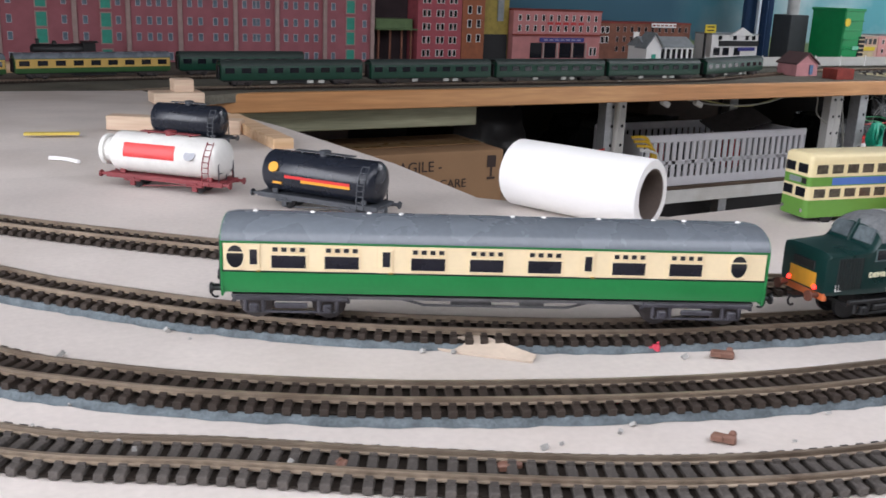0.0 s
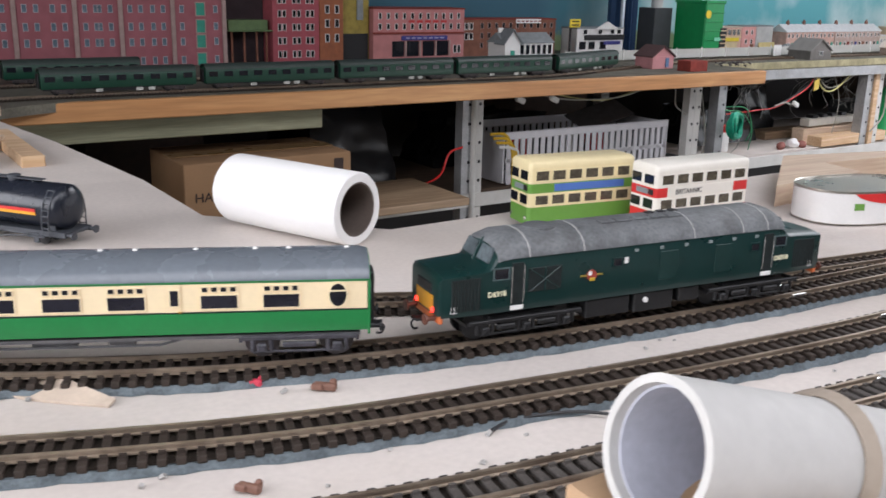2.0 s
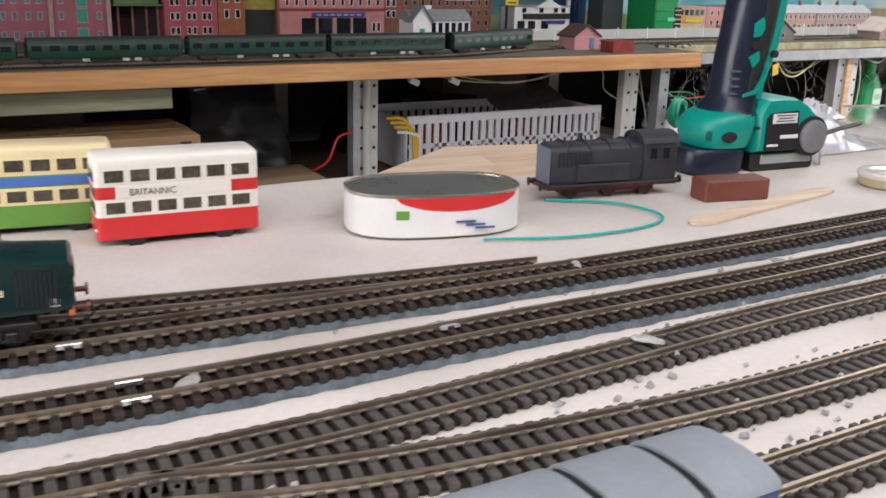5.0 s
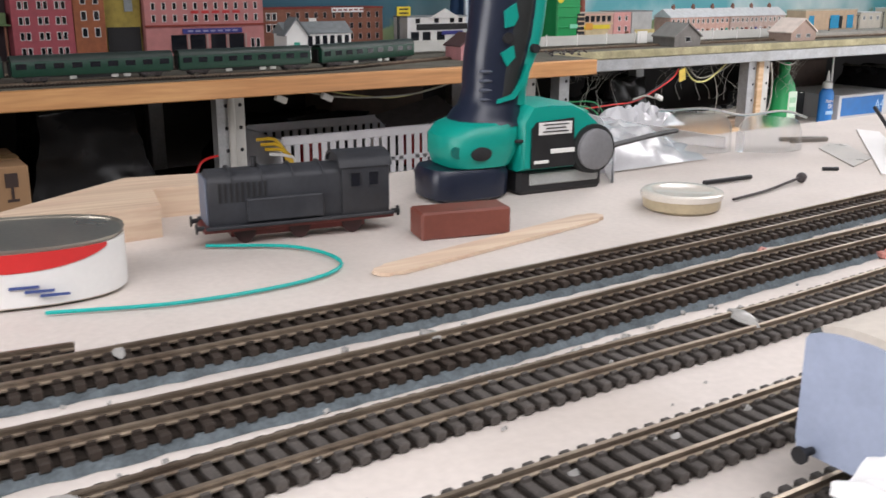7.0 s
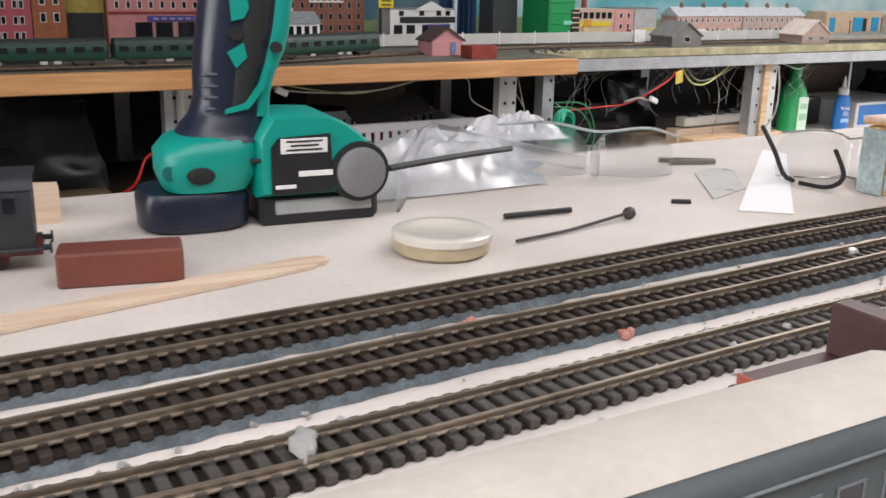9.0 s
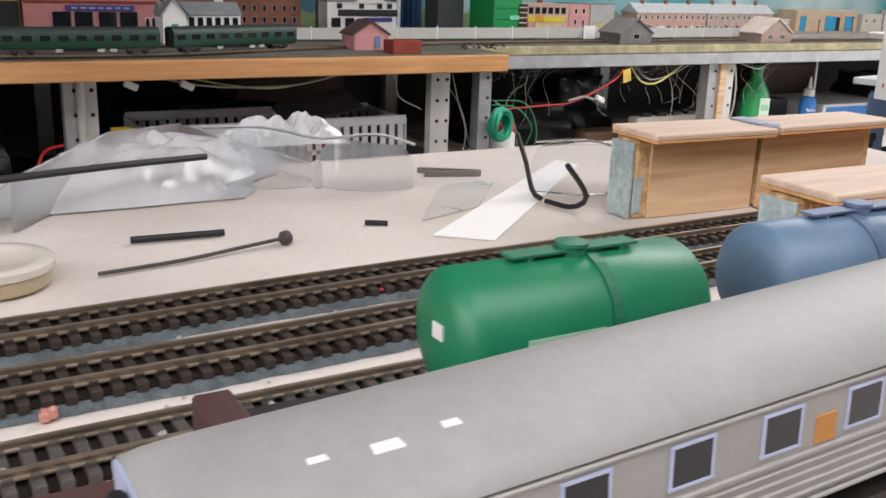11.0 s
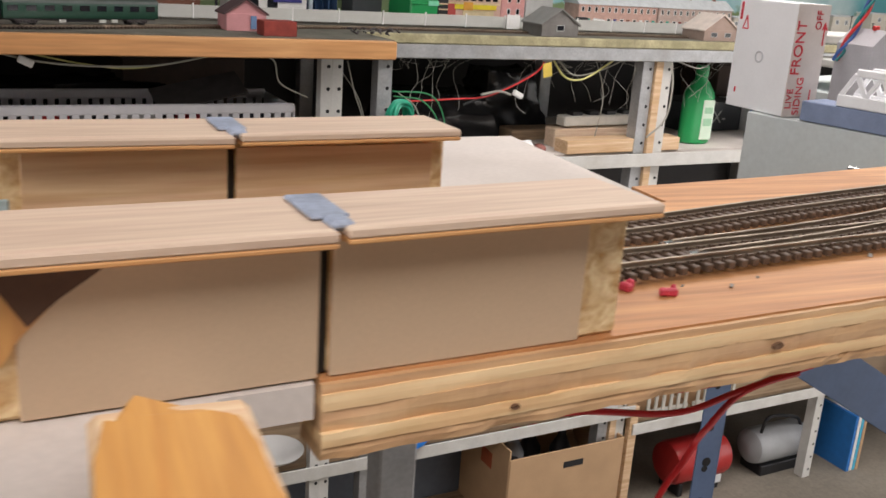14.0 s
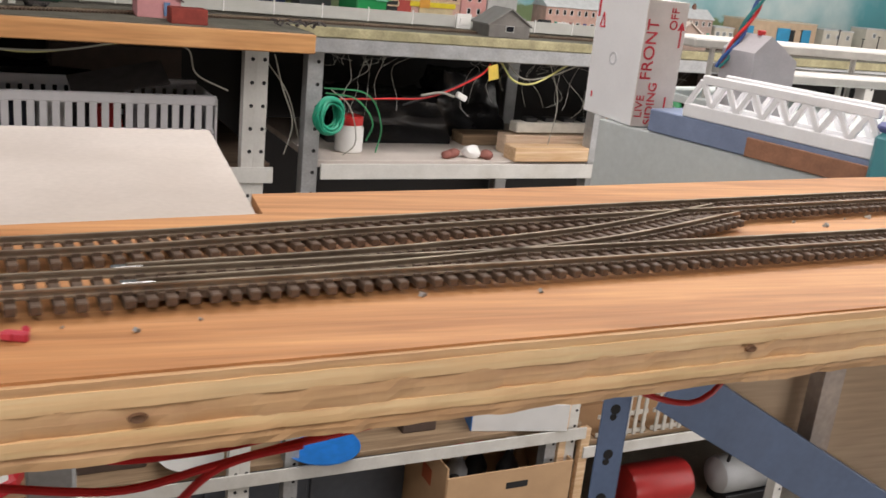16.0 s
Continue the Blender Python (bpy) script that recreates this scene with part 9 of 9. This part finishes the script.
for z, u0, u1, y in ((0.052, 2.47, 2.95, 1.28), (0.019, 2.52, 2.95, 1.22)):
    cn = thing("platform_canopy", pose(0, 0, 0), "pale grey model platform canopy on posts", "model canopy")
    part("roof", box(((u0 + u1) / 2, y, z), (u1 - u0, 0.09, 0.012), 0.002), mat("canopy_grey", (0.55, 0.53, 0.50), 0.7, 0, 0.1), cn)
    for k in range(4):
        part("post", box((u0 + 0.04 + k * 0.12, y - 0.03, (z - 0.03) / 2), (0.006, 0.006, z + 0.022), 0.0005), MATS["canopy_grey"], cn)
for k, (mt, s) in enumerate(((RED, 0.0), (mat("wire_blue", (0.03, 0.09, 0.30), 0.5), 2.1), (mat("wire_teal", (0.02, 0.2, 0.2), 0.5), 4.2))):
    pts = []
    for j in range(16):
        t = j / 15
        a = t * 14 + s
        pts.append((2.417 + 0.07 * t + 0.0035 * math.cos(a), 1.1 - 0.02 * t + 0.0035 * math.sin(a), 0.035 + 0.15 * t + 0.03 * t * t))
    pts.append((2.50, 1.08, 0.4))
    pts.append((2.52, 1.06, CEIL - 0.01))
    solid("wire", cable(pts, 0.0022, 6, step=0.004), mt, None, "twisted hanging wire above the bridge", "wire", group="twisted wires", smooth=True)

# ---- loose bits on the boards ----
for x, y, sx, sy, h, mt, lb in ((0.052, 1.52, 0.075, 0.045, 0.016, PINE_PALE, "pale wooden block on the board"), (0.062, 1.53, 0.03, 0.03, 0.034, PINE_PALE, "small pale wooden cube"), (0.0, 1.13, 0.15, 0.022, 0.016, PINE_PALE, "flat wood strip on the board"), (0.08, 1.085, 0.022, 0.19, 0.012, PINE, "flat wood strip on the board")):
    solid("wood_block", bx(bmesh.new(), (0, 0, h / 2), (sx, sy, h), 0.001), mt, pose(x, y, (-0.019 if y > 1.4 else -0.002), 0, 0, -23 if sx > 0.1 else 6), lb, "wood block")
solid("yellow_strip", box((0, 0, 0.0015), (0.055, 0.008, 0.003), 0.0005), mat("strip_yellow", (0.65, 0.50, 0.10), 0.5), pose(-0.13, 1.11, 0.0, 0, 0, -6), "short yellow plastic strip", "plastic strip")
solid("white_stick", cable([(-0.135, 0.965, 0.002), (-0.12, 0.955, 0.002), (-0.108, 0.935, 0.002)], 0.002), PAPER, None, "short bent white stick on the board", "stick", smooth=True)
solid("card_scrap", loft([[(0, 0, 0.0002), (0.004, 0.003, 0.0002), (0.004, 0.003, 0.0012), (0, 0, 0.0012)], [(0.018, -0.006, 0.0002), (0.020, 0.010, 0.006), (0.020, 0.010, 0.007), (0.018, -0.006, 0.0014)], [(0.050, -0.012, 0.0002), (0.052, -0.008, 0.002), (0.052, -0.008, 0.003), (0.050, -0.012, 0.0012)]]), mat("scrap_beige", (0.55, 0.45, 0.36), 0.8, 0, 0.1), pose(0.025, 0.428, 0.0, 0, 0, -25), "torn folded scrap of beige card", "card scrap")
# small moulded plastic scraps between the tracks
SKINPINK = mat("scrap_pink", (0.55, 0.24, 0.20), 0.5)
SCRAPRED = mat("scrap_red", (0.62, 0.05, 0.09), 0.45)
SCRAPBROWN = mat("scrap_brown", (0.20, 0.10, 0.07), 0.6)
rs = random.Random(5)
for x, y, s, mt in ((0.072, 0.34, 0.016, SCRAPRED), (0.13, 0.392, 0.009, SCRAPRED), (0.158, 0.374, 0.014, SCRAPBROWN), (0.009, 0.307, 0.012, SCRAPBROWN), (0.10, 0.30, 0.012, SCRAPBROWN), (0.768, 0.39, 0.012, SCRAPRED), (1.265, 0.447, 0.014, SCRAPRED), (1.124, 0.372, 0.013, SKINPINK), (1.20, 0.40, 0.013, SCRAPRED), (1.689, 0.448, 0.014, SCRAPRED), (1.705, 0.436, 0.010, SCRAPRED), (1.07, 0.404, 0.01, SKINPINK), (1.35, 0.40, 0.012, SCRAPRED), (-0.05, 0.325, 0.012, SCRAPBROWN), (0.30, 0.285, 0.008, SKINPINK)):
    bm = bmesh.new()
    s *= 0.8
    bx(bm, (0, 0, 0.0018), (s, s * 0.34, 0.0036), 0.0008)
    bx(bm, (s * 0.28, s * 0.2, 0.0022), (s * 0.5, s * 0.2, 0.003), 0.0006)
    bx(bm, (-s * 0.3, -s * 0.22, 0.0028), (s * 0.3, s * 0.26, 0.004), 0.0008)
    solid("plastic_scrap", bm, mt, pose(x, y, 0.0004, 0, 0, rs.uniform(0, 180)), "small moulded plastic scrap by the track", "scrap", group="plastic scraps")
solid("cable", cable([(0.205, 0.302, 0.002), (0.22, 0.307, 0.0025), (0.248, 0.301, 0.003), (0.267, 0.287, 0.0025), (0.274, 0.274, 0.002)], 0.0008), BLACK, None, "thin black wire lying by the track", "wire", smooth=True)
solid("cable", cable([(0.71, 0.475, 0.002), (0.77, 0.462, 0.002), (0.83, 0.468, 0.002), (0.857, 0.49, 0.002), (0.845, 0.53, 0.002), (0.80, 0.555, 0.002)], 0.0010), mat("wire_aqua", (0.0, 0.42, 0.38), 0.45), None, "thin aqua wire looping over the board", "wire", smooth=True)

# clear safety goggles, spectacles and card
CLEAR = clear("clear_plastic", (0.93, 0.95, 0.96), 0.08)
FILM_ = clear("milky_shield", (0.93, 0.93, 0.95), 0.4, 1.2)


def shield(name, w, h, bend, material, m, parent=None, t=0.0012, taper=0.0, label="", category=""):
    """A curved sheet standing on its long edge, with rounded upper corners."""
    secs = []
    for i in range(15):
        k = i / 14
        x = (k - 0.5) * w
        top = h * (1 - taper * k) * (1 - (abs(2 * k - 1) ** 6) * 0.35)
        y = bend * (1 - (2 * k - 1) ** 2)
        secs.append([(x, y, 0), (x, y + t, 0), (x, y + t * 1.2 + top * 0.12, top), (x, y + top * 0.12, top)])
    bm = loft(secs)
    if parent is not None:
        return part(name, bm, material, parent, label, True, m)
    return solid(name, bm, material, m, label, category, smooth=True)


gg = thing("safety_goggles", None, "clear plastic safety goggles lying on the board", "goggles")
part("side_shield", loft([[(1.115, 0.60, 0.0), (1.117, 0.60, 0.0), (1.118, 0.601, 0.028), (1.115, 0.601, 0.028)], [(1.17, 0.70, 0.0), (1.173, 0.70, 0.0), (1.175, 0.70, 0.034), (1.172, 0.70, 0.034)], [(1.228, 0.80, 0.0), (1.231, 0.80, 0.0), (1.232, 0.80, 0.022), (1.229, 0.80, 0.022)]]), FILM_, gg, "milky side shield", True)
part("side_shield", loft([[(1.232, 0.80, 0.0), (1.234, 0.80, 0.0), (1.234, 0.80, 0.020), (1.232, 0.80, 0.020)], [(1.27, 0.74, 0.0), (1.272, 0.74, 0.0), (1.272, 0.742, 0.014), (1.27, 0.742, 0.014)], [(1.30, 0.68, 0.0), (1.302, 0.68, 0.0), (1.302, 0.68, 0.010), (1.30, 0.68, 0.010)]]), FILM_, gg, "milky side shield", True)
part("temple_arm", cable([(1.108, 0.595, 0.029), (1.17, 0.628, 0.027), (1.226, 0.658, 0.024)], 0.0022), BLACK, gg, "black temple arm", True)
shield("lens", 0.062, 0.038, -0.012, CLEAR, pose(1.262, 0.672, 0.001, 0, 0, -22), gg, taper=0.15)
shield("lens", 0.060, 0.034, -0.012, CLEAR, pose(1.325, 0.648, 0.001, 0, 0, -16), gg, taper=0.2)
part("brow_bar", cable([(1.228, 0.686, 0.037), (1.262, 0.664, 0.0395), (1.296, 0.655, 0.033), (1.33, 0.642, 0.036), (1.358, 0.636, 0.028)], 0.0011), FILM_, gg, smooth=True)
part("nose_pad", box((1.293, 0.653, 0.010), (0.006, 0.008, 0.018), 0.002), FILM_, gg)
sp_ = thing("spectacles", None, "black-armed spectacles with clear lenses lying open", "glasses")
part("temple_arm", cable([(1.418, 0.62, 0.037), (1.416, 0.603, 0.022), (1.414, 0.588, 0.006), (1.416, 0.575, 0.003)], 0.0017), BLACK, sp_, "black temple arm", True)
part("temple_arm", cable([(1.416, 0.575, 0.003), (1.424, 0.556, 0.003), (1.426, 0.545, 0.012), (1.41, 0.538, 0.03), (1.402, 0.536, 0.037)], 0.0017), BLACK, sp_, "black temple arm", True)
shield("lens", 0.058, 0.034, -0.008, CLEAR, pose(1.452, 0.60, 0.001, 0, 0, -12), sp_, taper=0.1)
shield("lens", 0.058, 0.032, -0.008, CLEAR, pose(1.49, 0.568, 0.001, 0, 0, -55), sp_, taper=0.1)
for a in ([(1.425, 0.607, 0.034), (1.452, 0.592, 0.0365), (1.478, 0.594, 0.03), (1.472, 0.585, 0.030), (1.487, 0.562, 0.034), (1.506, 0.545, 0.014)], [(1.425, 0.607, 0.001), (1.452, 0.590, 0.001), (1.476, 0.589, 0.001)], [(1.474, 0.588, 0.001), (1.482, 0.560, 0.001), (1.508, 0.542, 0.001)]):
    part("wire_rim", cable(a, 0.0009), CHROME, sp_, "bright metal rim", True)
solid("white_card", slab([(1.322, 0.530), (1.350, 0.511), (1.502, 0.678), (1.496, 0.700)], 0.0004, 0.0014), PAPER, None, "small sheet of white card", "card")
solid("grey_sheet", slab([(1.328, 0.561), (1.373, 0.581), (1.412, 0.640), (1.400, 0.653), (1.372, 0.636)], 0.0003, 0.0011), mat("thin_grey_film", (0.58, 0.54, 0.50), 0.3, 0, 0.08), None, "wrinkled sheet of thin grey film", "film")
solid("metal_clip", bx(bx(bmesh.new(), (0, 0.004, 0.002), (0.045, 0.003, 0.004), 0.0006), (0.002, -0.004, 0.002), (0.04, 0.003, 0.004), 0.0006, pose(0, 0, 0, 0, 0, 12)), mat("clip_grey", (0.22, 0.2, 0.18), 0.4, 0.5), pose(1.394, 0.673, 0.0, 0, 0, -25), "grey metal clip on the board", "clip")
solid("metal_pin", rod((-0.009, 0, 0.0022), (0.009, 0, 0.0022), 0.0022, n=10), BLACK, pose(1.30, 0.560, 0, 0, 0, -25) @ Matrix.Scale(0.7, 4), "short dark metal pin", "pin")
pr_ = thing("probe_wire", None, "dark probe lead with a round end", "wire")
part("lead", cable([(1.15, 0.510, 0.002), (1.189, 0.520, 0.002), (1.22, 0.530, 0.003), (1.245, 0.538, 0.004)], 0.0010), BOGIE, pr_, smooth=True)
part("tip", lathe([(0.003, 0), (0.005, 0.002), (0.005, 0.006), (0.003, 0.008)], 14, None, pose(1.245, 0.538, 0.004, 90, 0, -60) @ Matrix.Scale(0.75, 4)), BOGIE, pr_, smooth=True)
# torn plastic film behind the goggles
fg = bmesh.new()
NX, NY = 20, 10
gd = [[fg.verts.new((1.265 + 0.10 * i / NX, 0.80 + 0.05 * j / NY, 0.002 + max(0, 0.028 * abs(math.sin(math.pi * j / NY)) * abs(math.sin(math.pi * i / NX)) ** 0.5 * (0.6 + 0.8 * noise.noise((i * 0.4, j * 0.5, 1)))))) for j in range(NY + 1)] for i in range(NX + 1)]
for i in range(NX):
    for j in range(NY):
        fg.faces.new((gd[i][j], gd[i + 1][j], gd[i + 1][j + 1], gd[i][j + 1]))
solid("polythene_sheet", fg, mat("polythene_white", (0.55, 0.55, 0.57), 0.2, 0, 0.05, 30, 0.2), pose(0, 0, 0), "crumpled milky polythene sheet on the board", "plastic sheet")
# crumpled clear sheet under the goggles, and a shallow round dish
cs = bmesh.new()
NX, NY = 30, 24
C00, C10, C11, C01 = Vector((1.09, 0.625, 0)), Vector((1.245, 0.640, 0)), Vector((1.305, 0.775, 0)), Vector((1.185, 0.825, 0))
gd = []
for i in range(NX + 1):
    row = []
    for j in range(NY + 1):
        a, b = i / NX, j / NY
        p = (C00 * (1 - a) + C10 * a) * (1 - b) + (C01 * (1 - a) + C11 * a) * b
        w_ = math.sin(math.pi * min(1, a * 1.1 + 0.02)) ** 0.5 * math.sin(math.pi * b) ** 0.6
        p.z = 0.0012 + abs(w_) * (0.014 + 0.012 * (1 - a) + 0.014 * abs(noise.noise((a * 5, b * 4, 2))) + 0.005 * noise.noise((a * 15, b * 12, 7)))
        p.x += 0.012 * noise.noise((a * 3, b * 5, 9))
        row.append(cs.verts.new(p))
    gd.append(row)
for i in range(NX):
    for j in range(NY):
        cs.faces.new((gd[i][j], gd[i + 1][j], gd[i + 1][j + 1], gd[i][j + 1]))
FILM_WHITE = mat("milky_film", (0.86, 0.86, 0.89), 0.22, 0, 0.05, 30, 0.2)
FILM_WHITE.node_tree.nodes["Principled BSDF"].inputs["Transmission Weight"].default_value = 0.35
solid("clear_sheet", cs, FILM_WHITE, None, "crumpled clear plastic sheet on the board", "plastic sheet", smooth=True)
solid("loose_arm", rod((1.169, 0.56, 0.0025), (1.216, 0.561, 0.0025), 0.0018, n=10), BLACK, None, "black spectacle arm lying loose on the board", "spectacle arm", smooth=True)
dh = thing("round_dish", pose(1.106, 0.512, 0.0), "shallow tan dish with a clear lid", "dish")
part("dish_body", lathe([(0.0225, 0), (0.025, 0.002), (0.0258, 0.009), (0.0245, 0.0098), (0.002, 0.0098)], 40), mat("dish_tan", (0.46, 0.38, 0.25), 0.35, 0, 0.12, 40), dh, smooth=True)
part("dish_lid", lathe([(0.0265, 0.0085), (0.0268, 0.0118), (0.0255, 0.0126), (0.019, 0.0124), (0.0175, 0.0116), (0.002, 0.0116)], 40), mat("lid_clear_grey", (0.66, 0.61, 0.54), 0.12, 0, 0.06, 40), dh, "clear greyish lid", True)
# flakes of dried white glue and ballast crumbs
cr = bmesh.new()
rg = random.Random(12)
for k in range(420):
    line = rg.choice((T1, T2, T3, T4))
    i = rg.randrange(5, len(line) - 5)
    d = line[i + 1] - line[i]
    d /= np.linalg.norm(d)
    o = rg.choice((-1, 1)) * rg.uniform(0.017, 0.03) if rg.random() < 0.75 else rg.uniform(-0.012, 0.012)
    s = rg.uniform(0.0006, 0.0022)
    bx(cr, (0, 0, 0), (s * 1.5, s, s), 0, pose(line[i][0] - d[1] * o, line[i][1] + d[0] * o, 0.0012 + (0.003 if abs(o) < 0.0165 else 0), rg.uniform(0, 60), rg.uniform(0, 60), rg.uniform(0, 180)))
solid("ballast_crumbs", cr, mat("crumb_grey", (0.42, 0.41, 0.39), 0.9, 0, 0.3), None, "scattered grey ballast crumbs along the tracks", "crumbs", kind="stuff")
rg = random.Random(31)
for x, y, r in ((0.62, 0.338, 0.010), (0.845, 0.36, 0.008), (0.50, 0.317, 0.009), (0.975, 0.32, 0.012), (0.70, 0.29, 0.008), (0.73, 0.40, 0.007), (1.30, 0.42, 0.008), (0.41, 0.262, 0.01)):
    pts = [(r * 0.6 * (1 + 0.35 * rg.uniform(-1, 1)) * math.cos(a) * 1.5, r * 0.38 * (1 + 0.35 * rg.uniform(-1, 1)) * math.sin(a)) for a in [2 * math.pi * i / 14 for i in range(14)]]
    bm = loft([[(px * s, py * s, z) for px, py in pts] for s, z in ((1, 0), (0.9, 0.0014), (0.5, 0.0024))])
    solid("glue_blob", bm, mat("dried_glue", (0.40, 0.39, 0.37), 0.12), pose(x, y, 0.0062, 0, 0, rg.uniform(0, 180)), "blob of dried clear glue on the sleepers", "glue", group="dried glue blobs", smooth=True)
